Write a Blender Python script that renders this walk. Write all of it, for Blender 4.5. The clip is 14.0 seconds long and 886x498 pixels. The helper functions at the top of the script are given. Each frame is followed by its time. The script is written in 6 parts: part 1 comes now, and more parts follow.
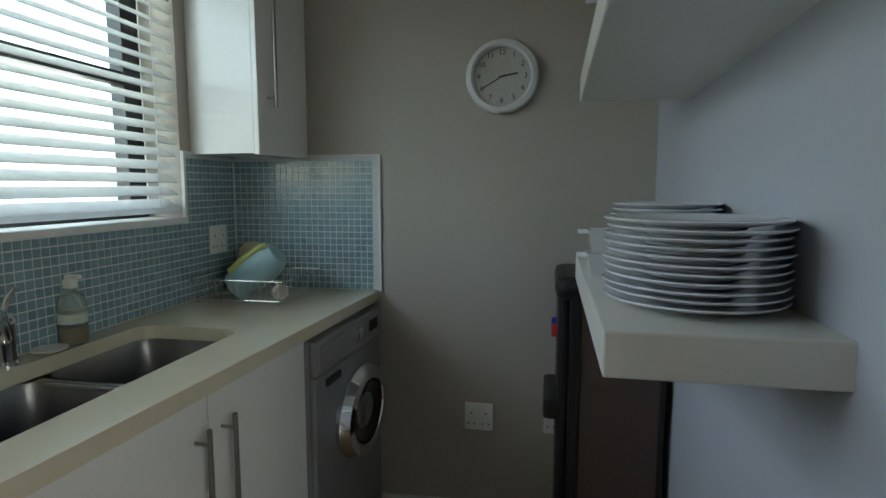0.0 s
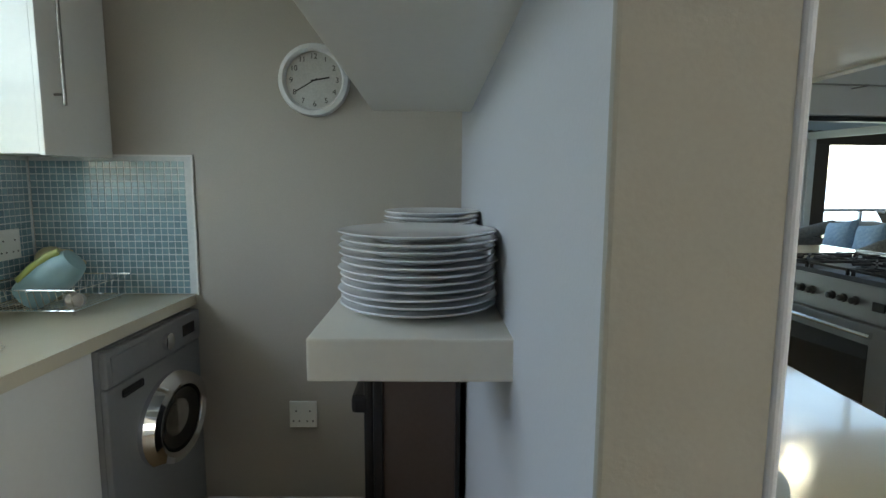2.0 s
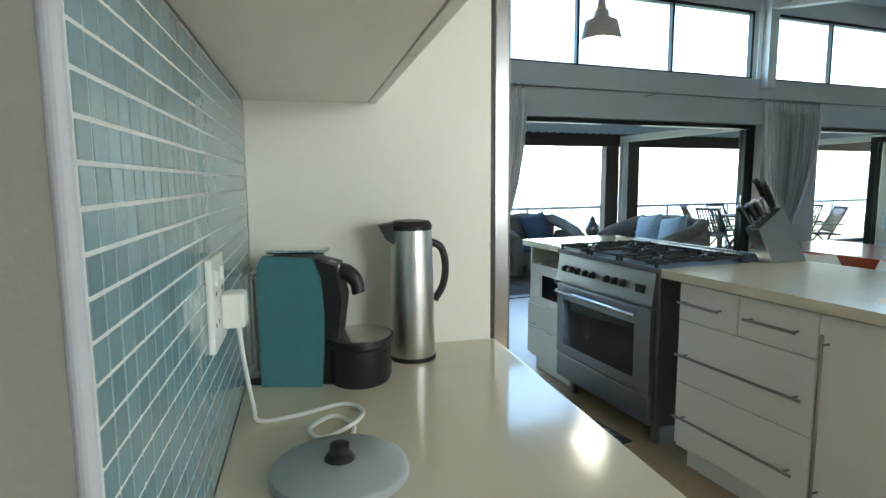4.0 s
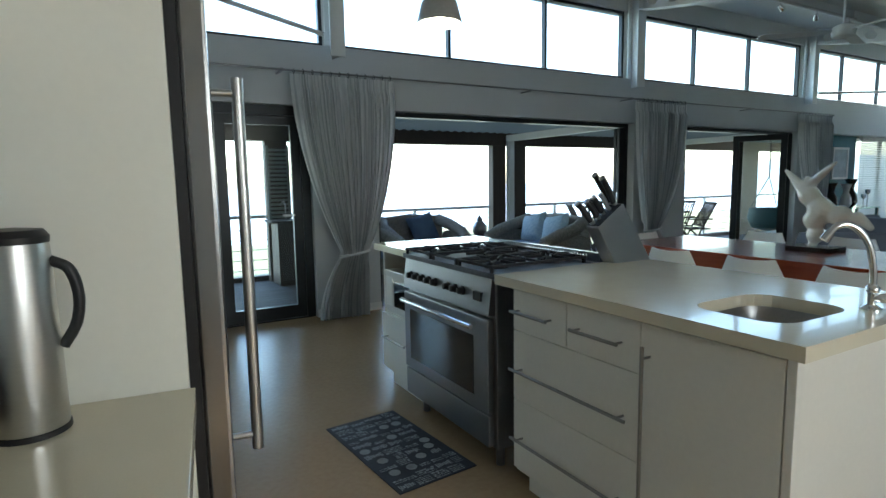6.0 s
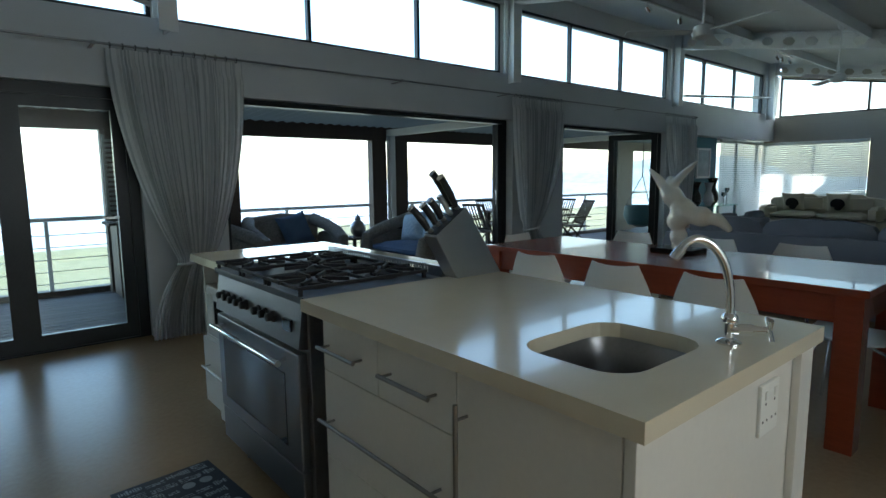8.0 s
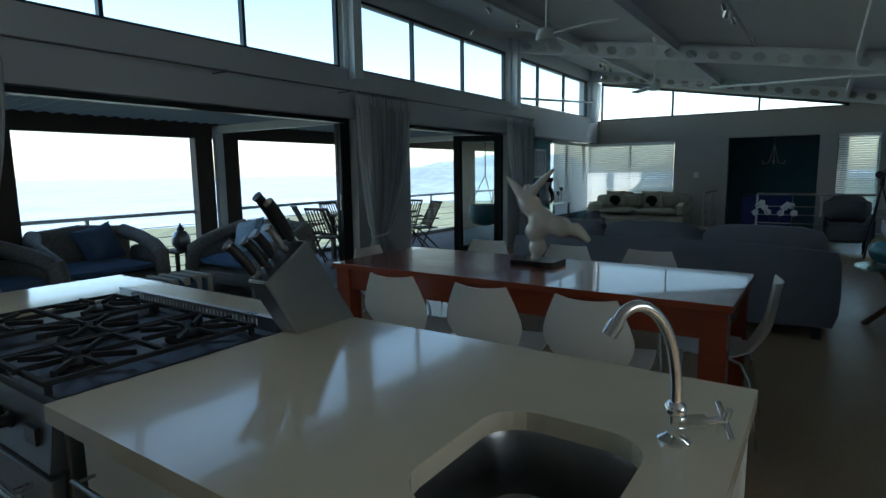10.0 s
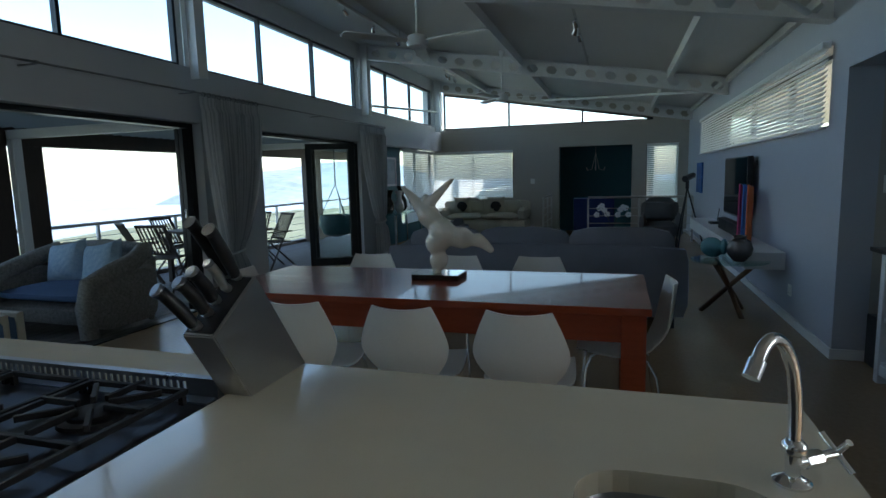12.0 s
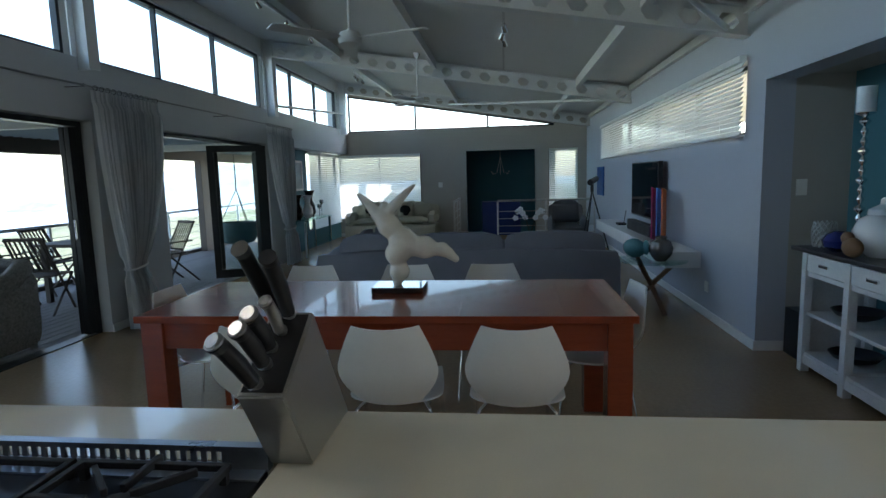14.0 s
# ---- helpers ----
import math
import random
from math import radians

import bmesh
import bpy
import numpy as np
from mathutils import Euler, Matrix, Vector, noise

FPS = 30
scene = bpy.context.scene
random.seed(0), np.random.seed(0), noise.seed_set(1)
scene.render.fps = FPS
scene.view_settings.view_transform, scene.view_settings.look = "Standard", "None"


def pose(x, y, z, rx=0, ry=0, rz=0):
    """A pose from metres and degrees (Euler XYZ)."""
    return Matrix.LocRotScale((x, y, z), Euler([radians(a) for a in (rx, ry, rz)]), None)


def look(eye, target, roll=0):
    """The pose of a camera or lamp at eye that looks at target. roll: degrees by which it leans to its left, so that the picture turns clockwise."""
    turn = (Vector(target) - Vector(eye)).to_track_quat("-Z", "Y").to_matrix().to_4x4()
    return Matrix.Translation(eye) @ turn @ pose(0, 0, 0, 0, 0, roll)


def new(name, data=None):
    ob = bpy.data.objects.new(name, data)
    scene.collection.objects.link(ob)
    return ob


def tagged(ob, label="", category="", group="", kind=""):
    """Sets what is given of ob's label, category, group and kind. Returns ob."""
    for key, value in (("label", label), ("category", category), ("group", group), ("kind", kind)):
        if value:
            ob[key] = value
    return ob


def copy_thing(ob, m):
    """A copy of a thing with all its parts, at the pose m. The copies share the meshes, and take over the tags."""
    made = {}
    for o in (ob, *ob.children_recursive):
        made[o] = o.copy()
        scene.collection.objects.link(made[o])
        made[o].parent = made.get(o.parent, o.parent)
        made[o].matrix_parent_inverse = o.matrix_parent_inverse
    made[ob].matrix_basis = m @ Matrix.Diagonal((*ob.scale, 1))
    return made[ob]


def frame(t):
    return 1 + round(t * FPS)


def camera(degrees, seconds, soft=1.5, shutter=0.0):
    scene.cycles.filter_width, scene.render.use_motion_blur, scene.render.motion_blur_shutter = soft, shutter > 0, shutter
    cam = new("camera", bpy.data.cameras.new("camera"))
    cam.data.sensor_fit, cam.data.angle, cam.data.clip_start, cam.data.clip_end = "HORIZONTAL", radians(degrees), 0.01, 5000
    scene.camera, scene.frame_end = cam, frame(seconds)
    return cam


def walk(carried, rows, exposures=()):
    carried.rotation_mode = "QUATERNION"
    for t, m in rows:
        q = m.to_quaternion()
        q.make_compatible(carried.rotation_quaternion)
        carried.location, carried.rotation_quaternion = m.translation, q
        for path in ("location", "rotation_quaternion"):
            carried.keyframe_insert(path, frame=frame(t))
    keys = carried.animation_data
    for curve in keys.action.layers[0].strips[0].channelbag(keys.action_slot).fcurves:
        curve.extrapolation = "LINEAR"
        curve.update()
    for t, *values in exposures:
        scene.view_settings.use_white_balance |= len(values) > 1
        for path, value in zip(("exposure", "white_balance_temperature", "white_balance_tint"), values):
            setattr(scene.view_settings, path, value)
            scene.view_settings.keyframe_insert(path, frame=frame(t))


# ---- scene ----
cam = camera(76.8, 14.0)
PATH = [
    (0, (0.459, 0.624, 1.296), (0.327, 2.607, 1.073), 0.0),
    (0.5, (0.498, 0.61, 1.308), (0.439, 2.594, 1.062), 0.2),
    (1, (0.565, 0.599, 1.319), (0.579, 2.583, 1.063), 0.2),
    (1.5, (0.638, 0.581, 1.333), (0.748, 2.561, 1.073), 0.3),
    (2, (0.729, 0.555, 1.341), (0.98, 2.522, 1.084), 0.3),
    (2.5, (0.836, 0.532, 1.343), (1.235, 2.475, 1.088), 0.1),
    (3, (0.932, 0.527, 1.334), (1.449, 2.443, 1.083), -0.0),
    (3.5, (1.014, 0.526, 1.322), (1.62, 2.416, 1.079), -0.3),
    (4, (1.104, 0.544, 1.299), (1.805, 2.401, 1.059), -0.4),
    (4.2, (1.156, 0.551, 1.289), (1.896, 2.394, 1.057), -0.7),
    (6.3, (1.701, 0.722, 1.273), (2.714, 2.43, 1.032), -0.8),
    (6.5, (1.752, 0.738, 1.273), (2.784, 2.433, 1.031), -0.7),
    (7, (1.873, 0.762, 1.273), (2.96, 2.423, 1.025), -0.6),
    (7.5, (1.996, 0.807, 1.275), (3.161, 2.413, 1.023), -0.7),
    (8, (2.137, 0.905, 1.279), (3.411, 2.426, 1.023), -0.6),
    (8.2, (2.188, 0.935, 1.281), (3.504, 2.419, 1.025), -0.7),
    (10.3, (2.494, 1.308, 1.356), (4.178, 2.353, 1.091), -1.0),
    (10.5, (2.505, 1.349, 1.355), (4.22, 2.346, 1.098), -1.2),
    (11, (2.507, 1.492, 1.371), (4.293, 2.355, 1.115), -1.4),
    (11.5, (2.492, 1.616, 1.366), (4.336, 2.346, 1.109), -1.3),
    (12, (2.506, 1.689, 1.373), (4.399, 2.282, 1.115), -1.5),
    (12.5, (2.532, 1.769, 1.39), (4.462, 2.226, 1.131), -1.6),
    (13, (2.577, 1.893, 1.391), (4.529, 2.243, 1.13), -1.7),
    (13.5, (2.606, 1.995, 1.396), (4.569, 2.276, 1.136), -1.6),
    (14, (2.612, 2.115, 1.397), (4.583, 2.335, 1.14), -1.6),
]
walk(cam, [(t, look(e, g, r)) for t, e, g, r in PATH], exposures=[
    (0.0, 2.65, 6900, 4), (1.5, 3.0, 7050, 4), (2.5, 3.35, 6950, 4), (3.0, 3.5, 6600, 4), (4.0, 3.65, 6450, 3), (6.5, 2.85, 6450, 5), (8.0, 2.4, 6350, 4), (10.5, 1.7, 6000, 2), (12.5, 2.12, 6200, 9), (14.0, 2.55, 6300, 10)])

# ---- world and sun ----
world = bpy.data.worlds.new("sky")
scene.world = world
world.use_nodes = True
wn = world.node_tree.nodes
sky = wn.new("ShaderNodeTexSky")
sky.sky_type = "NISHITA"
sky.sun_disc = False
sky.sun_elevation = radians(42)
sky.sun_rotation = radians(159)
sky.dust_density = 1.2
world.node_tree.links.new(sky.outputs[0], wn["Background"].inputs[0])
wn["Background"].inputs[1].default_value = 0.15
SUN_DIR = Vector((0.25, -0.66, 0.62)).normalized()
sun = new("sun", bpy.data.lights.new("sun", "SUN"))
sun.data.energy, sun.data.angle, sun.data.color = 4.0, radians(0.5), (1.0, 0.95, 0.87)
sun.matrix_world = look(SUN_DIR * 50, (0, 0, 0))



def window_light(name, m, w, h, power):
    """Daylight in a window's opening, facing the room."""
    la = bpy.data.lights.new(name, "AREA")
    la.shape, la.size, la.size_y, la.energy, la.color = "RECTANGLE", w, h, power, (0.93, 0.97, 1.0)
    ob = new(name, la)
    ob.matrix_world = m
    return ob


BLKM = Matrix.Rotation(radians(-7), 4, "Z")
window_light("scullery_window_light", BLKM @ look((-1.12, 1.5, 1.68), (0.5, 1.5, 1.5)), 1.6, 0.95, 2.3)
window_light("kitchen_window_light", look((3.2, -2.06, 1.6), (3.6, 2.0, 1.0)), 1.9, 1.2, 5.0)

lamp = new("pendant_bulb_light", bpy.data.lights.new("pendant_bulb_light", "POINT"))
lamp.data.energy, lamp.data.color, lamp.data.shadow_soft_size = 15.0, (1.0, 0.9, 0.74), 0.028
lamp.location = (3.115, 3.308, 2.13)

# ---- building helpers ----
BLK = Matrix.Rotation(radians(-7), 4, "Z")   # the scullery and fridge wall stand seven degrees off the living room
ID = Matrix.Identity(4)


def part(name, bm, material, parent=None, label="", m=None, smooth=False):
    me = bpy.data.meshes.new(name)
    bmesh.ops.recalc_face_normals(bm, faces=bm.faces)
    if smooth:
        for f in bm.faces:
            f.smooth = True
    bm.to_mesh(me)
    bm.free()
    if smooth:
        me.set_sharp_from_angle(angle=radians(38))
    me.materials.append(material)
    ob = new(name, me)
    if parent is not None:
        ob.parent = parent
    if m is not None:
        ob.matrix_local = m
    if label:
        ob["label"] = label
    return ob


def thing(name, label, category, m=ID, group="", kind=""):
    ob = new(name)
    ob.empty_display_size = 0.1
    ob.matrix_world = m
    return tagged(ob, label, category, group, kind)


def solid(name, bm, material, label, category, m=ID, group="", kind="", smooth=False):
    ob = part(name, bm, material, smooth=smooth)
    ob.matrix_world = m
    return tagged(ob, label, category, group, kind)


def setting(name, bm, material, label="", m=ID):
    return solid(name, bm, material, label or name.replace("_", " "), "structure", m, "", "structure")


def box(bm, x0, x1, y0, y1, z0, z1, bevel=0.0, m=None):
    r = bmesh.ops.create_cube(bm, size=1)
    vs = r["verts"]
    bmesh.ops.scale(bm, verts=vs, vec=(abs(x1 - x0), abs(y1 - y0), abs(z1 - z0)))
    bmesh.ops.translate(bm, verts=vs, vec=((x0 + x1) / 2, (y0 + y1) / 2, (z0 + z1) / 2))
    if m is not None:
        bmesh.ops.transform(bm, verts=vs, matrix=m)
    if bevel:
        es = list({e for v in vs for e in v.link_edges})
        bmesh.ops.bevel(bm, geom=es, offset=bevel, segments=2, affect="EDGES", profile=0.6)
    return bm


def B(*a, **k):
    return box(bmesh.new(), *a, **k)


def boxes(*rows, bevel=0.0):
    bm = bmesh.new()
    for r in rows:
        box(bm, *r, bevel=bevel)
    return bm


def rod(bm, p, q, r0, r1=None, seg=12, caps=True):
    p, q = Vector(p), Vector(q)
    d = q - p
    m = Matrix.Translation((p + q) / 2) @ d.to_track_quat("Z", "Y").to_matrix().to_4x4()
    bmesh.ops.create_cone(bm, cap_ends=caps, segments=seg, radius1=r0, radius2=r0 if r1 is None else r1, depth=d.length, matrix=m)
    return bm


def R(*a, **k):
    return rod(bmesh.new(), *a, **k)


def ball(bm, c, r, sx=1, sy=1, sz=1, seg=16, m=None):
    mm = Matrix.Translation(c) @ (m or ID) @ Matrix.Diagonal((r * sx, r * sy, r * sz, 1))
    bmesh.ops.create_uvsphere(bm, u_segments=seg, v_segments=max(6, seg // 2), radius=1, matrix=mm)
    return bm


def tube(bm, pts, r, seg=10, closed=False, r_end=None):
    pts = [Vector(p) for p in pts]
    n, rings = len(pts), []
    up = Vector((0.13, 0.21, 0.97))
    for i, p in enumerate(pts):
        a = pts[i - 1] if (i or closed) else p
        b = pts[(i + 1) % n] if (i < n - 1 or closed) else p
        d = (b - a).normalized()
        s = d.cross(up)
        if s.length < 0.05:
            s = d.cross(Vector((1, 0, 0)))
        s.normalize()
        t = s.cross(d)
        rr = r if r_end is None else r + (r_end - r) * i / (n - 1)
        rings.append([bm.verts.new(p + rr * (math.cos(2 * math.pi * k / seg) * s + math.sin(2 * math.pi * k / seg) * t)) for k in range(seg)])
    for i in range(n if closed else n - 1):
        a, b = rings[i], rings[(i + 1) % n]
        for k in range(seg):
            bm.faces.new((a[k], a[(k + 1) % seg], b[(k + 1) % seg], b[k]))
    if not closed:
        bm.faces.new(rings[0][::-1])
        bm.faces.new(rings[-1])
    return bm


def lathe(bm, profile, seg=24, c=(0, 0, 0), m=None, caps=True):
    """profile: (radius, height) pairs from bottom to top."""
    rings, made = [], []
    for r, z in profile:
        rings.append([bm.verts.new((r * math.cos(2 * math.pi * k / seg), r * math.sin(2 * math.pi * k / seg), z)) for k in range(seg)])
        made += rings[-1]
    for a, b in zip(rings, rings[1:]):
        for k in range(seg):
            bm.faces.new((a[k], a[(k + 1) % seg], b[(k + 1) % seg], b[k]))
    if caps:
        bm.faces.new(rings[0][::-1])
        bm.faces.new(rings[-1])
    bmesh.ops.transform(bm, verts=made, matrix=Matrix.Translation(c) @ (m or ID))
    return bm


def prism(bm, outline, lo, hi, axis="z"):
    """An outline of pairs, drawn out from lo to hi along an axis."""
    def at(p, h):
        return {"z": (p[0], p[1], h), "y": (p[0], h, p[1]), "x": (h, p[0], p[1])}[axis]
    a = [bm.verts.new(at(p, lo)) for p in outline]
    b = [bm.verts.new(at(p, hi)) for p in outline]
    n = len(outline)
    bm.faces.new(a[::-1])
    bm.faces.new(b)
    for i in range(n):
        bm.faces.new((a[i], a[(i + 1) % n], b[(i + 1) % n], b[i]))
    return bm


def round_rect(x0, x1, y0, y1, r, seg=5):
    out = []
    for cx, cy, a0 in ((x1 - r, y1 - r, 0), (x0 + r, y1 - r, 90), (x0 + r, y0 + r, 180), (x1 - r, y0 + r, 270)):
        for k in range(seg + 1):
            a = radians(a0 + 90 * k / seg)
            out.append((cx + r * math.cos(a), cy + r * math.sin(a)))
    return out


def holed_slab(bm, outer, holes, z0, z1):
    """A flat slab with rounded holes through it."""
    for z in (z0, z1):
        edges = []
        for loop in (outer, *holes):
            vs = [bm.verts.new((x, y, z)) for x, y in loop]
            edges += [bm.edges.new((vs[i], vs[(i + 1) % len(vs)])) for i in range(len(vs))]
        bmesh.ops.triangle_fill(bm, use_beauty=True, edges=edges)
    for loop in (outer, *holes):
        n = len(loop)
        a = [bm.verts.new((x, y, z0)) for x, y in loop]
        b = [bm.verts.new((x, y, z1)) for x, y in loop]
        for i in range(n):
            bm.faces.new((a[i], a[(i + 1) % n], b[(i + 1) % n], b[i]))
    bmesh.ops.remove_doubles(bm, verts=bm.verts, dist=1e-5)
    return bm


def smooth_pts(pts, n=6):
    """More points along a smooth line through the given ones."""
    ps = [Vector(p) for p in pts]
    ps = [2 * ps[0] - ps[1], *ps, 2 * ps[-1] - ps[-2]]
    out = []
    for a, b, c, d in zip(ps, ps[1:], ps[2:], ps[3:]):
        for k in range(n):
            f = k / n
            out.append(0.5 * (2 * b + (c - a) * f + (2 * a - 5 * b + 4 * c - d) * f * f + (3 * b - a - 3 * c + d) * f ** 3))
    return [*out, ps[-2]]


# ---- materials ----
def mat(name, color, rough=0.5, metal=0.0, var=0.06, scale=6.0, bump=0.0, fine=60.0, stretch=(1, 1, 1), tint=None, coat=0.0, rvar=0.08, trans=0.0, ior=1.45, piece=0.0):
    """Two scales of noise vary the colour and the roughness; bump gives fine relief."""
    ma = bpy.data.materials.new(name)
    ma.use_nodes = True
    nt = ma.node_tree
    N, L = nt.nodes, nt.links
    bs = N["Principled BSDF"]
    co = N.new("ShaderNodeTexCoord")
    mp = N.new("ShaderNodeMapping")
    mp.inputs["Scale"].default_value = stretch
    L.new(co.outputs["Object"], mp.inputs[0])
    big, small = N.new("ShaderNodeTexNoise"), N.new("ShaderNodeTexNoise")
    big.inputs["Scale"].default_value, small.inputs["Scale"].default_value = scale, fine
    big.inputs["Detail"].default_value, small.inputs["Detail"].default_value = 4, 3
    for n in (big, small):
        L.new(mp.outputs[0], n.inputs["Vector"])
    add = N.new("ShaderNodeMath")
    add.operation = "ADD"
    L.new(big.outputs["Fac"], add.inputs[0])
    L.new(small.outputs["Fac"], add.inputs[1])
    half = N.new("ShaderNodeMapRange")
    half.inputs["From Min"].default_value, half.inputs["From Max"].default_value = 0.6, 1.4
    L.new(add.outputs[0], half.inputs["Value"])
    ramp = N.new("ShaderNodeMix")
    ramp.data_type = "RGBA"
    c = Vector(color[:3])
    other = Vector(tint) if tint else c * (1 - 2 * var)
    ramp.inputs[6].default_value = (*other, 1)
    ramp.inputs[7].default_value = (*(c * (1 + (0 if tint else var))), 1)
    L.new(half.outputs[0], ramp.inputs[0])
    out = ramp.outputs[2]
    if piece:
        info = N.new("ShaderNodeObjectInfo")
        geo = N.new("ShaderNodeNewGeometry")
        s = N.new("ShaderNodeMath")
        s.operation = "ADD"
        L.new(info.outputs["Random"], s.inputs[0])
        L.new(geo.outputs["Random Per Island"], s.inputs[1])
        fr = N.new("ShaderNodeMath")
        fr.operation = "FRACT"
        L.new(s.outputs[0], fr.inputs[0])
        hv = N.new("ShaderNodeHueSaturation")
        mr = N.new("ShaderNodeMapRange")
        mr.inputs["To Min"].default_value, mr.inputs["To Max"].default_value = 1 - piece, 1 + piece
        L.new(fr.outputs[0], mr.inputs["Value"])
        L.new(mr.outputs[0], hv.inputs["Value"])
        L.new(out, hv.inputs["Color"])
        out = hv.outputs[0]
    L.new(out, bs.inputs["Base Color"])
    rr = N.new("ShaderNodeMapRange")
    rr.inputs["To Min"].default_value, rr.inputs["To Max"].default_value = max(0.02, rough - rvar), min(1, rough + rvar)
    L.new(big.outputs["Fac"], rr.inputs["Value"])
    L.new(rr.outputs[0], bs.inputs["Roughness"])
    bs.inputs["Metallic"].default_value = metal
    bs.inputs["Coat Weight"].default_value = coat
    bs.inputs["Transmission Weight"].default_value = trans
    bs.inputs["IOR"].default_value = ior
    if bump:
        bp = N.new("ShaderNodeBump")
        bp.inputs["Strength"].default_value, bp.inputs["Distance"].default_value = bump, 0.004
        L.new(small.outputs["Fac"], bp.inputs["Height"])
        L.new(bp.outputs[0], bs.inputs["Normal"])
    return ma


def glass(name, tint=(0.95, 0.98, 0.97), rough=0.0):
    """A thin pane: clear, with mirror gloss by Fresnel."""
    ma = bpy.data.materials.new(name)
    ma.use_nodes = True
    nt = ma.node_tree
    N, L = nt.nodes, nt.links
    N.remove(N["Principled BSDF"])
    a, b, f, mx = N.new("ShaderNodeBsdfTransparent"), N.new("ShaderNodeBsdfGlossy"), N.new("ShaderNodeLayerWeight"), N.new("ShaderNodeMixShader")
    a.inputs[0].default_value = (*tint, 1)
    b.inputs["Roughness"].default_value = rough
    p5, ms = N.new("ShaderNodeMath"), N.new("ShaderNodeMath")
    p5.operation, p5.inputs[1].default_value = "POWER", 5.0
    ms.operation, ms.inputs[1].default_value, ms.inputs[2].default_value = "MULTIPLY_ADD", 0.5, 0.025
    f.inputs[0].default_value = 0.5
    L.new(f.outputs["Facing"], p5.inputs[0])
    L.new(p5.outputs[0], ms.inputs[0])
    L.new(ms.outputs[0], mx.inputs[0])
    L.new(a.outputs[0], mx.inputs[1])
    L.new(b.outputs[0], mx.inputs[2])
    L.new(mx.outputs[0], N["Material Output"].inputs[0])
    return ma


def glow(name, color, strength):
    ma = bpy.data.materials.new(name)
    ma.use_nodes = True
    b = ma.node_tree.nodes["Principled BSDF"]
    b.inputs["Base Color"].default_value = (*color, 1)
    b.inputs["Emission Color"].default_value = (*color, 1)
    b.inputs["Emission Strength"].default_value = strength
    return ma


M_TAUPE = mat("taupe_wall_paint", (0.45, 0.415, 0.365), 0.75, var=0.03, scale=2.0, bump=0.08, fine=220)
M_GREYW = mat("pale_grey_wall_paint", (0.56, 0.57, 0.59), 0.7, var=0.03, scale=2.0, bump=0.08, fine=220)
M_WHITEW = mat("white_wall_paint", (0.72, 0.72, 0.70), 0.65, var=0.025, scale=2.0, bump=0.06, fine=220)
M_LILAC = mat("bluish_white_wall_paint", (0.46, 0.48, 0.535), 0.6, var=0.02, scale=2.5, bump=0.06, fine=200)
M_TEAL = mat("teal_wall_paint", (0.065, 0.19, 0.225), 0.65, var=0.05, scale=2.0, bump=0.06, fine=200)
M_CEIL = mat("white_ceiling_board", (0.78, 0.78, 0.76), 0.7, var=0.03, scale=1.2, bump=0.03)
M_STEELP = mat("white_painted_steel", (0.74, 0.75, 0.75), 0.45, var=0.03, scale=5)
M_FLOOR = mat("polished_screed", (0.40, 0.285, 0.175), 0.26, var=0.08, scale=1.6, bump=0.03, fine=35, rvar=0.025, tint=(0.32, 0.225, 0.135))
M_TRIM = mat("white_trim_paint", (0.78, 0.78, 0.77), 0.4, var=0.02, scale=8)
M_CAB = mat("cream_white_lacquer", (0.74, 0.725, 0.67), 0.32, var=0.02, scale=3, coat=0.2)
M_GLOSSW = mat("white_gloss_foil", (0.80, 0.80, 0.77), 0.22, var=0.015, scale=4, coat=0.3)
M_PANEL = mat("cream_panel", (0.78, 0.77, 0.70), 0.4, var=0.015, scale=3)
M_QUARTZ = mat("cream_quartz_top", (0.69, 0.63, 0.49), 0.14, var=0.025, scale=9, fine=320, rvar=0.03, coat=0.3)
M_STEEL = mat("brushed_steel", (0.56, 0.55, 0.53), 0.33, 1.0, var=0.04, scale=4, fine=70, stretch=(1, 1, 6), bump=0.01)
M_STEELR = mat("range_steel", (0.25, 0.25, 0.26), 0.34, 1.0, var=0.03, scale=3, fine=60, stretch=(1, 1, 6), rvar=0.04)
M_HANDLE = mat("satin_steel_handle", (0.30, 0.29, 0.275), 0.32, 1.0, var=0.04)
M_STEELD = mat("dark_brushed_steel", (0.30, 0.30, 0.31), 0.32, 1.0, var=0.06, scale=5, fine=90, bump=0.04)
M_CHROME = mat("chrome", (0.78, 0.79, 0.80), 0.06, 1.0, var=0.01, rvar=0.03)
M_SILVER = mat("silver_plastic", (0.36, 0.37, 0.385), 0.38, 0.5, var=0.03)
M_BLACK = mat("black_plastic", (0.015, 0.015, 0.017), 0.4, var=0.1)
M_IRON = mat("cast_iron", (0.016, 0.016, 0.018), 0.72, 0.0, var=0.2, bump=0.2)
M_DARKALU = mat("charcoal_aluminium", (0.028, 0.031, 0.034), 0.35, 0.4, var=0.08)
M_BROWN = mat("dark_brown_timber", (0.06, 0.042, 0.032), 0.55, var=0.15, scale=4, stretch=(6, 6, 1))
M_DARKGLASS = mat("dark_glass", (0.012, 0.013, 0.016), 0.05, var=0.02, coat=0.5, rvar=0.02)
M_TABLE = mat("red_mahogany", (0.29, 0.055, 0.021), 0.23, var=0.1, scale=3, fine=30, stretch=(14, 1, 14), coat=0.3, tint=(0.225, 0.041, 0.015), rvar=0.04)
M_CHAIR = mat("white_chair_plastic", (0.78, 0.775, 0.74), 0.33, var=0.015)
M_STATUE = mat("cream_resin", (0.80, 0.76, 0.66), 0.16, var=0.03, scale=8, coat=0.6)
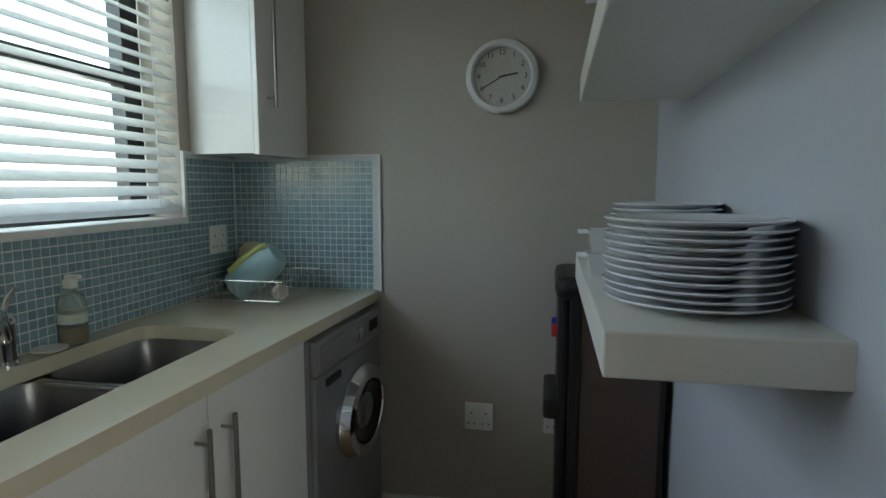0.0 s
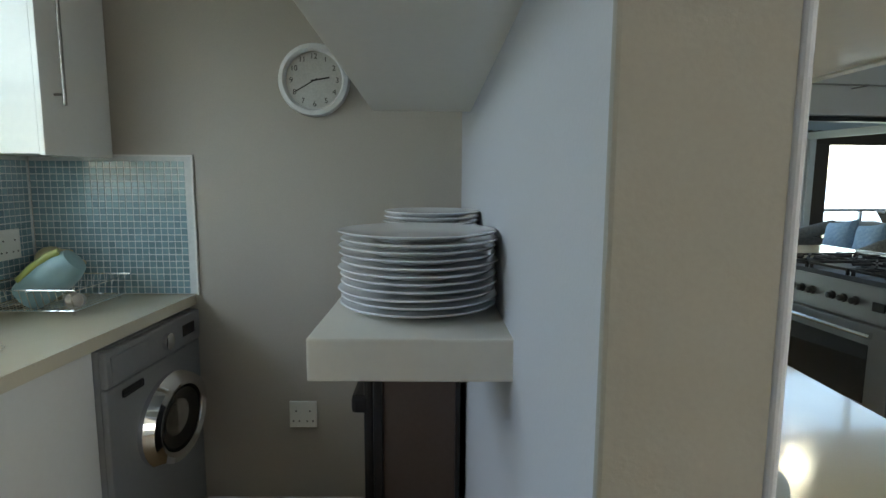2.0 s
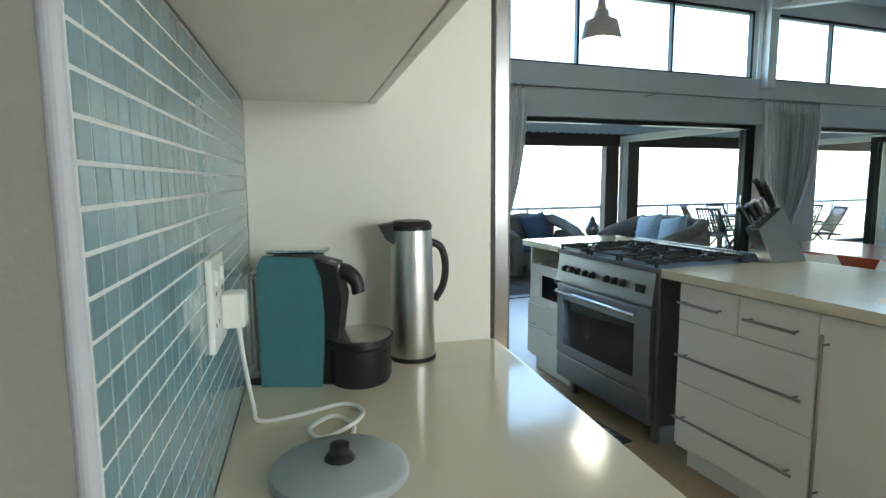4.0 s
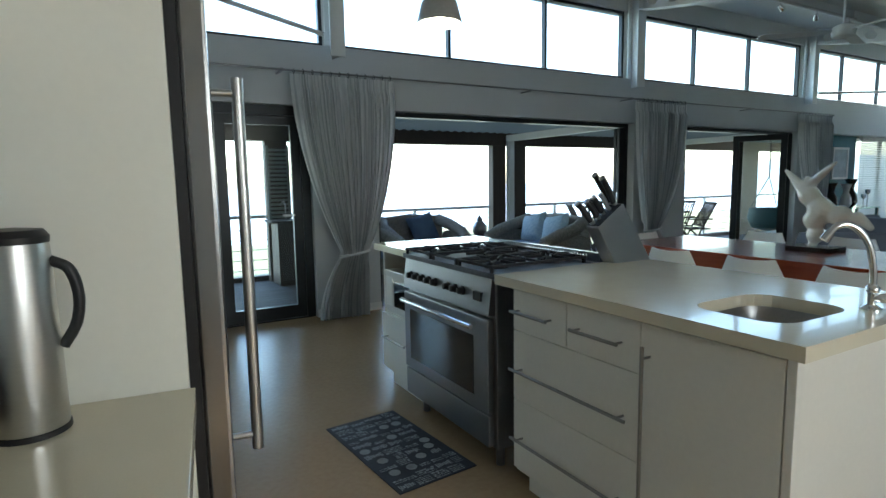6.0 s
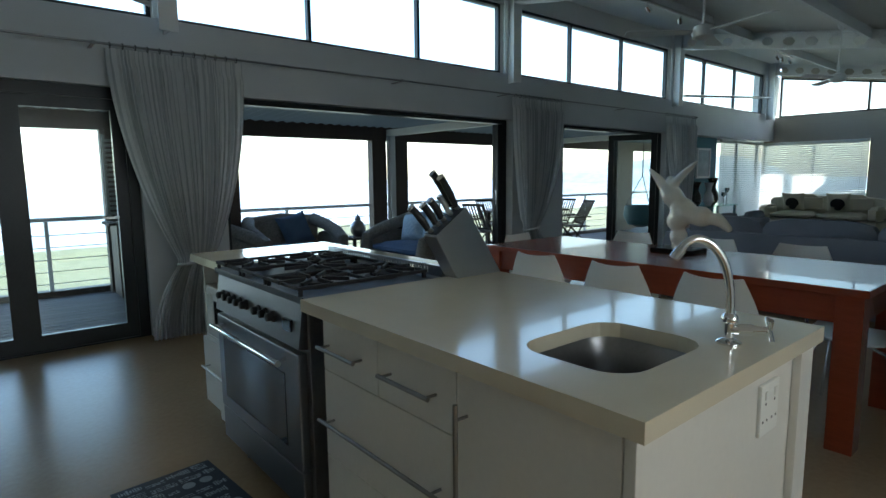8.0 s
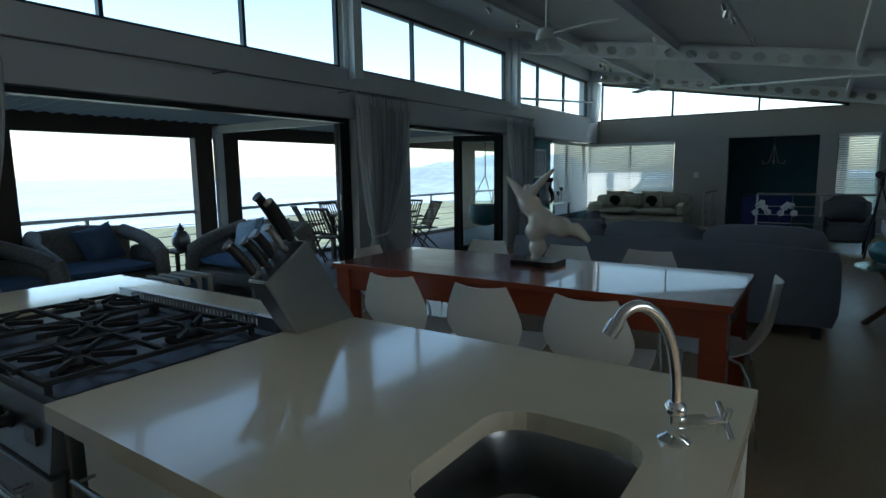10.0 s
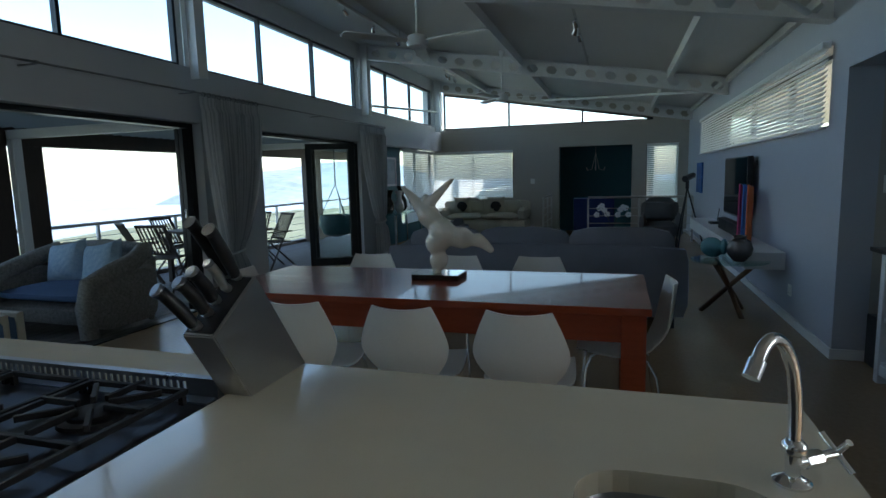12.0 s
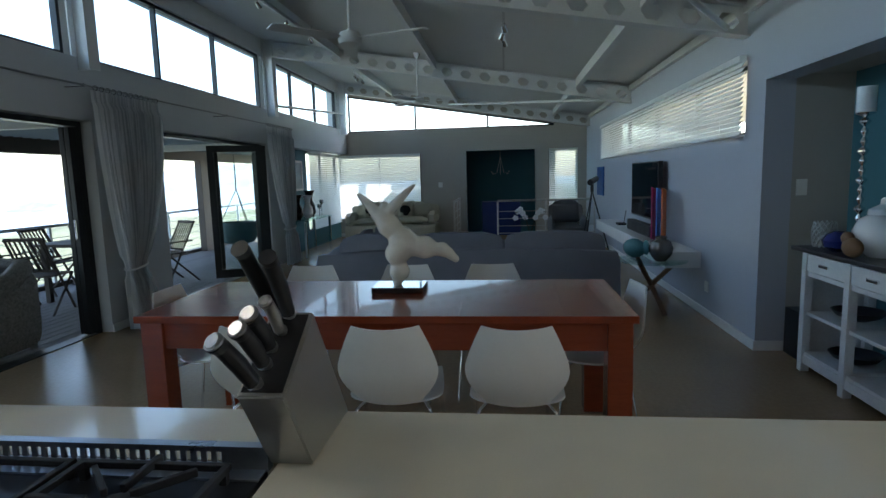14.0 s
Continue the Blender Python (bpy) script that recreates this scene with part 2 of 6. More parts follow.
M_SOFA = mat("blue_grey_fabric", (0.19, 0.197, 0.23), 0.9, var=0.08, scale=5, fine=300, bump=0.25)
M_CREAMF = mat("cream_fabric", (0.62, 0.57, 0.46), 0.9, var=0.05, scale=6, fine=300, bump=0.2)
def cloth(name, color, share):
    """A mat cloth that lets part of the light through."""
    ma = mat(name, color, 0.8, var=0.06, scale=10, fine=250, bump=0.12, stretch=(3, 3, 0.4))
    N, L = ma.node_tree.nodes, ma.node_tree.links
    tr, mx = N.new("ShaderNodeBsdfTranslucent"), N.new("ShaderNodeMixShader")
    tr.inputs[0].default_value = (*color, 1)
    mx.inputs[0].default_value = share
    L.new(N["Principled BSDF"].outputs[0], mx.inputs[1])
    L.new(tr.outputs[0], mx.inputs[2])
    L.new(mx.outputs[0], N["Material Output"].inputs[0])
    return ma


M_CURTAIN = cloth("silver_grey_curtain_cloth", (0.82, 0.82, 0.83), 0.58)
# darker copy of the curtain cloth for the shaded side of the folds
M_CURTAIN2 = cloth("curtain_fold_shade", (0.60, 0.61, 0.63), 0.50)
M_PLATE = mat("white_porcelain", (0.80, 0.82, 0.85), 0.12, var=0.01, coat=0.4)
M_SLAT = cloth("white_blind_slat", (0.86, 0.88, 0.89), 0.40)
M_TILE = mat("blue_glass_tile", (0.22, 0.34, 0.385), 0.14, var=0.06, scale=30, coat=0.4, piece=0.16)
M_GROUT = mat("white_grout", (0.66, 0.69, 0.69), 0.8, var=0.05, scale=30)
M_GLASS = glass("window_glass")
M_SOCK = mat("white_socket_plastic", (0.80, 0.80, 0.76), 0.35, var=0.01)
M_DECK = mat("weathered_deck_board", (0.095, 0.085, 0.08), 0.7, var=0.15, scale=4, fine=40, stretch=(1, 12, 12), bump=0.25, piece=0.15)
M_ROOFSH = mat("grey_green_roof_sheet", (0.20, 0.215, 0.205), 0.7, 0.0, var=0.04)
M_WICKER = mat("grey_wicker", (0.28, 0.27, 0.25), 0.8, var=0.3, scale=40, fine=130, bump=0.8)
M_BLUEF = mat("blue_cushion_cloth", (0.09, 0.15, 0.26), 0.9, var=0.1, scale=10, fine=200, bump=0.2)
M_PALEF = mat("pale_blue_pattern_cloth", (0.42, 0.52, 0.60), 0.9, var=0.2, scale=22, fine=200, bump=0.2, tint=(0.20, 0.30, 0.42))
M_TEAK = mat("weathered_teak", (0.065, 0.053, 0.045), 0.75, var=0.15, scale=5, fine=50, bump=0.2)
M_SEA = mat("sea_water", (0.25, 0.31, 0.375), 0.9, var=0.12, scale=0.01, fine=0.15, ior=1.1)
M_SAND = mat("beach_sand_and_surf", (0.68, 0.66, 0.60), 0.8, var=0.1, scale=0.03, fine=0.5)
M_BUSH = mat("coastal_bush", (0.12, 0.13, 0.09), 0.9, var=0.3, scale=0.35, fine=3.0, bump=0.5, tint=(0.075, 0.095, 0.055))

# ---- the large structure ----
SLOPE, Z0, Y0 = 0.17, 2.66, 0.21


def ceil_z(y):
    return Z0 + SLOPE * (y - Y0)


XA, XB = -1.35, 15.96
YS = 5.87                      # inner face of the sea wall
setting("floor", B(XA - 0.3, XB + 0.3, -2.3, 6.12, -0.2, 0.0), M_FLOOR, "polished beige screed floor")
bm = bmesh.new()
prism(bm, [(-2.3, ceil_z(-2.3)), (6.7, ceil_z(6.7)), (6.7, ceil_z(6.7) + 0.12), (-2.3, ceil_z(-2.3) + 0.12)], XA - 0.3, XB + 0.5, "x")
setting("ceiling", bm, M_CEIL, "sloping white boarded ceiling")

# sea wall: piers, lintel band, clerestory over it
setting("wall_sea", boxes((-0.86, 1.0, YS, 6.12, 0, 2.54), (3.18, 3.84, YS, 6.12, 0, 1.99), (7.47, 8.5, YS, 6.12, 0, 1.99), (11.3, 11.95, YS, 6.12, 0, 1.99), (1.0, XB, YS, 6.12, 1.99, 2.54)), M_GREYW, "pale grey painted sea wall")
setting("wall_lounge_sea", boxes((11.95, 13.7, 6.10, 6.3, 0, 1.99), (13.7, XB, 6.10, 6.3, 0, 0.35), (11.95, 12.0, 6.0, 6.1, 0, 1.99)), M_TEAL, "teal painted lounge wall beside the curtain")
# end wall
bm = boxes((XB, XB + 0.25, -0.6, 0.41, 0, 2.50), (XB, XB + 0.25, 1.08, 1.38, 0, 2.50), (XB, XB + 0.25, 3.0, 4.08, 0, 2.50),
           (XB, XB + 0.25, 0.41, 1.08, 0, 0.4), (XB, XB + 0.25, 0.41, 1.08, 1.98, 2.50), (XB, XB + 0.25, 1.38, 3.0, 1.98, 2.50), (XB, XB + 0.25, 4.08, 6.1, 1.95, 2.50), (XB, XB + 0.25, 4.08, 6.3, 0, 0.45))
prism(bm, [(-0.6, 2.50), (0.95, 2.50), (0.95, ceil_z(0.95)), (-0.6, ceil_z(-0.6))], XB, XB + 0.25, "x")
prism(bm, [(0.95, 2.56), (5.8, 3.36), (5.8, ceil_z(5.8)), (0.95, ceil_z(0.95))], XB, XB + 0.25, "x")
setting("wall_end", bm, M_TAUPE, "taupe painted end wall with high triangular window")
setting("wall_niche", boxes((XB + 1.6, XB + 1.7, 1.0, 3.4, -0.2, 2.2), (XB + 0.25, XB + 1.7, 0.9, 1.0, -0.2, 2.2), (XB + 0.25, XB + 1.7, 3.4, 3.5, -0.2, 2.2), (XB + 0.25, XB + 1.7, 0.9, 3.5, 2.2, 2.3), (XB + 0.25, XB + 1.7, 0.9, 3.5, -0.25, -0.2)), M_TEAL, "teal stairwell walls behind the opening")
# right wall with long high window
bm = boxes((7.03, XB, 0.0, 0.21, 0, 1.66), (7.03, 7.36, 0.0, 0.21, 1.66, 2.24), (13.8, XB, 0.0, 0.21, 1.66, 2.24), (4.4, XB, 0.0, 0.21, 2.24, ceil_z(0.1)), (4.4, 7.03, 0.0, 0.21, 2.03, 2.24))
setting("wall_right", bm, M_LILAC, "bluish white long wall under the high window")
setting("wall_recess", boxes((7.03, 7.2, -0.55, 0.0, 0, 2.3)), M_TAUPE, "taupe return wall of the sideboard recess")
setting("wall_recess_back", boxes((4.4, 7.03, -0.55, -0.40, 0, 2.3)), M_TEAL, "teal back wall of the sideboard recess")
setting("ceiling_recess", boxes((4.4, 7.03, -0.40, 0.0, 2.06, 2.3)), M_TAUPE, "lowered ceiling of the recess")
setting("wall_back", boxes((XA - 0.2, 2.2, -2.3, -2.1, 0, 2.6), (4.2, 4.4, -2.3, -2.1, 0, 2.6), (2.2, 4.2, -2.3, -2.1, 0, 0.95), (2.2, 4.2, -2.3, -2.1, 2.25, 2.6), (4.2, 4.4, -2.1, 0.21, 0, 2.6)), M_WHITEW, "plain wall behind the kitchen")
setting("wall_west", boxes((-0.86, -0.70, 2.93, 6.12, 0, 3.7)), M_WHITEW, "plain closing wall")
setting("baseboard", boxes((7.03, XB, 0.21, 0.225, 0, 0.075), (7.015, 7.03, -0.40, 0.225, 0, 0.075), (XB - 0.015, XB, 0.225, 1.38, 0, 0.075), (XB - 0.015, XB, 3.0, 6.1, 0, 0.075), (7.47, 8.5, YS - 0.015, YS, 0, 0.075), (3.18, 3.84, YS - 0.015, YS, 0, 0.075)), M_TRIM, "white painted skirting board")

setting("trim_cornice", boxes((7.03, XB, 0.21, 0.26, 2.58, 2.655)), M_STEELP, "white channel under the ceiling")
# roof steel: posts, castellated beams, purlins, braces
def castellated_beam(x):
    t = thing("roof_beam", "white castellated steel roof beam with hexagonal holes", "roof beam", group="roof beams")
    y0, y1, d = 0.22, 5.70, 0.225
    top = lambda y: ceil_z(y) - 0.035
    n = 19
    bm = bmesh.new()
    step = (y1 - y0) / n
    rw, rh = step * 0.30, d * 0.30
    for i in range(n):
        a, b = y0 + i * step, y0 + (i + 1) * step
        c = (a + b) / 2
        zc = top(c) - d / 2
        hexa = [(c + rw * math.cos(radians(60 * k)), zc + SLOPE * rw * math.cos(radians(60 * k)) + rh * math.sin(radians(60 * k))) for k in range(6)]
        cor = [(b, top(b)), (a, top(a)), (a, top(a) - d), (b, top(b) - d)]
        loop = [(b, top(b) - d / 2), cor[0], cor[1], (a, top(a) - d / 2), cor[2], cor[3]]
        for xx in (x - 0.006, x + 0.006):
            hv = [bm.verts.new((xx, *p)) for p in hexa]
            ov = [bm.verts.new((xx, *p)) for p in loop]
            for k in range(6):
                bm.faces.new((hv[k], hv[(k + 1) % 6], ov[(k + 1) % 6], ov[k]))
    part("web", bm, M_STEELP, t)
    for nm, dz in (("top_flange", 0.0), ("bottom_flange", -d)):
        bm = bmesh.new()
        prism(bm, [(y0, top(y0) + dz), (y1, top(y1) + dz), (y1, top(y1) + dz + 0.014), (y0, top(y0) + dz + 0.014)], x - 0.065, x + 0.065, "x")
        part(nm, bm, M_STEELP, t)
    return t


for x in (3.42, 7.37, 11.40, 15.42):
    castellated_beam(x)
    solid("steel_post", boxes((x - 0.07, x + 0.07, 5.70, 5.712, 2.42, ceil_z(5.7)), (x - 0.07, x + 0.07, 5.855, 5.867, 2.54, ceil_z(5.8)), (x - 0.006, x + 0.006, 5.712, 5.855, 2.42, ceil_z(5.7))), M_STEELP, "white steel post between the clerestory windows", "post", group="clerestory posts")
for y in (1.0, 3.15, 4.65):
    bm = bmesh.new()
    z = ceil_z(y) - 0.005
    prism(bm, [(y - 0.03, z - 0.13), (y + 0.03, z - 0.12), (y + 0.03, z), (y - 0.03, z)], XA, XB - 0.01, "x")
    solid("purlin", bm, M_STEELP, "white painted roof purlin under the ceiling", "purlin", group="purlins")
for p, q in (((11.45, 0.35, 2.47), (15.3, 3.3, 2.98)), ((11.55, 5.72, 2.60), (15.2, 5.72, 2.86)), ((3.3, 5.72, 2.60), (1.2, 5.72, 3.05)), ((7.3, 0.4, 2.47), (3.5, 3.4, 2.98))):
    solid("brace_rod", R(p, q, 0.022, seg=10), M_STEELP, "white steel wind brace under the roof", "brace", group="roof braces", smooth=True)


def framed_window(name, x0, x1, z0, z1, y, mull, label, w=0.035, d=0.06, m=ID, mat_f=None):
    """A window in the plane y, from x0 to x1, with upright mullions."""
    t = thing(name, label, "window", m, kind="structure")
    f = mat_f or M_DARKALU
    xs = [x0, *mull, x1]
    part("window_frame", boxes((x0, x1, y, y + d, z0, z0 + w), (x0, x1, y, y + d, z1 - w, z1), (x0, x0 + w, y, y + d, z0 + w, z1 - w), (x1 - w, x1, y, y + d, z0 + w, z1 - w)), f, t)
    for v in mull:
        part("mullion", B(v - w / 2, v + w / 2, y + 0.002, y + d - 0.002, z0 + w, z1 - w), f, t)
    for a, b in zip(xs, xs[1:]):
        g = part("pane", B(a + w / 2, b - w / 2, y + d / 2 - 0.003, y + d / 2 + 0.003, z0 + w / 2, z1 - w / 2), M_GLASS, t)
        g.visible_shadow = False
    return t


framed_window("window_1", 1.0, 3.35, 2.54, 3.37, 5.93, [2.15], "dark framed clerestory window above the sea wall")
framed_window("window_2", 3.49, 7.30, 2.54, 3.37, 5.93, [4.73, 6.03], "dark framed clerestory window above the sea wall")
framed_window("window_3", 7.44, 11.33, 2.54, 3.37, 5.93, [8.71, 9.98], "dark framed clerestory window above the sea wall")
framed_window("window_4", 11.47, 15.35, 2.54, 3.37, 5.93, [12.7, 14.0], "dark framed clerestory window above the sea wall")
setting("wall_over_clerestory", boxes((XA, XB, YS + 0.02, 6.12, 3.37, 3.75), (XA, 1.0, YS + 0.02, 6.12, 2.54, 3.4), (15.35, XB + 0.25, YS + 0.02, 6.12, 2.54, 3.4), (3.35, 3.49, 5.93, 6.0, 2.54, 3.4), (7.30, 7.44, 5.93, 6.0, 2.54, 3.4), (11.33, 11.47, 5.93, 6.0, 2.54, 3.4)), M_WHITEW, "white wall strip over the clerestory")
# triangular end window
t = thing("window_5", "dark framed triangular clerestory in the end wall", "window", kind="structure")
zt = lambda y: 2.56 + 0.165 * (y - 0.95)
for a, b in ((0.95, 2.48), (2.48, 4.19), (4.19, 5.8)):
    bm = bmesh.new()
    prism(bm, [(a, 2.50), (b, 2.50), (b, zt(b)), (a, zt(a))], XB + 0.1, XB + 0.106, "x")
    part("pane", bm, M_GLASS, t).visible_shadow = False
    part("mullion", B(XB + 0.07, XB + 0.13, b - 0.02, b + 0.02, 2.5, zt(b)), M_DARKALU, t)
bm = bmesh.new()
prism(bm, [(0.9, 2.5), (5.82, 2.5), (5.82, 2.535), (0.9, 2.535)], XB + 0.065, XB + 0.135, "x")
prism(bm, [(0.9, 2.55), (5.82, 3.365), (5.82, 3.33), (0.9, 2.515)], XB + 0.066, XB + 0.134, "x")
part("window_frame", bm, M_DARKALU, t)
framed_window("window_6", 13.7, 15.9, 0.35, 1.99, 6.15, [14.8], "dark framed lounge window behind a blind")
RZ = Matrix.Translation((XB, 0, 0)) @ Matrix.Rotation(radians(90), 4, "Z")   # local x runs along world y, local y towards minus x
framed_window("window_7", 4.08, 6.1, 0.45, 1.95, -0.16, [5.1], "dark framed lounge window behind a blind", m=RZ)
framed_window("window_8", 0.41, 1.08, 0.4, 1.98, -0.16, [], "narrow window beside the stair opening", m=RZ)
framed_window("window_9", 7.36, 13.8, 1.66, 2.24, 0.03, [8.9, 10.5, 12.2], "long high window behind a white blind")


# sliding and folding doors of the sea wall
def door_leaf(t, x0, x1, z1, y, w=0.085):
    part("door_leaf", boxes((x0, x0 + w, y, y + 0.05, 0.01, z1), (x1 - w, x1, y, y + 0.05, 0.01, z1), (x0 + w, x1 - w, y, y + 0.05, 0.01, 0.13), (x0 + w, x1 - w, y, y + 0.05, z1 - w, z1)), M_DARKALU, t)
    g = part("pane", B(x0 + w - 0.01, x1 - w + 0.01, y + 0.022, y + 0.028, 0.12, z1 - w + 0.01), M_GLASS, t)
    g.visible_shadow = False


t = thing("door_1", "closed charcoal framed glass doors to the deck", "door", kind="structure")
part("door_frame", boxes((1.0, 3.18, 5.93, 6.03, 1.90, 1.988), (3.10, 3.178, 5.93, 6.03, 0.0, 1.90), (1.0, 1.08, 5.93, 6.03, 0, 1.90), (1.08, 3.1, 5.93, 6.03, -0.01, 0.012)), M_DARKALU, t)
door_leaf(t, 1.08, 1.62, 1.9, 5.955)
door_leaf(t, 1.62, 2.36, 1.9, 5.955)
door_leaf(t, 2.36, 3.10, 1.9, 5.955)
part("door_handle", boxes((2.99, 3.01, 5.90, 5.955, 0.98, 1.0), (2.90, 3.01, 5.89, 5.905, 0.98, 1.0), bevel=0.003), M_STEEL, t, "steel lever handle")
t = thing("door_2", "open charcoal sliding doors to the deck", "door", kind="structure")
part("door_frame", boxes((3.84, 7.47, 5.98, 6.10, 1.94, 1.988), (3.84, 3.90, 5.98, 6.10, 0, 1.94), (7.41, 7.468, 5.98, 6.10, 0, 1.94), (3.9, 7.41, 5.98, 6.1, -0.012, 0.008)), M_DARKALU, t)
for k in range(2):
    y = 5.985 + 0.055 * k
    part("door_leaf", boxes((7.32, 7.409, y, y + 0.045, 0.02, 1.93), bevel=0.004), M_DARKALU, t)
part("door_handle", boxes((7.308, 7.32, 6.0, 6.02, 0.92, 1.1), bevel=0.004), M_CHROME, t, "chrome pull handle")
t = thing("door_3", "folded open charcoal glass doors to the deck", "door", kind="structure")
part("door_frame", boxes((8.5, 11.3, 5.98, 6.10, 1.94, 1.988), (8.5, 8.56, 5.98, 6.1, 0, 1.94), (11.24, 11.298, 5.98, 6.1, 0, 1.94), (8.56, 11.24, 5.98, 6.1, -0.012, 0.008)), M_DARKALU, t)
for k, (px, ang) in enumerate(((10.22, -66), (10.33, -64))):
    ml = Matrix.Translation((px, 6.29, 0)) @ Matrix.Rotation(radians(ang), 4, "Z")
    o = part("door_leaf", boxes((0, 0.09, -0.025, 0.025, 0.02, 1.92), (0.66, 0.75, -0.025, 0.025, 0.02, 1.92), (0.09, 0.66, -0.025, 0.025, 0.02, 0.14), (0.09, 0.66, -0.025, 0.025, 1.83, 1.92)), M_DARKALU, t, m=ml)
    g = part("pane", B(0.08, 0.67, -0.003, 0.003, 0.13, 1.84), M_GLASS, o)
    g.visible_shadow = False

# ---- scullery and fridge wall (stand turned) ----
setting("wall_scullery_end", boxes((-1.05, 0.885, 2.697, 2.85, 0, 3.2)), M_TAUPE, "taupe scullery wall with the clock", BLK)
setting("wall_scullery_window", boxes((-1.05, -0.84, -2.25, 2.697, 0, 1.19), (-1.05, -0.84, 2.37, 2.697, 1.19, 3.1), (-1.05, -0.84, -2.25, 0.7, 1.19, 3.0), (-1.05, -0.84, 0.7, 2.37, 2.15, 3.1)), M_TAUPE, "scullery window wall", BLK)
bm = boxes((0.777, 0.897, 1.035, 2.697, 0, 3.1), bevel=0.006)
for v in bm.verts:
    if v.co.x < 0.84 and v.co.y > 2.0:
        v.co.x -= 0.045
setting("wall_partition", bm, M_LILAC, "bluish white partition between scullery and kitchen", BLK)
# wall taupe darkened here: the end face's shade is put into its colour
setting("trim_partition", boxes((0.771, 0.903, 1.024, 1.0355, 0, 3.05), bevel=0.004), mat("shaded_taupe_end", (0.295, 0.285, 0.26), 0.7, var=0.03, scale=2.5, bump=0.08, fine=200), "taupe end face of the partition with rounded corner beads", BLK)
setting("trim_bead", rod(bmesh.new(), (0.899, 1.027, 0), (0.899, 1.027, 3.05), 0.006, seg=16), M_LILAC, "white rounded corner bead on the partition", BLK)
setting("wall_fridge_back", boxes((0.885, 0.95, 2.02, 5.4, 0, 3.4), (0.955, 1.50, 3.735, 3.775, 0, 3.4), (0.955, 1.50, 2.03, 3.73, 2.0, 3.3)), M_WHITEW, "plain wall round the tall units", BLK)
setting("baseboard_scullery", boxes((-0.25, 0.73, 2.682, 2.697, 0, 0.09)), M_TRIM, "white skirting board in the scullery", BLK)
# deck and outside
setting("deck_floor_base", B(-2, 17.5, 6.12, 8.75, -0.3, -0.075), M_BROWN, "dark joists under the deck boards")

t = thing("window_11", "dark framed kitchen window behind a blind", "window", kind="structure")
part("window_frame", boxes((2.2, 4.2, -2.24, -2.19, 0.95, 0.99), (2.2, 4.2, -2.24, -2.19, 2.21, 2.25), (2.2, 2.24, -2.24, -2.19, 0.99, 2.21), (4.16, 4.2, -2.24, -2.19, 0.99, 2.21), (3.18, 3.22, -2.24, -2.19, 0.99, 2.21)), M_DARKALU, t)

# ---- kitchen island ----
t = thing("island_cabinet", "cream lacquered island cupboard with drawers under the sink top", "cabinet")
part("body", boxes((2.95, 3.66, 1.39, 2.44, 0.10, 0.69), (2.95, 3.66, 1.80, 2.44, 0.69, 0.86), (3.0, 3.62, 1.44, 2.42, 0.0, 0.10)), M_CAB, t)
part("side_panel", B(2.93, 3.68, 1.365, 1.388, 0.0, 0.858, bevel=0.002), M_CAB, t)
part("back_panel", B(3.662, 3.68, 1.39, 2.53, 0.0, 0.858, bevel=0.002), M_CAB, t)
part("end_stile", B(3.62, 3.70, 1.345, 1.364, 0.0, 0.858, bevel=0.002), M_CAB, t)
bar = lambda bm, p, q, off: [rod(bm, p, q, 0.006), *[rod(bm, Vector(p).lerp(Vector(q), f), Vector(p).lerp(Vector(q), f) + Vector(off), 0.004, seg=8) for f in (0.06, 0.94)]]


def front(t, name, x, y0, y1, z0, z1, hp, hq, off=(0.035, 0, 0)):
    d = part(name, B(x, x + 0.018, y0 + 0.0015, y1 - 0.0015, z0 + 0.0015, z1 - 0.0015, bevel=0.0025), M_CAB, t)
    bm = bmesh.new()
    bar(bm, hp, hq, off)
    part("handle", bm, M_HANDLE, d, "satin steel bar handle", smooth=True)


front(t, "drawer", 2.93, 2.13, 2.435, 0.69, 0.852, (2.895, 2.20, 0.772), (2.895, 2.41, 0.772))
front(t, "drawer", 2.93, 1.81, 2.13, 0.69, 0.852, (2.895, 1.87, 0.772), (2.895, 2.08, 0.772))
front(t, "drawer", 2.93, 1.81, 2.435, 0.41, 0.69, (2.895, 1.835, 0.54), (2.895, 2.415, 0.54))
front(t, "drawer", 2.93, 1.81, 2.435, 0.12, 0.41, (2.895, 1.85, 0.26), (2.895, 2.41, 0.26))
front(t, "cupboard_door", 2.93, 1.39, 1.81, 0.12, 0.852, (2.895, 1.775, 0.20), (2.895, 1.775, 0.79))
# worktop
bm = bmesh.new()
sink_hole = round_rect(3.04, 3.392, 1.457, 1.745, 0.08)
outer = [(2.90, 1.335), (3.735, 1.335), (3.735, 3.93), (2.97, 3.93), (2.97, 3.44), (3.515, 3.44), (3.515, 2.52), (2.90, 2.52)]
holed_slab(bm, outer, [sink_hole], 0.862, 0.90)
top = solid("worktop", bm, M_QUARTZ, "cream quartz worktop wrapping the range with a sink cutout", "worktop")


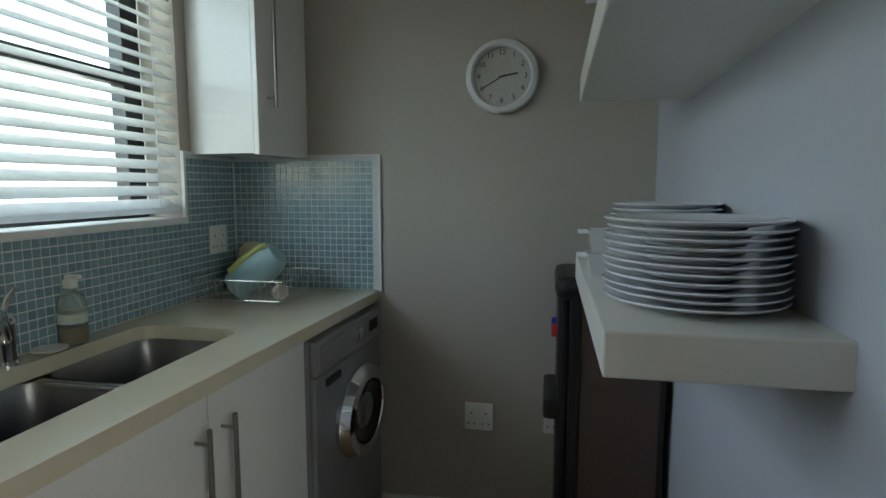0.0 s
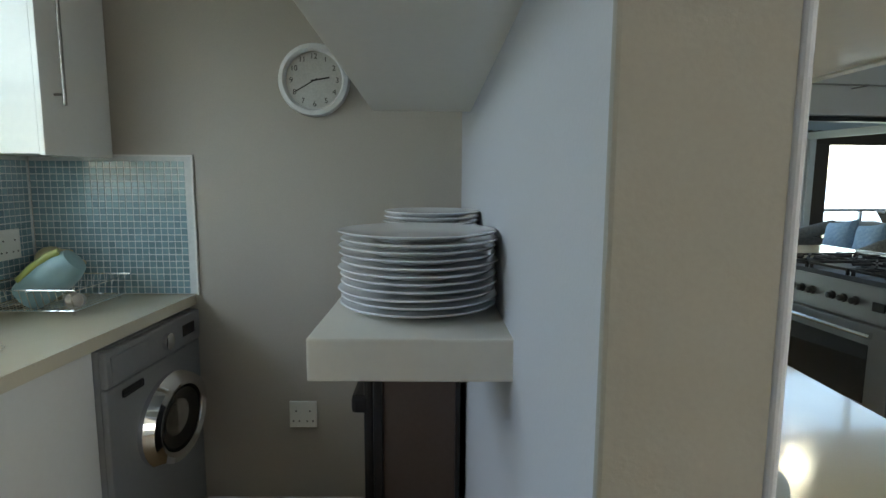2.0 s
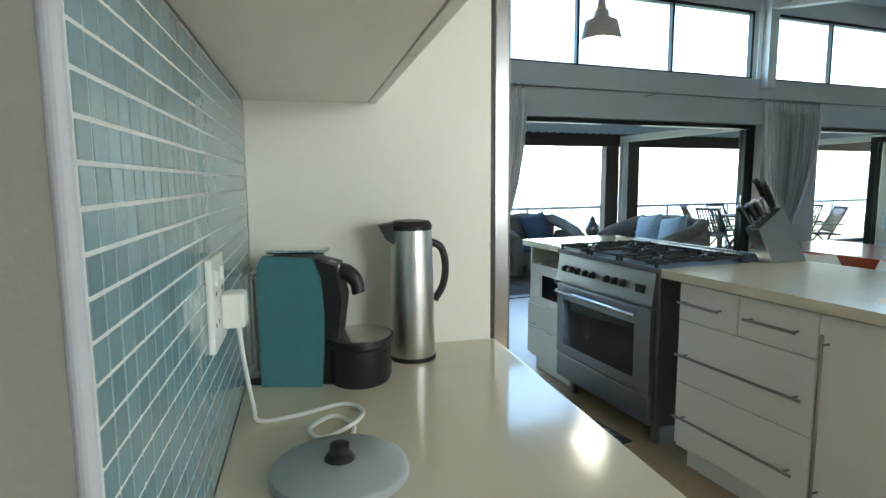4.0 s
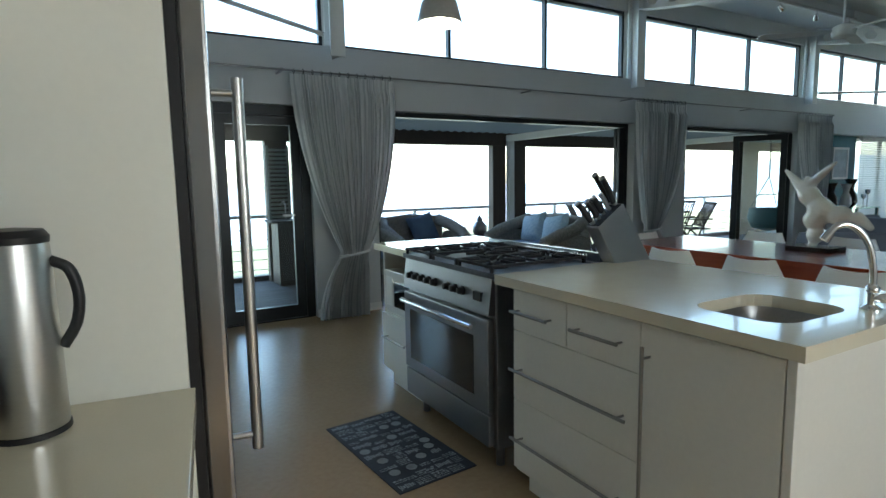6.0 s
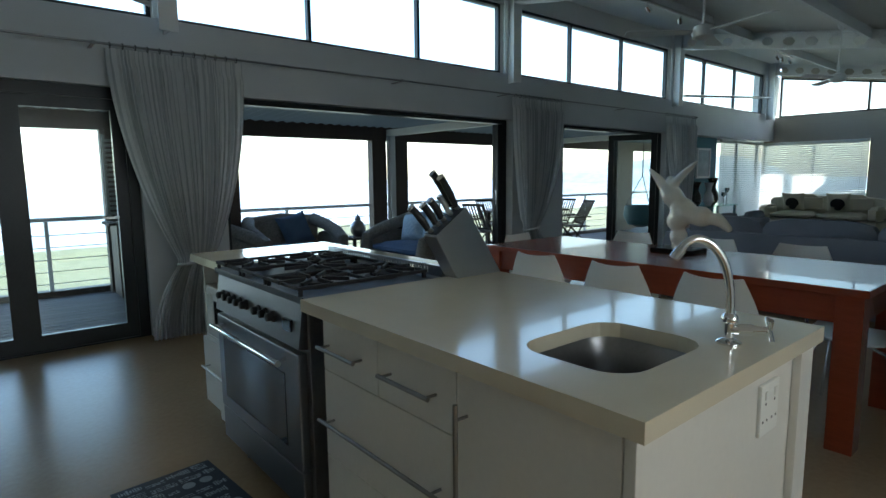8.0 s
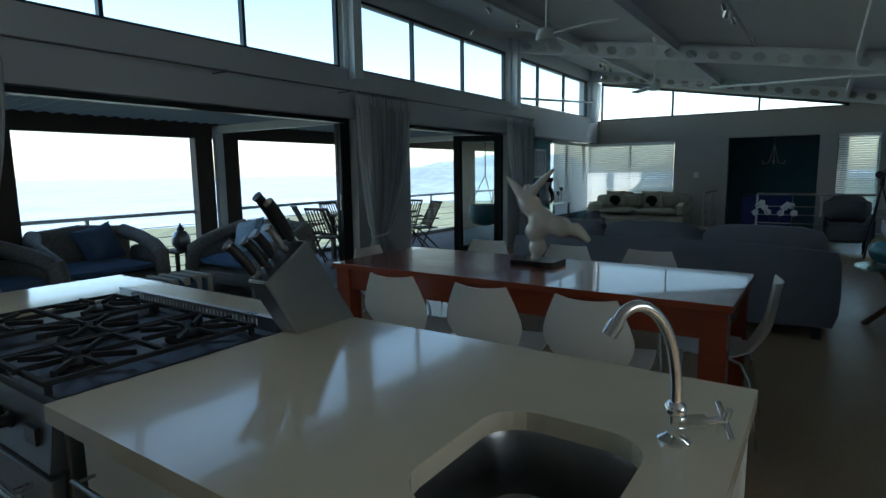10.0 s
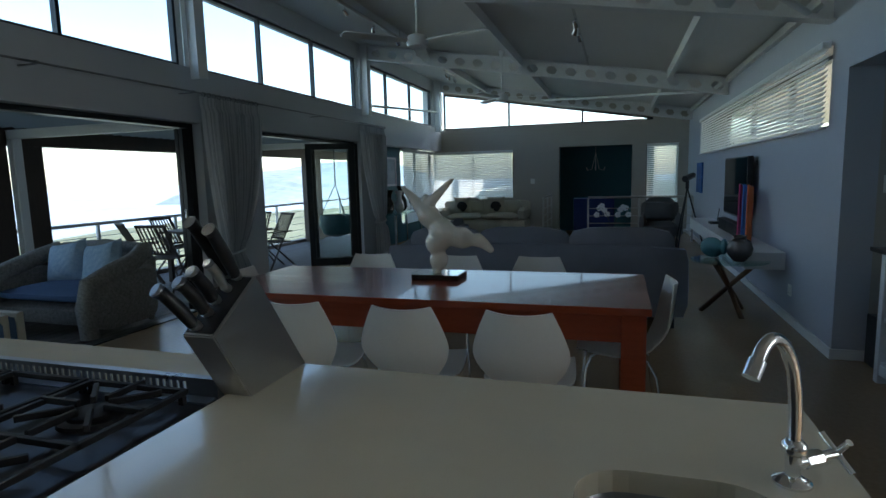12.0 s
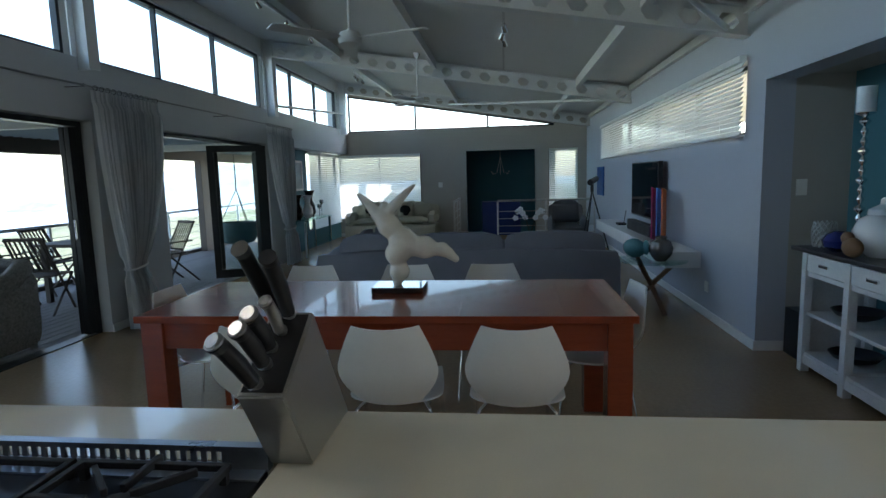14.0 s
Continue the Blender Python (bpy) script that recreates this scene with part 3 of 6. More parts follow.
def bowl(name, x0, x1, y0, y1, r, z1, depth, label, m=ID):
    t = thing(name, label, "sink", m)
    bm = bmesh.new()
    loops = []
    for dz, s in ((0, -0.004), (-0.01, 0.0), (-depth * 0.8, 0.012), (-depth, 0.05)):
        loops.append([bm.verts.new((x, y, z1 + dz)) for x, y in round_rect(x0 + s, x1 - s, y0 + s, y1 - s, max(0.02, r - s * 0.5))])
    for a, b in zip(loops, loops[1:]):
        n = len(a)
        for i in range(n):
            bm.faces.new((a[i], a[(i + 1) % n], b[(i + 1) % n], b[i]))
    bm.faces.new(loops[-1])
    part("bowl", bm, M_STEELD, t, smooth=True)
    cx, cy = (x0 + x1) / 2, (y0 + y1) / 2
    bm = lathe(bmesh.new(), [(0.03, 0), (0.035, 0.002), (0.02, 0.003), (0.018, 0.001)], 16, (cx, cy, z1 - depth + 0.001))
    part("drain", bm, M_CHROME, t, smooth=True)
    return t


bowl("prep_sink", 3.042, 3.390, 1.459, 1.743, 0.08, 0.8615, 0.15, "small brushed steel sink set under the worktop")

# range cooker
def range_cooker():
    t = thing("range_cooker", "wide brushed steel gas range with double glass oven", "cooker")
    x0, y0, y1 = 2.925, 2.60, 3.425
    part("body", B(x0 + 0.035, 3.50, y0 - 0.01, y1, 0.11, 0.868, bevel=0.004), M_STEELD, t)
    part("hob", B(x0 + 0.005, 3.50, 2.535, y1 + 0.005, 0.868, 0.893, bevel=0.004), mat("hob_steel", (0.075, 0.077, 0.088), 0.45, 1.0, var=0.06, scale=8, fine=50, rvar=0.08), t)
    bm = bmesh.new()
    prism(bm, [(x0 + 0.05, 0.70), (x0, 0.71), (x0 + 0.02, 0.865), (x0 + 0.05, 0.865)], y0 + 0.002, y1 - 0.002, "y")
    cp = part("control_panel", bm, M_STEELR, t)
    for i, f in enumerate((0.26, 0.34, 0.42, 0.57, 0.65, 0.73, 0.81, 0.89)):
        y = y0 + (y1 - y0) * f
        bm = lathe(bmesh.new(), [(0.021, 0), (0.021, 0.006), (0.016, 0.010), (0.015, 0.028), (0.010, 0.031)], 16, m=Matrix.Translation((x0 + 0.008, y, 0.785)) @ Matrix.Rotation(radians(-90), 4, "Y"))
        part("knob", bm, M_BLACK, cp, "black control knob", smooth=True)
    part("clock_display", B(x0 - 0.001, x0 + 0.02, y0 + 0.06, y0 + 0.12, 0.76, 0.80), M_DARKGLASS, cp)
    d = part("oven_door", B(x0, x0 + 0.035, y0 + 0.01, y1 - 0.01, 0.27, 0.69, bevel=0.006), M_STEELR, t)
    part("oven_window", B(x0 - 0.003, x0 + 0.002, y0 + 0.12, y1 - 0.08, 0.33, 0.60, bevel=0.001), M_DARKGLASS, d, "dark oven glass")
    bm = bmesh.new()
    rod(bm, (x0 - 0.045, y0 + 0.07, 0.655), (x0 - 0.045, y1 - 0.07, 0.655), 0.011)
    for y in (y0 + 0.11, y1 - 0.11):
        rod(bm, (x0 - 0.045, y, 0.655), (x0 + 0.002, y, 0.655), 0.008)
    part("oven_handle", bm, M_CHROME, d, "polished oven door bar", smooth=True)
    part("storage_drawer", B(x0 + 0.004, x0 + 0.035, y0 + 0.01, y1 - 0.01, 0.12, 0.262, bevel=0.006), M_STEELR, t)
    for x in (x0 + 0.10, 3.42):
        for y in (y0 + 0.06, y1 - 0.06):
            part("foot", R((x, y, 0), (x, y, 0.112), 0.02), M_STEELR, t, smooth=True)
    # slotted back rail
    bm = boxes((3.492, 3.496, 2.535, y1, 0.893, 0.908), (3.492, 3.496, 2.535, y1, 0.928, 0.938), (3.496, 3.512, 2.535, y1, 0.934, 0.938), (3.458, 3.492, 2.535, y1, 0.893, 0.897), (3.492, 3.512, 2.531, 2.535, 0.893, 0.938))
    ys = [2.62 + i * 0.0193 for i in range(38)]
    for a, b in zip([2.535, *[y + 0.0045 for y in ys]], [*[y - 0.0045 for y in ys], y1]):
        box(bm, 3.492, 3.496, a, b, 0.908, 0.928)
    part("back_rail", bm, mat("rail_steel", (0.34, 0.36, 0.40), 0.3, 1.0, var=0.05, scale=6), t, "slotted steel back rail")
    # burners and pan supports
    for cx, cy, r in ((3.05, 2.72, 0.035), (3.34, 2.72, 0.045), (3.19, 2.985, 0.06), (3.05, 3.25, 0.045), (3.34, 3.25, 0.035)):
        bm = lathe(bmesh.new(), [(r + 0.02, 0), (r + 0.018, 0.008), (r, 0.010), (r, 0.018), (r - 0.012, 0.022)], 24, (cx, cy, 0.893))
        part("burner", bm, M_IRON, t, "black enamel burner cap", smooth=True)
    for j, (a, b) in enumerate(((2.58, 2.855), (2.865, 3.105), (3.115, 3.39))):
        bm = bmesh.new()
        c = (a + b) / 2
        z = 0.926
        for x in (2.93, 3.195, 3.455):
            box(bm, x - 0.006, x + 0.006, a, b, z - 0.012, z, bevel=0.002)
        for y in (a + 0.006, b - 0.006):
            box(bm, 2.93, 3.455, y - 0.006, y + 0.006, z - 0.012, z, bevel=0.002)
        for cx in ((3.05, 3.34) if j != 1 else (3.195,)):
            for k in range(4):
                an = radians(45 + 90 * k)
                mm = Matrix.Translation((cx, c, z - 0.003)) @ Matrix.Rotation(an, 4, "Z")
                box(bm, 0.03, 0.13, -0.005, 0.005, -0.006, 0.008, bevel=0.002, m=mm)
            for k in range(4):
                an = radians(90 * k)
                mm = Matrix.Translation((cx, c, z - 0.003)) @ Matrix.Rotation(an, 4, "Z")
                box(bm, 0.035, 0.135, -0.005, 0.005, -0.006, 0.008, bevel=0.002, m=mm)
        for x in (2.935, 3.45):
            for y in (a + 0.01, b - 0.01):
                box(bm, x - 0.006, x + 0.006, y - 0.006, y + 0.006, 0.8932, z - 0.01)
        part("pan_support", bm, M_IRON, t, "black cast iron pan support")
    return t


range_cooker()
# unit beside the range, with microwave
t = thing("microwave_unit", "cream lacquered end unit with an open shelf and drawer", "cabinet")
for y in (3.445, 3.887):
    part("side_panel", B(3.02, 3.66, y, y + 0.018, 0.10, 0.86, bevel=0.001), M_CAB, t)
part("back_panel", B(3.64, 3.66, 3.463, 3.887, 0.1, 0.86), M_CAB, t)
for z in (0.46, 0.10):
    part("shelf", B(3.02, 3.64, 3.463, 3.887, z, z + 0.02, bevel=0.001), M_CAB, t)
part("plinth", B(3.06, 3.62, 3.47, 3.88, 0.0, 0.10), M_CAB, t)
front(t, "drawer", 3.0, 3.447, 3.903, 0.12, 0.47, (2.965, 3.52, 0.33), (2.965, 3.83, 0.33))
t = thing("microwave", "white microwave oven with a dark glass door on the open shelf", "microwave")
part("case", B(3.02, 3.40, 3.47, 3.882, 0.481, 0.74, bevel=0.006), M_GLOSSW, t)
part("door_glass", B(3.014, 3.022, 3.495, 3.745, 0.525, 0.675, bevel=0.002), M_DARKGLASS, t)
part("control_strip", B(3.016, 3.0215, 3.775, 3.86, 0.52, 0.70, bevel=0.002), M_SOCK, t)

# tap on the island
t = thing("island_tap", "chrome swan neck tap with cross handle on the worktop", "tap")
bx, by = 3.415, 1.431
bm = lathe(bmesh.new(), [(0.027, 0), (0.027, 0.004), (0.018, 0.010), (0.0105, 0.014), (0.0110, 0.03), (0.0118, 0.046), (0.0175, 0.051), (0.0185, 0.057), (0.0170, 0.064), (0.0105, 0.070)], 20, (bx, by, 0.90))
part("body", bm, M_CHROME, t, smooth=True)
dirx, diry = -0.77, 0.64
neck = ((0, 0.96), (0.001, 1.0), (0.006, 1.04), (0.019, 1.085), (0.045, 1.122), (0.076, 1.138), (0.102, 1.131), (0.118, 1.112))
pts = smooth_pts([(bx + dirx * s, by + diry * s, z) for s, z in neck], 4)
sp = part("spout", tube(bmesh.new(), pts, 0.0095, 12), M_CHROME, t, smooth=True)
e, e0 = Vector(pts[-1]), Vector(pts[-2])
d = (e - e0).normalized()
part("aerator", R(e - d * 0.004, e + d * 0.022, 0.0122), M_CHROME, sp, smooth=True)
hd = Vector((0.50, -0.85, 0.05)).normalized()
hb = Vector((bx, by, 0.932))
bm = R(hb, hb + hd * 0.05, 0.0115, seg=16)
rod(bm, hb + hd * 0.018, hb + hd * 0.046, 0.0135, seg=8)
rod(bm, hb + hd * 0.045, hb + hd * 0.08, 0.008, seg=14)
hh = part("valve", bm, M_CHROME, t, smooth=True)
bm = bmesh.new()
ax1 = (Vector((-0.5, -0.35, 0.80)) - hd * hd.dot(Vector((-0.5, -0.35, 0.80)))).normalized()
ax2 = hd.cross(ax1).normalized()
for a in (ax1, ax2):
    rod(bm, hb + hd * 0.08 - a * 0.034, hb + hd * 0.08 + a * 0.034, 0.0055)
part("cross_handle", bm, M_CHROME, hh, smooth=True)

# knife block
t = thing("knife_block", "slanted brushed steel knife block holding black handled knives", "knife block")
ky0, ky1 = 2.456, 2.535
prof = [(3.508, 0.90), (3.738, 0.90), (3.555, 1.165), (3.405, 1.065)]
bm = bmesh.new()
prism(bm, prof, ky0, ky1, "y")
bmesh.ops.bevel(bm, geom=list(bm.edges), offset=0.003, segments=2, affect="EDGES")
part("block", bm, M_STEEL, t)
u = (Vector((3.555, 0, 1.165)) - Vector((3.405, 0, 1.065)))
nrm = Vector((-u.z, 0, u.x)).normalized()
bm = bmesh.new()
p0 = Vector((3.405, 0, 1.065))
q0 = p0 + u
prism(bm, [((p0 + u * 0.05).x, (p0 + u * 0.05).z), ((p0 + u * 0.95).x, (p0 + u * 0.95).z), ((p0 + u * 0.95 + nrm * 0.002).x, (p0 + u * 0.95 + nrm * 0.002).z), ((p0 + u * 0.05 + nrm * 0.002).x, (p0 + u * 0.05 + nrm * 0.002).z)], ky0 + 0.006, ky1 - 0.006, "y")
part("slot_plate", bm, M_BLACK, t)
for i, (f, yy, ln) in enumerate(((0.09, 2.503, 0.118), (0.30, 2.500, 0.10), (0.49, 2.502, 0.095), (0.69, 2.497, 0.085), (0.90, 2.493, 0.150), (0.93, 2.520, 0.165))):
    b0 = p0 + u * f
    b0.y = yy
    dd = (nrm + Vector((0, (0.26, 0.17, 0.10, 0.03, -0.02, 0.08)[i], 0))).normalized()
    bm = bmesh.new()
    un = u.normalized()
    fat = 0.011 if i == 3 else 0.0145
    grip = lambda bm, rows: [rod(bm, b0 + dd * a + un * oa, b0 + dd * b + un * ob, ra, rb, seg=14) for (a, oa, ra), (b, ob, rb) in zip(rows, rows[1:])]
    grip(bm, [(0.016, 0.0, fat * 0.85), (0.03, 0.001, fat * 0.88), (ln * 0.5, 0.003, fat), (ln - 0.014, 0.001, fat * 0.93), (ln, -0.003, fat * 1.06)])
    kn = part("knife_handle", bm, M_STEEL if i == 3 else M_BLACK, t, "steel knife handle" if i == 3 else "black knife handle", smooth=True)
    bm = bmesh.new()
    grip(bm, [(0.0, 0.010, 0.006), (0.006, 0.006, 0.010), (0.018, 0.0, fat * 0.9)])
    part("bolster", bm, M_STEEL, kn, "flared steel bolster", smooth=True)
    if i < 4:
        bm = bmesh.new()
        grip(bm, [(ln, -0.003, fat * 1.08), (ln + 0.004, -0.003, fat * 1.08), (ln + 0.008, -0.004, fat * 0.8)])
        part("end_cap", bm, M_STEELD, kn, "satin steel end cap", smooth=True)

# ---- dining table and chairs ----
t = thing("dining_table", "long red mahogany dining table with square legs", "table")
tx0, tx1, ty0, ty1 = 5.06, 5.95, 1.535, 3.90
part("tabletop", B(tx0, tx1, ty0, ty1, 0.735, 0.77, bevel=0.004), M_TABLE, t)
for nm, a in (("apron", (tx0 + 0.04, tx0 + 0.062, ty0 + 0.1, ty1 - 0.1, 0.60, 0.735)), ("apron", (tx1 - 0.062, tx1 - 0.04, ty0 + 0.1, ty1 - 0.1, 0.60, 0.735)), ("apron", (tx0 + 0.1, tx1 - 0.1, ty0 + 0.04, ty0 + 0.062, 0.60, 0.735)), ("apron", (tx0 + 0.1, tx1 - 0.1, ty1 - 0.062, ty1 - 0.04, 0.60, 0.735))):
    part(nm, B(*a), M_TABLE, t)
for x in (tx0 + 0.02, tx1 - 0.13):
    for y in (ty0 + 0.02, ty1 - 0.13):
        part("leg", B(x, x + 0.11, y, y + 0.11, 0, 0.735, bevel=0.004), M_TABLE, t)


def dining_chair(m):
    """Shell chair that faces local plus x."""
    t = thing("dining_chair", "white moulded plastic shell chair on thin chrome legs", "chair", m, "chairs round the dining table")
    # shell: a strip of cross sections from the seat front up to the top of the back
    secs = []
    for k in range(25):
        f = k / 24
        if f < 0.45:
            g = f / 0.45
            x, z, w = 0.22 - 0.40 * g, 0.455 - 0.035 * math.sin(g * 2.6), 0.19 + 0.02 * math.sin(g * 3) - 0.075 * max(0, (g - 0.7) / 0.3)
        else:
            g = (f - 0.45) / 0.55
            a = min(1, g * 2.2)
            x = -0.18 - 0.055 * math.sin(a * 1.57) - 0.055 * g
            z = 0.437 + 0.37 * g
            w = 0.115 + 0.095 * math.sin(min(1, g / 0.5) * 1.5708) if g < 0.5 else 0.21 - 0.07 * ((g - 0.5) / 0.5) ** 1.3
        secs.append((x, z, w, f))
    bm = bmesh.new()
    rows = []
    for x, z, w, f in secs:
        row = []
        for j in range(9):
            s = -1 + j / 4
            bend = 0.035 * s * s if f > 0.4 else 0.0
            lift = 0.012 * s * s if f <= 0.4 else 0
            top = -0.012 * (1 - s * s) if f > 0.98 else 0
            row.append(bm.verts.new((x + bend, s * w, z + lift + top)))
        rows.append(row)
    for a, b in zip(rows, rows[1:]):
        for j in range(8):
            bm.faces.new((a[j], a[j + 1], b[j + 1], b[j]))
    bmesh.ops.recalc_face_normals(bm, faces=bm.faces)
    bmesh.ops.solidify(bm, geom=list(bm.faces), thickness=0.008)
    part("shell", bm, M_CHAIR, t, smooth=True)
    for sy in (-1, 1):
        part("leg", tube(bmesh.new(), [(0.20, sy * 0.21, 0.0), (0.17, sy * 0.185, 0.36), (0.15, sy * 0.17, 0.42), (0.10, sy * 0.12, 0.428)], 0.008), M_CHROME, t, smooth=True)
        part("leg", tube(bmesh.new(), [(-0.22, sy * 0.21, 0.0), (-0.17, sy * 0.185, 0.33), (-0.13, sy * 0.16, 0.40), (-0.05, sy * 0.12, 0.418)], 0.008), M_CHROME, t, smooth=True)
    part("cross_bar", tube(bmesh.new(), [(0.10, 0.13, 0.425), (0.10, -0.13, 0.425)], 0.007), M_CHROME, t, smooth=True)
    return t


ch = dining_chair(pose(5.02, 2.61, 0, 0, 0, 2))
for x, y, a in ((5.02, 2.07, -1), (5.02, 3.17, 3), (6.10, 2.20, 180), (6.10, 2.79, 178), (6.10, 3.44, 183), (5.60, 1.67, 93), (5.58, 3.79, -88)):
    copy_thing(ch, pose(x, y, 0, 0, 0, a))

# ---- scullery ----
def socket(name, m, w=0.105, h=0.105, label="white double wall socket with switches"):
    """A plate in the local xz plane that faces minus y."""
    t = thing(name, label, "socket", m, "wall sockets")
    part("plate", B(-w / 2, w / 2, -0.009, 0, -h / 2, h / 2, bevel=0.003), M_SOCK, t)
    for sx in (-0.25, 0.25):
        part("switch_rocker", B(sx * w - 0.006, sx * w + 0.006, -0.0125, -0.008, h * 0.2, h * 0.36, bevel=0.001), M_SOCK, t)
        for dx, dz in ((0, 0.02), (-0.011, -0.02), (0.011, -0.02)):
            part("pin_hole", R((sx * w + dx, -0.0096, dz - 0.006), (sx * w + dx, -0.006, dz - 0.006), 0.0033, seg=8), M_BLACK, t)
    return t


P = lambda u, v, z, rz=0: BLK @ pose(u, v, z, 0, 0, rz)
socket("wall_socket", P(0.132, 2.697, 0.432))
socket("wall_socket", P(0.425, 2.697, 0.44))
socket("wall_socket", P(-0.84, 2.56, 1.10, 90))
socket("wall_socket", P(0.901, 1.475, 1.14, 90), 0.10, 0.125)
socket("wall_socket", pose(3.47, 1.365, 0.757), 0.10, 0.12)

# worktop with two bowls
bm = bmesh.new()
h1 = round_rect(-0.765, -0.452, 1.30, 2.062, 0.055)
holed_slab(bm, [(-0.84, 0.2), (-0.395, 0.2), (-0.258, 2.695), (-0.84, 2.695)], [h1], 0.862, 0.90)
solid("scullery_worktop", bm, M_QUARTZ, "cream quartz scullery worktop with a double sink cutout", "worktop", BLK)
bowl("scullery_sink", -0.763, -0.454, 1.725, 2.060, 0.055, 0.8615, 0.17, "deep brushed steel sink bowl under the worktop", BLK)
bowl("scullery_sink", -0.763, -0.454, 1.302, 1.700, 0.055, 0.8615, 0.17, "deep brushed steel sink bowl under the worktop", BLK)
solid("sink_divider", B(-0.763, -0.454, 1.698, 1.727, 0.845, 0.858, bevel=0.004), M_STEEL, "brushed steel bridge between the two sink bowls", "sink divider", BLK)
# the cupboard fronts run three degrees off the window wall
CNT = BLK @ Matrix.Translation((-0.258, 2.69, 0)) @ Matrix.Rotation(radians(-3.15), 4, "Z") @ Matrix.Translation((0.258, -2.69, 0))


def low_unit(v0, v1, handles):
    t = thing("low_cupboard", "white gloss low cupboard with steel bar handles under the sink", "cabinet", CNT, "scullery cupboards")
    part("body", boxes((-0.74, -0.295, v0, v1, 0.10, 0.66), (-0.72, -0.34, v0 + 0.01, v1 - 0.01, 0.0, 0.10)), M_CAB, t)
    for a, b, hv in handles:
        d = part("cupboard_door", B(-0.295, -0.275, a + 0.0015, b - 0.0015, 0.11, 0.855, bevel=0.002), M_GLOSSW, t)
        bm = bmesh.new()
        bar(bm, (-0.24, hv, 0.25), (-0.24, hv, 0.80), (-0.04, 0, 0))
        part("handle", bm, M_HANDLE, d, "satin steel bar handle", smooth=True)


low_unit(1.26, 2.135, ((1.26, 1.706, 1.662), (1.706, 2.135, 1.75)))
low_unit(0.34, 1.255, ((0.34, 0.795, 0.75), (0.795, 1.255, 0.84)))

# washing machine
t = thing("washing_machine", "silver front loading washing machine under the worktop", "washing machine", CNT @ Matrix.Translation((0.018, 0, 0)))
part("body", B(-0.78, -0.285, 2.145, 2.690, 0.012, 0.852, bevel=0.012), M_SILVER, t)
part("front_panel", B(-0.287, -0.268, 2.148, 2.687, 0.10, 0.735, bevel=0.006), M_SILVER, t)
cp = part("control_panel", B(-0.287, -0.262, 2.148, 2.687, 0.74, 0.848, bevel=0.008), M_SILVER, t)
part("detergent_drawer", B(-0.263, -0.258, 2.165, 2.345, 0.752, 0.83, bevel=0.004), M_SILVER, cp)
part("grip_slot", B(-0.270, -0.2665, 2.215, 2.32, 0.69, 0.715, bevel=0.006), M_DARKALU, t, "dark grip recess")
part("dial", lathe(bmesh.new(), [(0.028, 0), (0.027, 0.016), (0.02, 0.02)], 20, m=Matrix.Translation((-0.263, 2.455, 0.79)) @ Matrix.Rotation(radians(90), 4, "Y")), M_CHROME, cp, "chrome dial", smooth=True)
part("display", B(-0.2635, -0.260, 2.56, 2.64, 0.775, 0.815), M_DARKGLASS, cp)
RX = Matrix.Translation((-0.268, 2.460, 0.525)) @ Matrix.Diagonal((0.92, 0.92, 0.75, 1)) @ Matrix.Rotation(radians(90), 4, "Y")
part("door_ring", lathe(bmesh.new(), [(0.205, 0), (0.21, 0.02), (0.19, 0.05), (0.165, 0.058), (0.145, 0.05), (0.14, 0.03)], 40, m=RX), M_CHROME, t, "chrome porthole ring", smooth=True)
part("door_glass", lathe(bmesh.new(), [(0.142, 0.03), (0.13, 0.045), (0.08, 0.03), (0.02, 0.02)], 32, m=RX), M_DARKGLASS, t, "dark porthole glass", smooth=True)
part("kick_plate", B(-0.287, -0.268, 2.148, 2.687, 0.02, 0.095, bevel=0.004), M_SILVER, t)

# wall cupboard by the window
t = thing("wall_cupboard", "white gloss wall cupboard in the scullery corner", "cabinet", BLK @ Matrix.Translation((-0.838, 2.425, 0)) @ Matrix.Rotation(radians(-7), 4, "Z") @ Matrix.Translation((0.838, -2.425, 0)))
part("body", B(-0.838, -0.580, 2.425, 2.72, 1.405, 2.25, bevel=0.002), M_GLOSSW, t)
d = part("cupboard_door", B(-0.578, -0.558, 2.422, 2.72, 1.40, 2.25, bevel=0.003), M_GLOSSW, t)
bm = bmesh.new()
bar(bm, (-0.523, 2.475, 1.555), (-0.523, 2.475, 2.12), (-0.04, 0, 0))
part("handle", bm, M_HANDLE, d, "satin steel bar handle", smooth=True)

# scullery window with its blind
t = thing("window_10", "dark framed scullery window", "window", BLK, kind="structure")
part("window_frame", boxes((-1.02, -0.97, 0.7, 2.37, 1.19, 1.23), (-1.02, -0.97, 0.7, 2.37, 2.11, 2.15), (-1.02, -0.97, 0.7, 0.75, 1.23, 2.11), (-1.02, -0.97, 2.29, 2.37, 1.23, 2.11), (-1.015, -0.975, 1.52, 1.58, 1.23, 2.11), (-1.015, -0.975, 0.75, 2.29, 1.62, 1.66)), M_DARKALU, t)
part("window_sill", B(-0.97, -0.825, 0.7, 2.38, 1.17, 1.192, bevel=0.003), M_TRIM, t)
part("pane", B(-0.998, -0.992, 0.72, 2.33, 1.2, 2.13), M_GLASS, t).visible_shadow = False
part("edge_trim", boxes((-0.84, -0.828, 2.37, 2.382, 1.19, 1.414), (-0.84, -0.828, 2.382, 2.425, 1.405, 1.414)), M_TRIM, t)


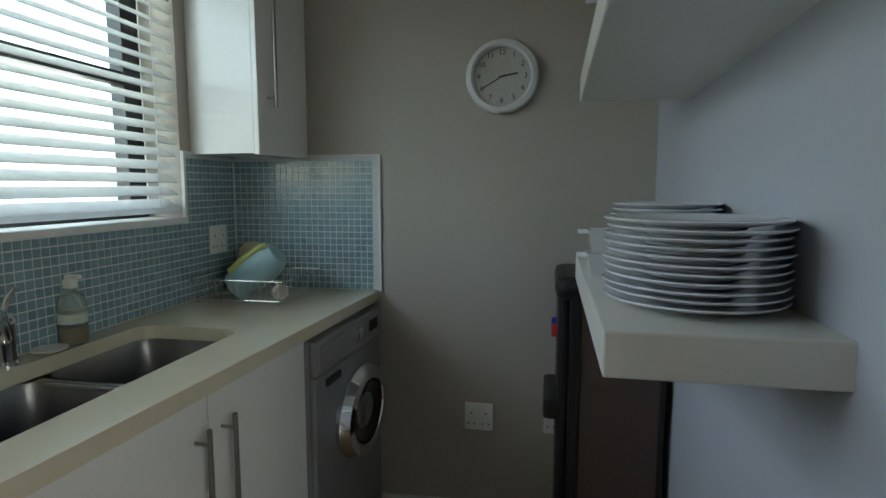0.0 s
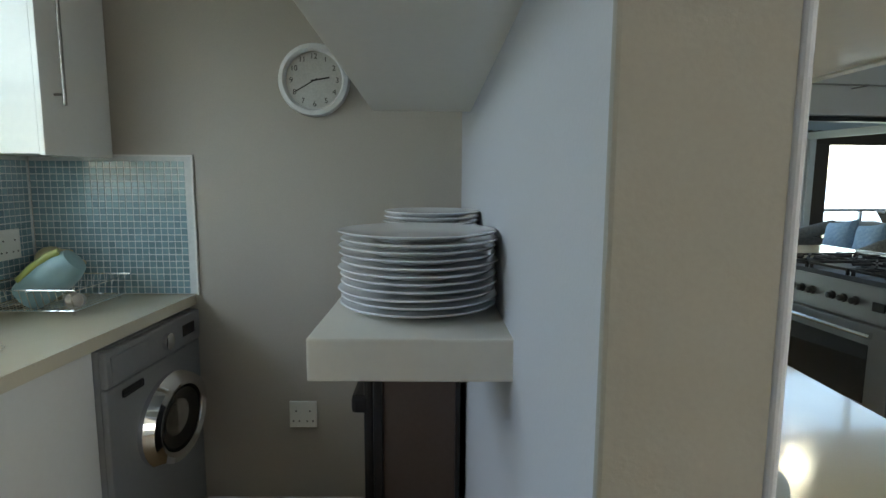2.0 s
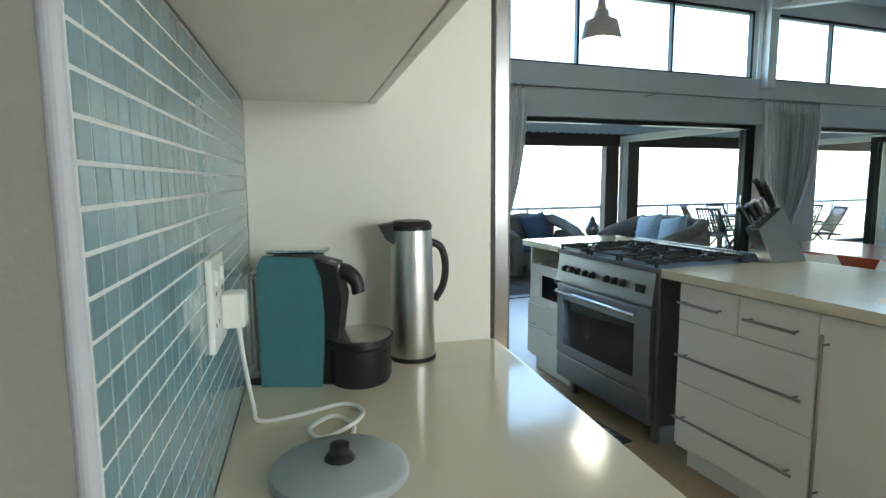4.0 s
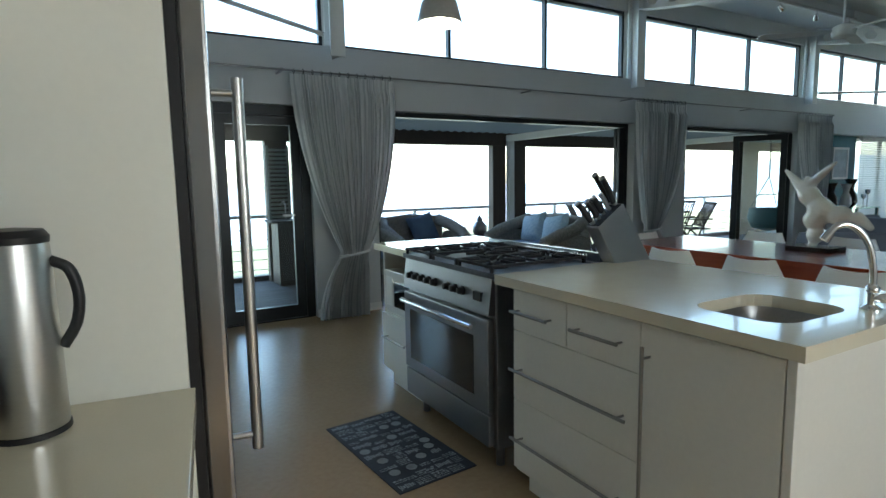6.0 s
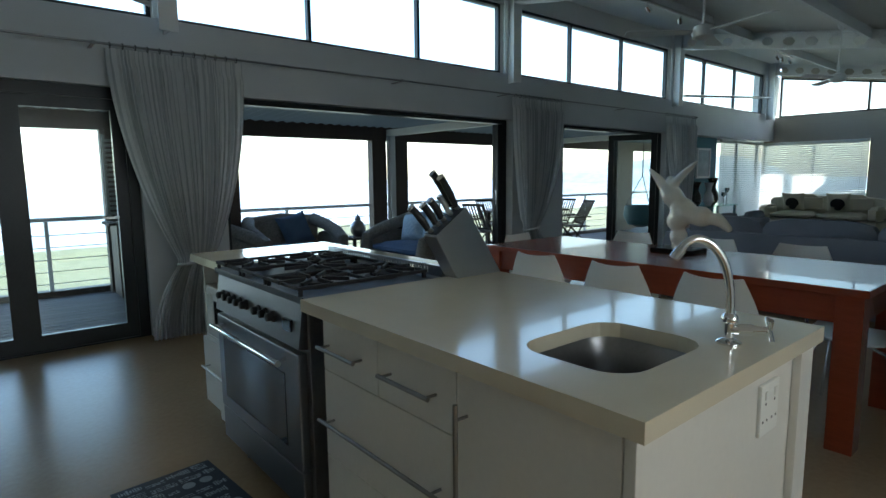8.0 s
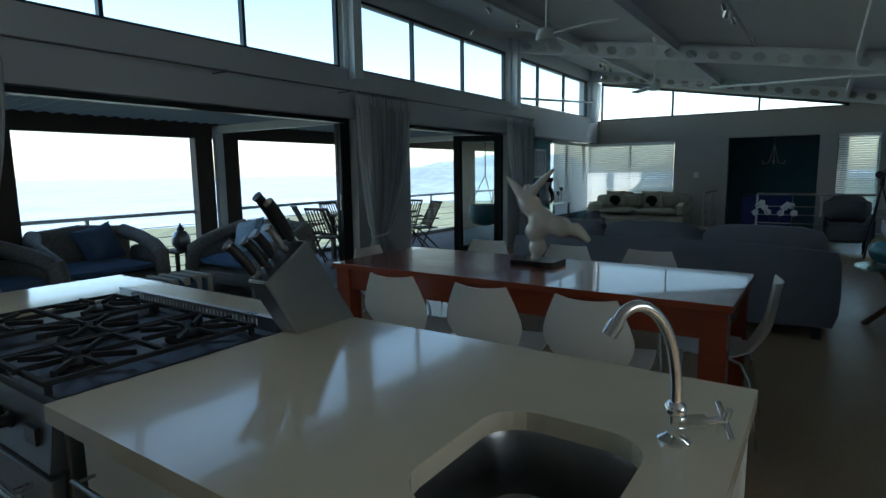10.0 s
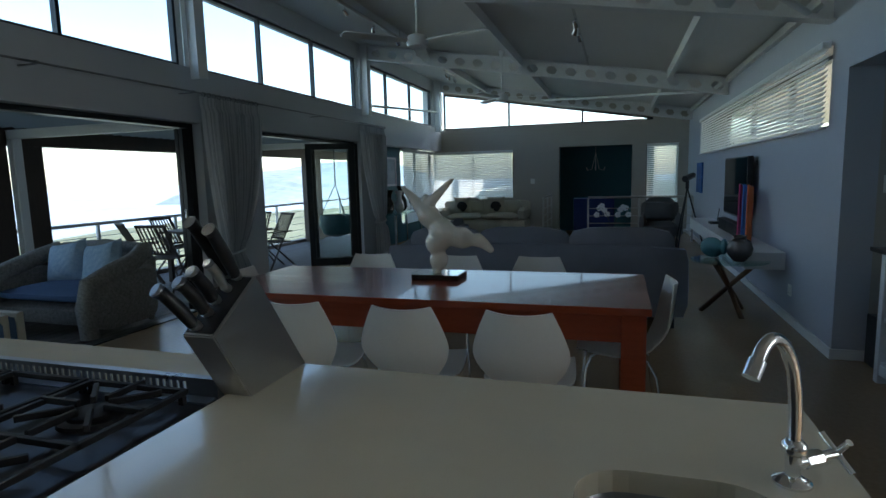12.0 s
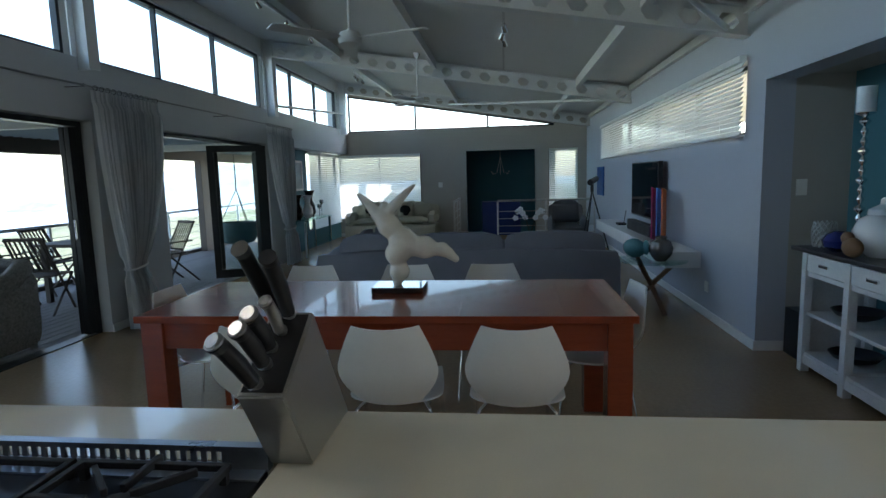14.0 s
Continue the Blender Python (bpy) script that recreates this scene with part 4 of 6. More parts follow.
def blind(name, w, h, n, label, m, tilt=35, slat_w=0.05, cords=3):
    """Hangs from local z 0 down by h, along local x from 0 to w; local y faces the room."""
    t = thing(name, label, "blind", m, "venetian blinds")
    part("head_rail", B(0, w, -0.025, 0.03, -0.05, 0, bevel=0.004), M_SLAT, t)
    part("bottom_rail", B(0, w, -0.025, 0.025, -h, -h + 0.018, bevel=0.004), M_SLAT, t)
    me = None
    for i in range(n):
        z = -0.07 - (h - 0.10) * i / (n - 1)
        ml = Matrix.Translation((0, 0, z)) @ Matrix.Rotation(radians(tilt), 4, "X")
        if me is None:
            ob = part("slat", B(0.004, w - 0.004, -slat_w / 2, slat_w / 2, -0.0012, 0.0012), M_SLAT, t, m=ml)
            me = ob.data
        else:
            ob = new("slat", me)
            ob.parent = t
            ob.matrix_local = ml
    for k in range(cords):
        x = w * (0.06 + 0.88 * k / max(1, cords - 1))
        part("cord", boxes((x - 0.0015, x + 0.0015, 0.021, 0.023, -h, -0.05), (x - 0.0015, x + 0.0015, -0.023, -0.021, -h, -0.05)), M_SLAT, t)
    return t


blind("venetian_blind", 1.62, 0.93, 21, "white venetian blind half open in the scullery window", P(-0.868, 2.366, 2.14, -90), tilt=-34)

blind("venetian_blind", 1.98, 1.3, 28, "white venetian blind in the kitchen window", pose(2.21, -2.13, 2.25), tilt=-68, cords=3)

# mosaic splashbacks
def mosaic(name, face, a0, a1, z0, z1, pitch, m, label, singles, flip=1, at=0.0):
    """Small glass tiles on a grout bed. face 'u': plane of constant u; face 'v': of constant v."""
    t = thing(name, label, "tiling", m, kind="structure")
    g = 0.0036
    bed = (at, at + flip * 0.003)
    lo, hi = min(bed), max(bed)
    part("grout_bed", B(lo, hi, a0, a1, z0, z1) if face == "u" else B(a0, a1, lo, hi, z0, z1), M_GROUT, t)
    na, nz = int((a1 - a0) / pitch), int((z1 - z0) / pitch)
    s = pitch - g
    f0, f1 = at + flip * 0.003, at + flip * 0.0040
    tile = bmesh.new()
    box(tile, min(f0, f1), max(f0, f1), 0, s, 0, s) if face == "u" else box(tile, 0, s, min(f0, f1), max(f0, f1), 0, s)
    me = bpy.data.meshes.new("tile")
    tile.to_mesh(me)
    tile.free()
    me.materials.append(M_TILE)
    rest, count = bmesh.new(), 0
    for i in range(na):
        for k in range(nz):
            a, z = a0 + i * pitch + g / 2, z0 + k * pitch + g / 2
            p = (0, a, z) if face == "u" else (a, 0, z)
            if count < singles:
                ob = new("tile", me)
                ob.parent = t
                ob.location = p
                count += 1
            else:
                if face == "u":
                    box(rest, min(f0, f1), max(f0, f1), a, a + s, z, z + s)
                else:
                    box(rest, a, a + s, min(f0, f1), max(f0, f1), z, z + s)
    if count < na * nz:
        tagged(part("mosaic_tiles", rest, M_TILE, t), kind="stuff")
    else:
        rest.free()


# dish rack, iron and sponge holder
t = thing("dish_rack", "low chrome wire dish rack on the worktop", "dish rack", BLK)
u0, u1, v0, v1 = -0.825, -0.47, 2.34, 2.65
bm = bmesh.new()
for z, s in ((0.985, 0.0), (0.915, 0.02)):
    tube(bm, [(u0 + s, v0 + s, z), (u1 - s, v0 + s, z), (u1 - s, v1 - s, z), (u0 + s, v1 - s, z)], 0.0025, 6, closed=True)
part("rim_wire", bm, M_CHROME, t, smooth=True)
for i in range(15):
    u = u0 + 0.02 + (u1 - u0 - 0.04) * i / 14
    part("wire", tube(bmesh.new(), [(u, v0, 0.985), (u, v0 + 0.02, 0.915), (u, v1 - 0.02, 0.915), (u, v1, 0.985)], 0.0016, 5), M_CHROME, t)
for u in (u0 + 0.03, u1 - 0.03):
    for v in (v0 + 0.03, v1 - 0.03):
        part("foot", R((u, v, 0.90), (u, v, 0.916), 0.005, seg=8), M_CHROME, t)
M_IRONB = mat("pale_blue_plastic", (0.30, 0.46, 0.50), 0.35, var=0.03)
M_LIME = mat("lime_plastic", (0.40, 0.45, 0.13), 0.35, var=0.03)
M_BEIGE = mat("beige_plastic", (0.55, 0.47, 0.28), 0.4, var=0.04)
t = thing("kettle", "pale blue plastic jug kettle lying tipped in the rack", "kettle", P(-0.64, 2.45, 0.988) @ pose(0, 0, 0, 0, 52, 8) @ pose(0, 0, 0, 0, 0, -95) @ Matrix.Scale(0.86, 4))
part("jug", lathe(bmesh.new(), [(0.035, -0.09), (0.062, -0.085), (0.068, -0.03), (0.072, 0.04), (0.066, 0.10), (0.05, 0.14), (0.02, 0.15)], 24), M_IRONB, t, smooth=True)
part("stripe", tube(bmesh.new(), [(0.035, -0.055, -0.05), (0.04, -0.062, 0.02), (0.038, -0.06, 0.09), (0.03, -0.05, 0.13)], 0.016, 10), M_LIME, t, "lime green stripe", smooth=True)
part("mouth", lathe(bmesh.new(), [(0.030, -0.094), (0.050, -0.092), (0.052, -0.088), (0.030, -0.088)], 20), M_BLACK, t, "dark open mouth", smooth=True)
part("handle", tube(bmesh.new(), smooth_pts([(-0.06, 0, 0.12), (-0.11, 0, 0.10), (-0.115, 0, 0.0), (-0.065, 0, -0.05)]), 0.012, 10), M_BEIGE, t, smooth=True)
t = thing("jug_lid", "beige plastic jug lid leaning at the splashback", "jug", P(-0.72, 2.60, 1.045))
part("cup", ball(bmesh.new(), (0, 0, 0), 0.05, 1, 1, 0.9), M_BEIGE, t, smooth=True)
part("spout", R((0.03, -0.01, 0.02), (0.085, -0.02, 0.025), 0.018, 0.012), M_BEIGE, t, smooth=True)
part("stand", R((0, 0, -0.145), (0, 0, -0.03), 0.03, 0.02), M_BEIGE, t, smooth=True)
t = thing("tumbler", "small steel cup lying in the dish rack", "cup", P(-0.50, 2.385, 0.945) @ pose(0, 0, 0, 80, 0, 20))
part("cup", lathe(bmesh.new(), [(0.022, -0.03), (0.027, 0.03), (0.024, 0.03), (0.02, -0.02)], 18), M_STEEL, t, smooth=True)
# soap bottle, dish and tap
M_CLEAR = mat("clear_soap_plastic", (0.80, 0.86, 0.82), 0.08, var=0.02, trans=0.85)
M_SOAP = mat("amber_soap", (0.55, 0.34, 0.08), 0.2, var=0.05, trans=0.4)
t = thing("soap_bottle", "clear pump bottle with amber hand soap and white top", "bottle", P(-0.80, 1.86, 0.90))
part("bottle", lathe(bmesh.new(), [(0.030, 0), (0.033, 0.01), (0.033, 0.10), (0.026, 0.125), (0.014, 0.135), (0.014, 0.142)], 20), M_CLEAR, t, smooth=True)
part("soap", lathe(bmesh.new(), [(0.028, 0.004), (0.030, 0.01), (0.030, 0.045), (0.02, 0.046)], 20), M_SOAP, t, smooth=True)
part("label", lathe(bmesh.new(), [(0.0333, 0.055), (0.0336, 0.057), (0.0336, 0.078), (0.0333, 0.08)], 20), mat("green_label", (0.55, 0.62, 0.50), 0.5), t, "faded green label", smooth=True)
part("pump", boxes((-0.012, 0.012, -0.012, 0.012, 0.142, 0.165), (-0.01, 0.03, -0.008, 0.008, 0.165, 0.176), bevel=0.003), M_SOCK, t)
t = solid("soap_dish", lathe(bmesh.new(), [(0.02, 0), (0.038, 0.006), (0.040, 0.010), (0.034, 0.009), (0.01, 0.006)], 24), M_SOCK, "small white soap dish beside the tap", "dish", P(-0.797, 1.785, 0.90), smooth=True)
t = thing("scullery_tap", "chrome mixer tap behind the sink bowls", "tap", P(-0.80, 1.68, 0.90))
part("body", lathe(bmesh.new(), [(0.028, 0), (0.028, 0.006), (0.022, 0.012), (0.021, 0.09), (0.024, 0.10), (0.018, 0.12)], 20), M_CHROME, t, smooth=True)
part("spout", tube(bmesh.new(), smooth_pts([(0.0, 0.0, 0.05), (0.05, -0.05, 0.12), (0.12, -0.12, 0.14), (0.17, -0.17, 0.125)]), 0.015, 12), M_CHROME, t, smooth=True)
part("lever", tube(bmesh.new(), [(0, 0, 0.12), (0.0, 0.01, 0.145), (-0.02, 0.05, 0.165)], 0.008, 10), M_CHROME, t, smooth=True)

# shelves with crockery
for nm, z0, z1, va, vb in (("floating_shelf", 1.033, 1.10, 1.45, 2.30), ("floating_shelf", 1.53, 1.60, 1.16, 2.32)):
    tilt = 0.0 if z0 < 1.2 else 0.05
    bm = B(0.455, 0.776, va, vb, z0, z1, bevel=0.004)
    for v in bm.verts:
        v.co.z += tilt * (vb - v.co.y)
    solid(nm, bm, M_CAB, "thick white floating shelf on the partition", "shelf", BLK, "floating shelves")


def plate(m, r, label="white porcelain dinner plate in a stack"):
    bm = lathe(bmesh.new(), [(r * 0.55, 0.0), (r * 0.57, 0.004), (r * 0.62, 0.005), (r * 0.98, 0.014), (r, 0.0165), (r * 0.985, 0.018), (r * 0.64, 0.0095), (r * 0.3, 0.008), (0.004, 0.008)], 56)
    return solid("plate", bm, M_PLATE, label, "plate", m, "plate stacks", smooth=True)


p = plate(P(0.616, 1.66, 1.10), 0.144)
for i in range(1, 11):
    copy_thing(p, P(0.616 + 0.003 * math.sin(i * 2.3), 1.66 + 0.003 * math.cos(i * 1.7), 1.10 + 0.0128 * i, i * 23))
p = plate(P(0.635, 2.01, 1.10), 0.118, "white porcelain side plate in a stack")
for i in range(1, 13):
    copy_thing(p, P(0.635 + 0.002 * math.sin(i * 2.3), 2.01 + 0.002 * math.cos(i * 1.7), 1.10 + 0.0118 * i, i * 31))
for z, s in ((1.10, 1.0), (1.152, 0.96), (1.60, 1.05), (1.65, 1.05)):
    t = thing("serving_dish", "square white porcelain dish with a side lug", "dish", P(0.505, 1.96 if z < 1.5 else 1.80, z), "serving dishes")
    bm = bmesh.new()
    w = 0.035 * s
    lo = [bm.verts.new((x, y, 0)) for x, y in ((-w, -w), (w, -w), (w, w), (-w, w))]
    hi = [bm.verts.new((x * 1.25, y * 1.25, 0.05)) for x, y in ((-w, -w), (w, -w), (w, w), (-w, w))]
    inn = [bm.verts.new((x * 1.1, y * 1.1, 0.05)) for x, y in ((-w, -w), (w, -w), (w, w), (-w, w))]
    bot = [bm.verts.new((x * 0.9, y * 0.9, 0.008)) for x, y in ((-w, -w), (w, -w), (w, w), (-w, w))]
    bm.faces.new(lo)
    for a, b in ((lo, hi), (hi, inn), (inn, bot)):
        for i in range(4):
            bm.faces.new((a[i], a[(i + 1) % 4], b[(i + 1) % 4], b[i]))
    bm.faces.new(bot)
    part("dish", bm, M_PLATE, t)
    part("lug", B(-w * 1.25 - 0.022, -w * 1.25 + 0.004, -0.014, 0.014, 0.04, 0.05, bevel=0.002), M_PLATE, t)

# wall clock with numerals
t = thing("wall_clock", "round wall clock with silver rim and brushed face", "clock", P(0.206, 2.697, 1.677))
RY = Matrix.Rotation(radians(90), 4, "X")
part("rim", lathe(bmesh.new(), [(0.123, 0), (0.128, 0.015), (0.122, 0.034), (0.108, 0.038), (0.101, 0.030), (0.100, 0.012)], 48, m=RY), M_STEELP, t, "silver grey rim", smooth=True)
part("face", lathe(bmesh.new(), [(0.101, 0.010), (0.101, 0.013), (0.05, 0.0131), (0.002, 0.0131)], 48, m=RY), mat("brushed_clock_face", (0.60, 0.61, 0.60), 0.32, 0.6, var=0.1, scale=3, stretch=(3, 3, 3)), t, "brushed aluminium face")
M_INK = mat("black_ink", (0.02, 0.02, 0.02), 0.5)
for n in range(1, 13):
    cu = bpy.data.curves.new("numeral", "FONT")
    cu.body, cu.size, cu.align_x, cu.align_y, cu.extrude = str(n), 0.026, "CENTER", "CENTER", 0.0003
    a = radians(90 - 30 * n)
    ob = new("numeral", cu)
    cu.materials.append(M_INK)
    ob.parent = t
    ob.matrix_local = Matrix.Translation((0.082 * math.cos(a), -0.0140, 0.082 * math.sin(a))) @ RY
for nm, ang, ln, w in (("hour_hand", 90 - 30 * 2.67, 0.055, 0.0028), ("minute_hand", 90 - 6 * 40, 0.078, 0.002)):
    part(nm, B(-0.012, ln, -0.0165, -0.0155, -w, w), M_INK, t, m=Matrix.Rotation(radians(-ang), 4, "Y"))

# water cooler under the shelf
M_COOLP = mat("dark_grey_cooler_panel", (0.12, 0.09, 0.08), 0.35, 0.4, var=0.05)
t = thing("water_cooler", "tall black and bronze water dispenser beside the wall", "water dispenser", BLK)
part("cabinet", B(0.47, 0.715, 2.335, 2.66, 0.02, 0.98, bevel=0.01), M_COOLP, t)
part("corner_post", boxes((0.445, 0.475, 2.325, 2.67, 0.0, 1.0), (0.705, 0.722, 2.325, 2.345, 0.0, 0.98), bevel=0.008), M_BLACK, t)
part("top_cover", B(0.40, 0.722, 2.32, 2.67, 0.96, 1.03, bevel=0.03), M_BLACK, t)
part("front_column", B(0.41, 0.45, 2.36, 2.63, 0.0, 0.98, bevel=0.015), M_BLACK, t)
part("drip_tray", B(0.37, 0.43, 2.36, 2.63, 0.58, 0.64, bevel=0.015), M_BLACK, t)
part("hot_tap", B(0.392, 0.415, 2.405, 2.43, 0.83, 0.87, bevel=0.006), mat("red_plastic", (0.5, 0.03, 0.03), 0.4), t, "red hot tap")
part("cold_tap", B(0.392, 0.415, 2.485, 2.51, 0.83, 0.87, bevel=0.006), mat("blue_plastic", (0.03, 0.05, 0.4), 0.4), t, "blue cold tap")

# ---- recess with the coffee machine ----
solid("recess_worktop", B(0.901, 1.485, 1.045, 1.998, 0.862, 0.90, bevel=0.002), M_QUARTZ, "cream quartz worktop in the fridge wall recess", "worktop", BLK)
t = thing("recess_cupboard", "cream low cupboard under the coffee worktop", "cabinet", BLK)
part("body", boxes((0.901, 1.44, 1.06, 1.998, 0.10, 0.86), (0.9, 1.40, 1.08, 1.99, 0, 0.10)), M_CAB, t)
for a, b in ((1.06, 1.53), (1.53, 1.998)):
    part("cupboard_door", B(1.44, 1.46, a + 0.002, b - 0.002, 0.11, 0.855, bevel=0.002), M_CAB, t)
t = thing("upper_cupboard", "cream upper cupboard over the coffee worktop", "cabinet", BLK)
part("body", B(0.901, 1.175, 0.98, 1.998, 1.48, 2.20, bevel=0.002), M_CAB, t)
for a, b in ((0.98, 1.49), (1.49, 1.998)):
    part("cupboard_door", B(1.176, 1.194, a + 0.002, b - 0.002, 1.478, 2.20, bevel=0.002), M_CAB, t)
solid("end_panel", B(0.901, 1.475, 2.0, 2.025, 0.0, 2.30, bevel=0.001), M_PANEL, "cream side panel between worktop and fridge", "panel", BLK)
t = thing("fridge", "tall brushed steel fridge with a long bar handle", "fridge", BLK)
part("case", B(0.955, 1.475, 2.03, 2.86, 0.03, 1.95, bevel=0.004), M_STEELD, t)
part("seal", B(1.475, 1.495, 2.036, 2.854, 0.06, 1.94), M_BLACK, t)
for a, b, hv in ((2.045, 2.858, 2.40),):
    d = part("fridge_door", B(1.495, 1.545, a, b, 0.06, 1.945, bevel=0.008), mat("fridge_steel", (0.27, 0.265, 0.26), 0.24, 1.0, var=0.04, scale=3, fine=70, stretch=(1, 1, 6), rvar=0.03), t)
    bm = bmesh.new()
    rod(bm, (1.612, hv, 0.575), (1.612, hv, 1.537), 0.0145, seg=20)
    for z in (0.615, 1.50):
        rod(bm, (1.612, hv, z), (1.545, hv, z), 0.009)
    part("handle", bm, M_STEEL, d, "long steel bar handle", smooth=True)
for a, b in ((2.875, 3.30), (3.305, 3.73)):
    t = thing("pantry_cupboard", "tall cream gloss pantry cupboard beside the fridge", "cabinet", BLK, "pantry units")
    part("body", B(0.955, 1.50, a, b, 0.08, 1.98), M_CAB, t)
    part("plinth", B(0.96, 1.46, a, b, 0.0, 0.08), M_CAB, t)
    d = part("cupboard_door", B(1.50, 1.52, a + 0.002, b - 0.002, 0.09, 1.98, bevel=0.003), M_GLOSSW, t)
    bm = bmesh.new()
    bar(bm, (1.558, b - 0.22, 0.57), (1.558, b - 0.22, 1.57), (-0.04, 0, 0))
    part("handle", bm, M_HANDLE, d, "satin steel bar handle", smooth=True)

# coffee machine
M_TEALP = mat("teal_glossy_plastic", (0.065, 0.20, 0.22), 0.34, var=0.04)
t = thing("coffee_machine", "teal and black capsule coffee machine on the worktop", "coffee machine", P(1.030, 1.815, 0.90, -14) @ Matrix.Diagonal((0.84, 0.95, 1.06, 1)))
prof = [(-0.105, 0), (0.035, 0), (0.042, 0.06), (0.045, 0.13), (0.04, 0.20), (0.022, 0.24), (-0.09, 0.245), (-0.105, 0.225)]
for y in (-0.055, 0.043):
    part("side_panel", prism(bmesh.new(), prof, y, y + 0.012, "y"), M_TEALP, t, "teal side panel")
part("core", prism(bmesh.new(), [(-0.10, 0.002), (0.078, 0.002), (0.074, 0.09), (0.086, 0.16), (0.072, 0.225), (0.02, 0.236), (-0.085, 0.24), (-0.10, 0.21)], -0.043, 0.043, "y"), M_BLACK, t)
part("drip_tray", lathe(bmesh.new(), [(0.070, 0), (0.075, 0.01), (0.075, 0.068), (0.082, 0.076), (0.082, 0.086), (0.05, 0.088)], 32, (0.118, 0, 0)), M_BLACK, t, smooth=True)
part("drip_grid", lathe(bmesh.new(), [(0.074, 0.086), (0.075, 0.089), (0.068, 0.091), (0.01, 0.09)], 32, (0.118, 0, 0)), M_STEEL, t, "steel drip grid", smooth=True)
part("front_ring", R((0.045, 0, 0.195), (0.072, 0, 0.19), 0.036, 0.034, seg=24), M_CHROME, t, "chrome lever ring", smooth=True)
part("spout", tube(bmesh.new(), smooth_pts([(0.065, 0, 0.21), (0.092, 0, 0.206), (0.112, 0, 0.19), (0.118, 0, 0.168)]), 0.0165, 12), M_BLACK, t, smooth=True)
part("lever", boxes((-0.09, 0.045, -0.03, 0.03, 0.245, 0.253), bevel=0.003), M_CHROME, t, "chrome top lever")
part("water_tank", B(-0.15, -0.107, -0.045, 0.045, 0.012, 0.21, bevel=0.012), M_CLEAR, t)
part("tank_base", B(-0.15, -0.105, -0.045, 0.045, 0.0, 0.012, bevel=0.003), M_BLACK, t)
# steel thermos jug
t = thing("thermos_jug", "tall brushed steel vacuum jug with black lid", "jug", P(1.255, 1.90, 0.90))
part("body", lathe(bmesh.new(), [(0.050, 0.008), (0.051, 0.012), (0.049, 0.15), (0.046, 0.285), (0.044, 0.295)], 32), M_STEEL, t, smooth=True)
part("base", lathe(bmesh.new(), [(0.053, 0), (0.053, 0.008), (0.048, 0.01)], 32), M_BLACK, t, smooth=True)
part("lid", lathe(bmesh.new(), [(0.046, 0.293), (0.047, 0.303), (0.04, 0.313), (0.01, 0.316)], 28), M_BLACK, t, smooth=True)
part("spout", prism(bmesh.new(), [(-0.075, 0.305), (-0.04, 0.31), (-0.04, 0.26), (-0.055, 0.27)], -0.018, 0.018, "y"), M_BLACK, t)
part("handle", tube(bmesh.new(), smooth_pts([(0.044, 0, 0.265), (0.068, 0, 0.25), (0.078, 0, 0.21), (0.072, 0, 0.165), (0.052, 0, 0.13)]), 0.0085, 10), M_BLACK, t, smooth=True)
# kettle base with cord
M_GREYP = mat("grey_blue_plastic", (0.36, 0.40, 0.42), 0.35, var=0.03)
t = thing("kettle_dock", "round grey kettle base with coiled white cord", "kettle base", P(1.062, 1.41, 0.90))
part("disc", lathe(bmesh.new(), [(0.090, 0), (0.094, 0.006), (0.092, 0.016), (0.084, 0.021), (0.02, 0.026), (0.002, 0.026)], 40), M_GREYP, t, smooth=True)
part("connector", lathe(bmesh.new(), [(0.022, 0.025), (0.018, 0.032), (0.0135, 0.034), (0.0135, 0.046), (0.006, 0.048)], 20), M_BLACK, t, "black round connector", smooth=True)
part("cord", tube(bmesh.new(), smooth_pts([(0.02, 0.085, 0.006), (0.03, 0.15, 0.004), (0.0, 0.19, 0.006), (-0.04, 0.15, 0.005), (-0.02, 0.11, 0.006), (0.03, 0.14, 0.011), (0.05, 0.20, 0.006), (0.02, 0.24, 0.005), (-0.06, 0.21, 0.005), (-0.12, 0.20, 0.006), (-0.125, 0.16, 0.05), (-0.130, 0.11, 0.14), (-0.132, 0.088, 0.198)]), 0.0036, 8), M_SOCK, t, "white power cord", smooth=True)
t = thing("power_plug", "white plug in the recess socket", "plug", P(0.928, 1.50, 1.122))
part("plug", boxes((-0.018, 0.014, -0.020, 0.020, -0.025, 0.025), bevel=0.006), M_SOCK, t)

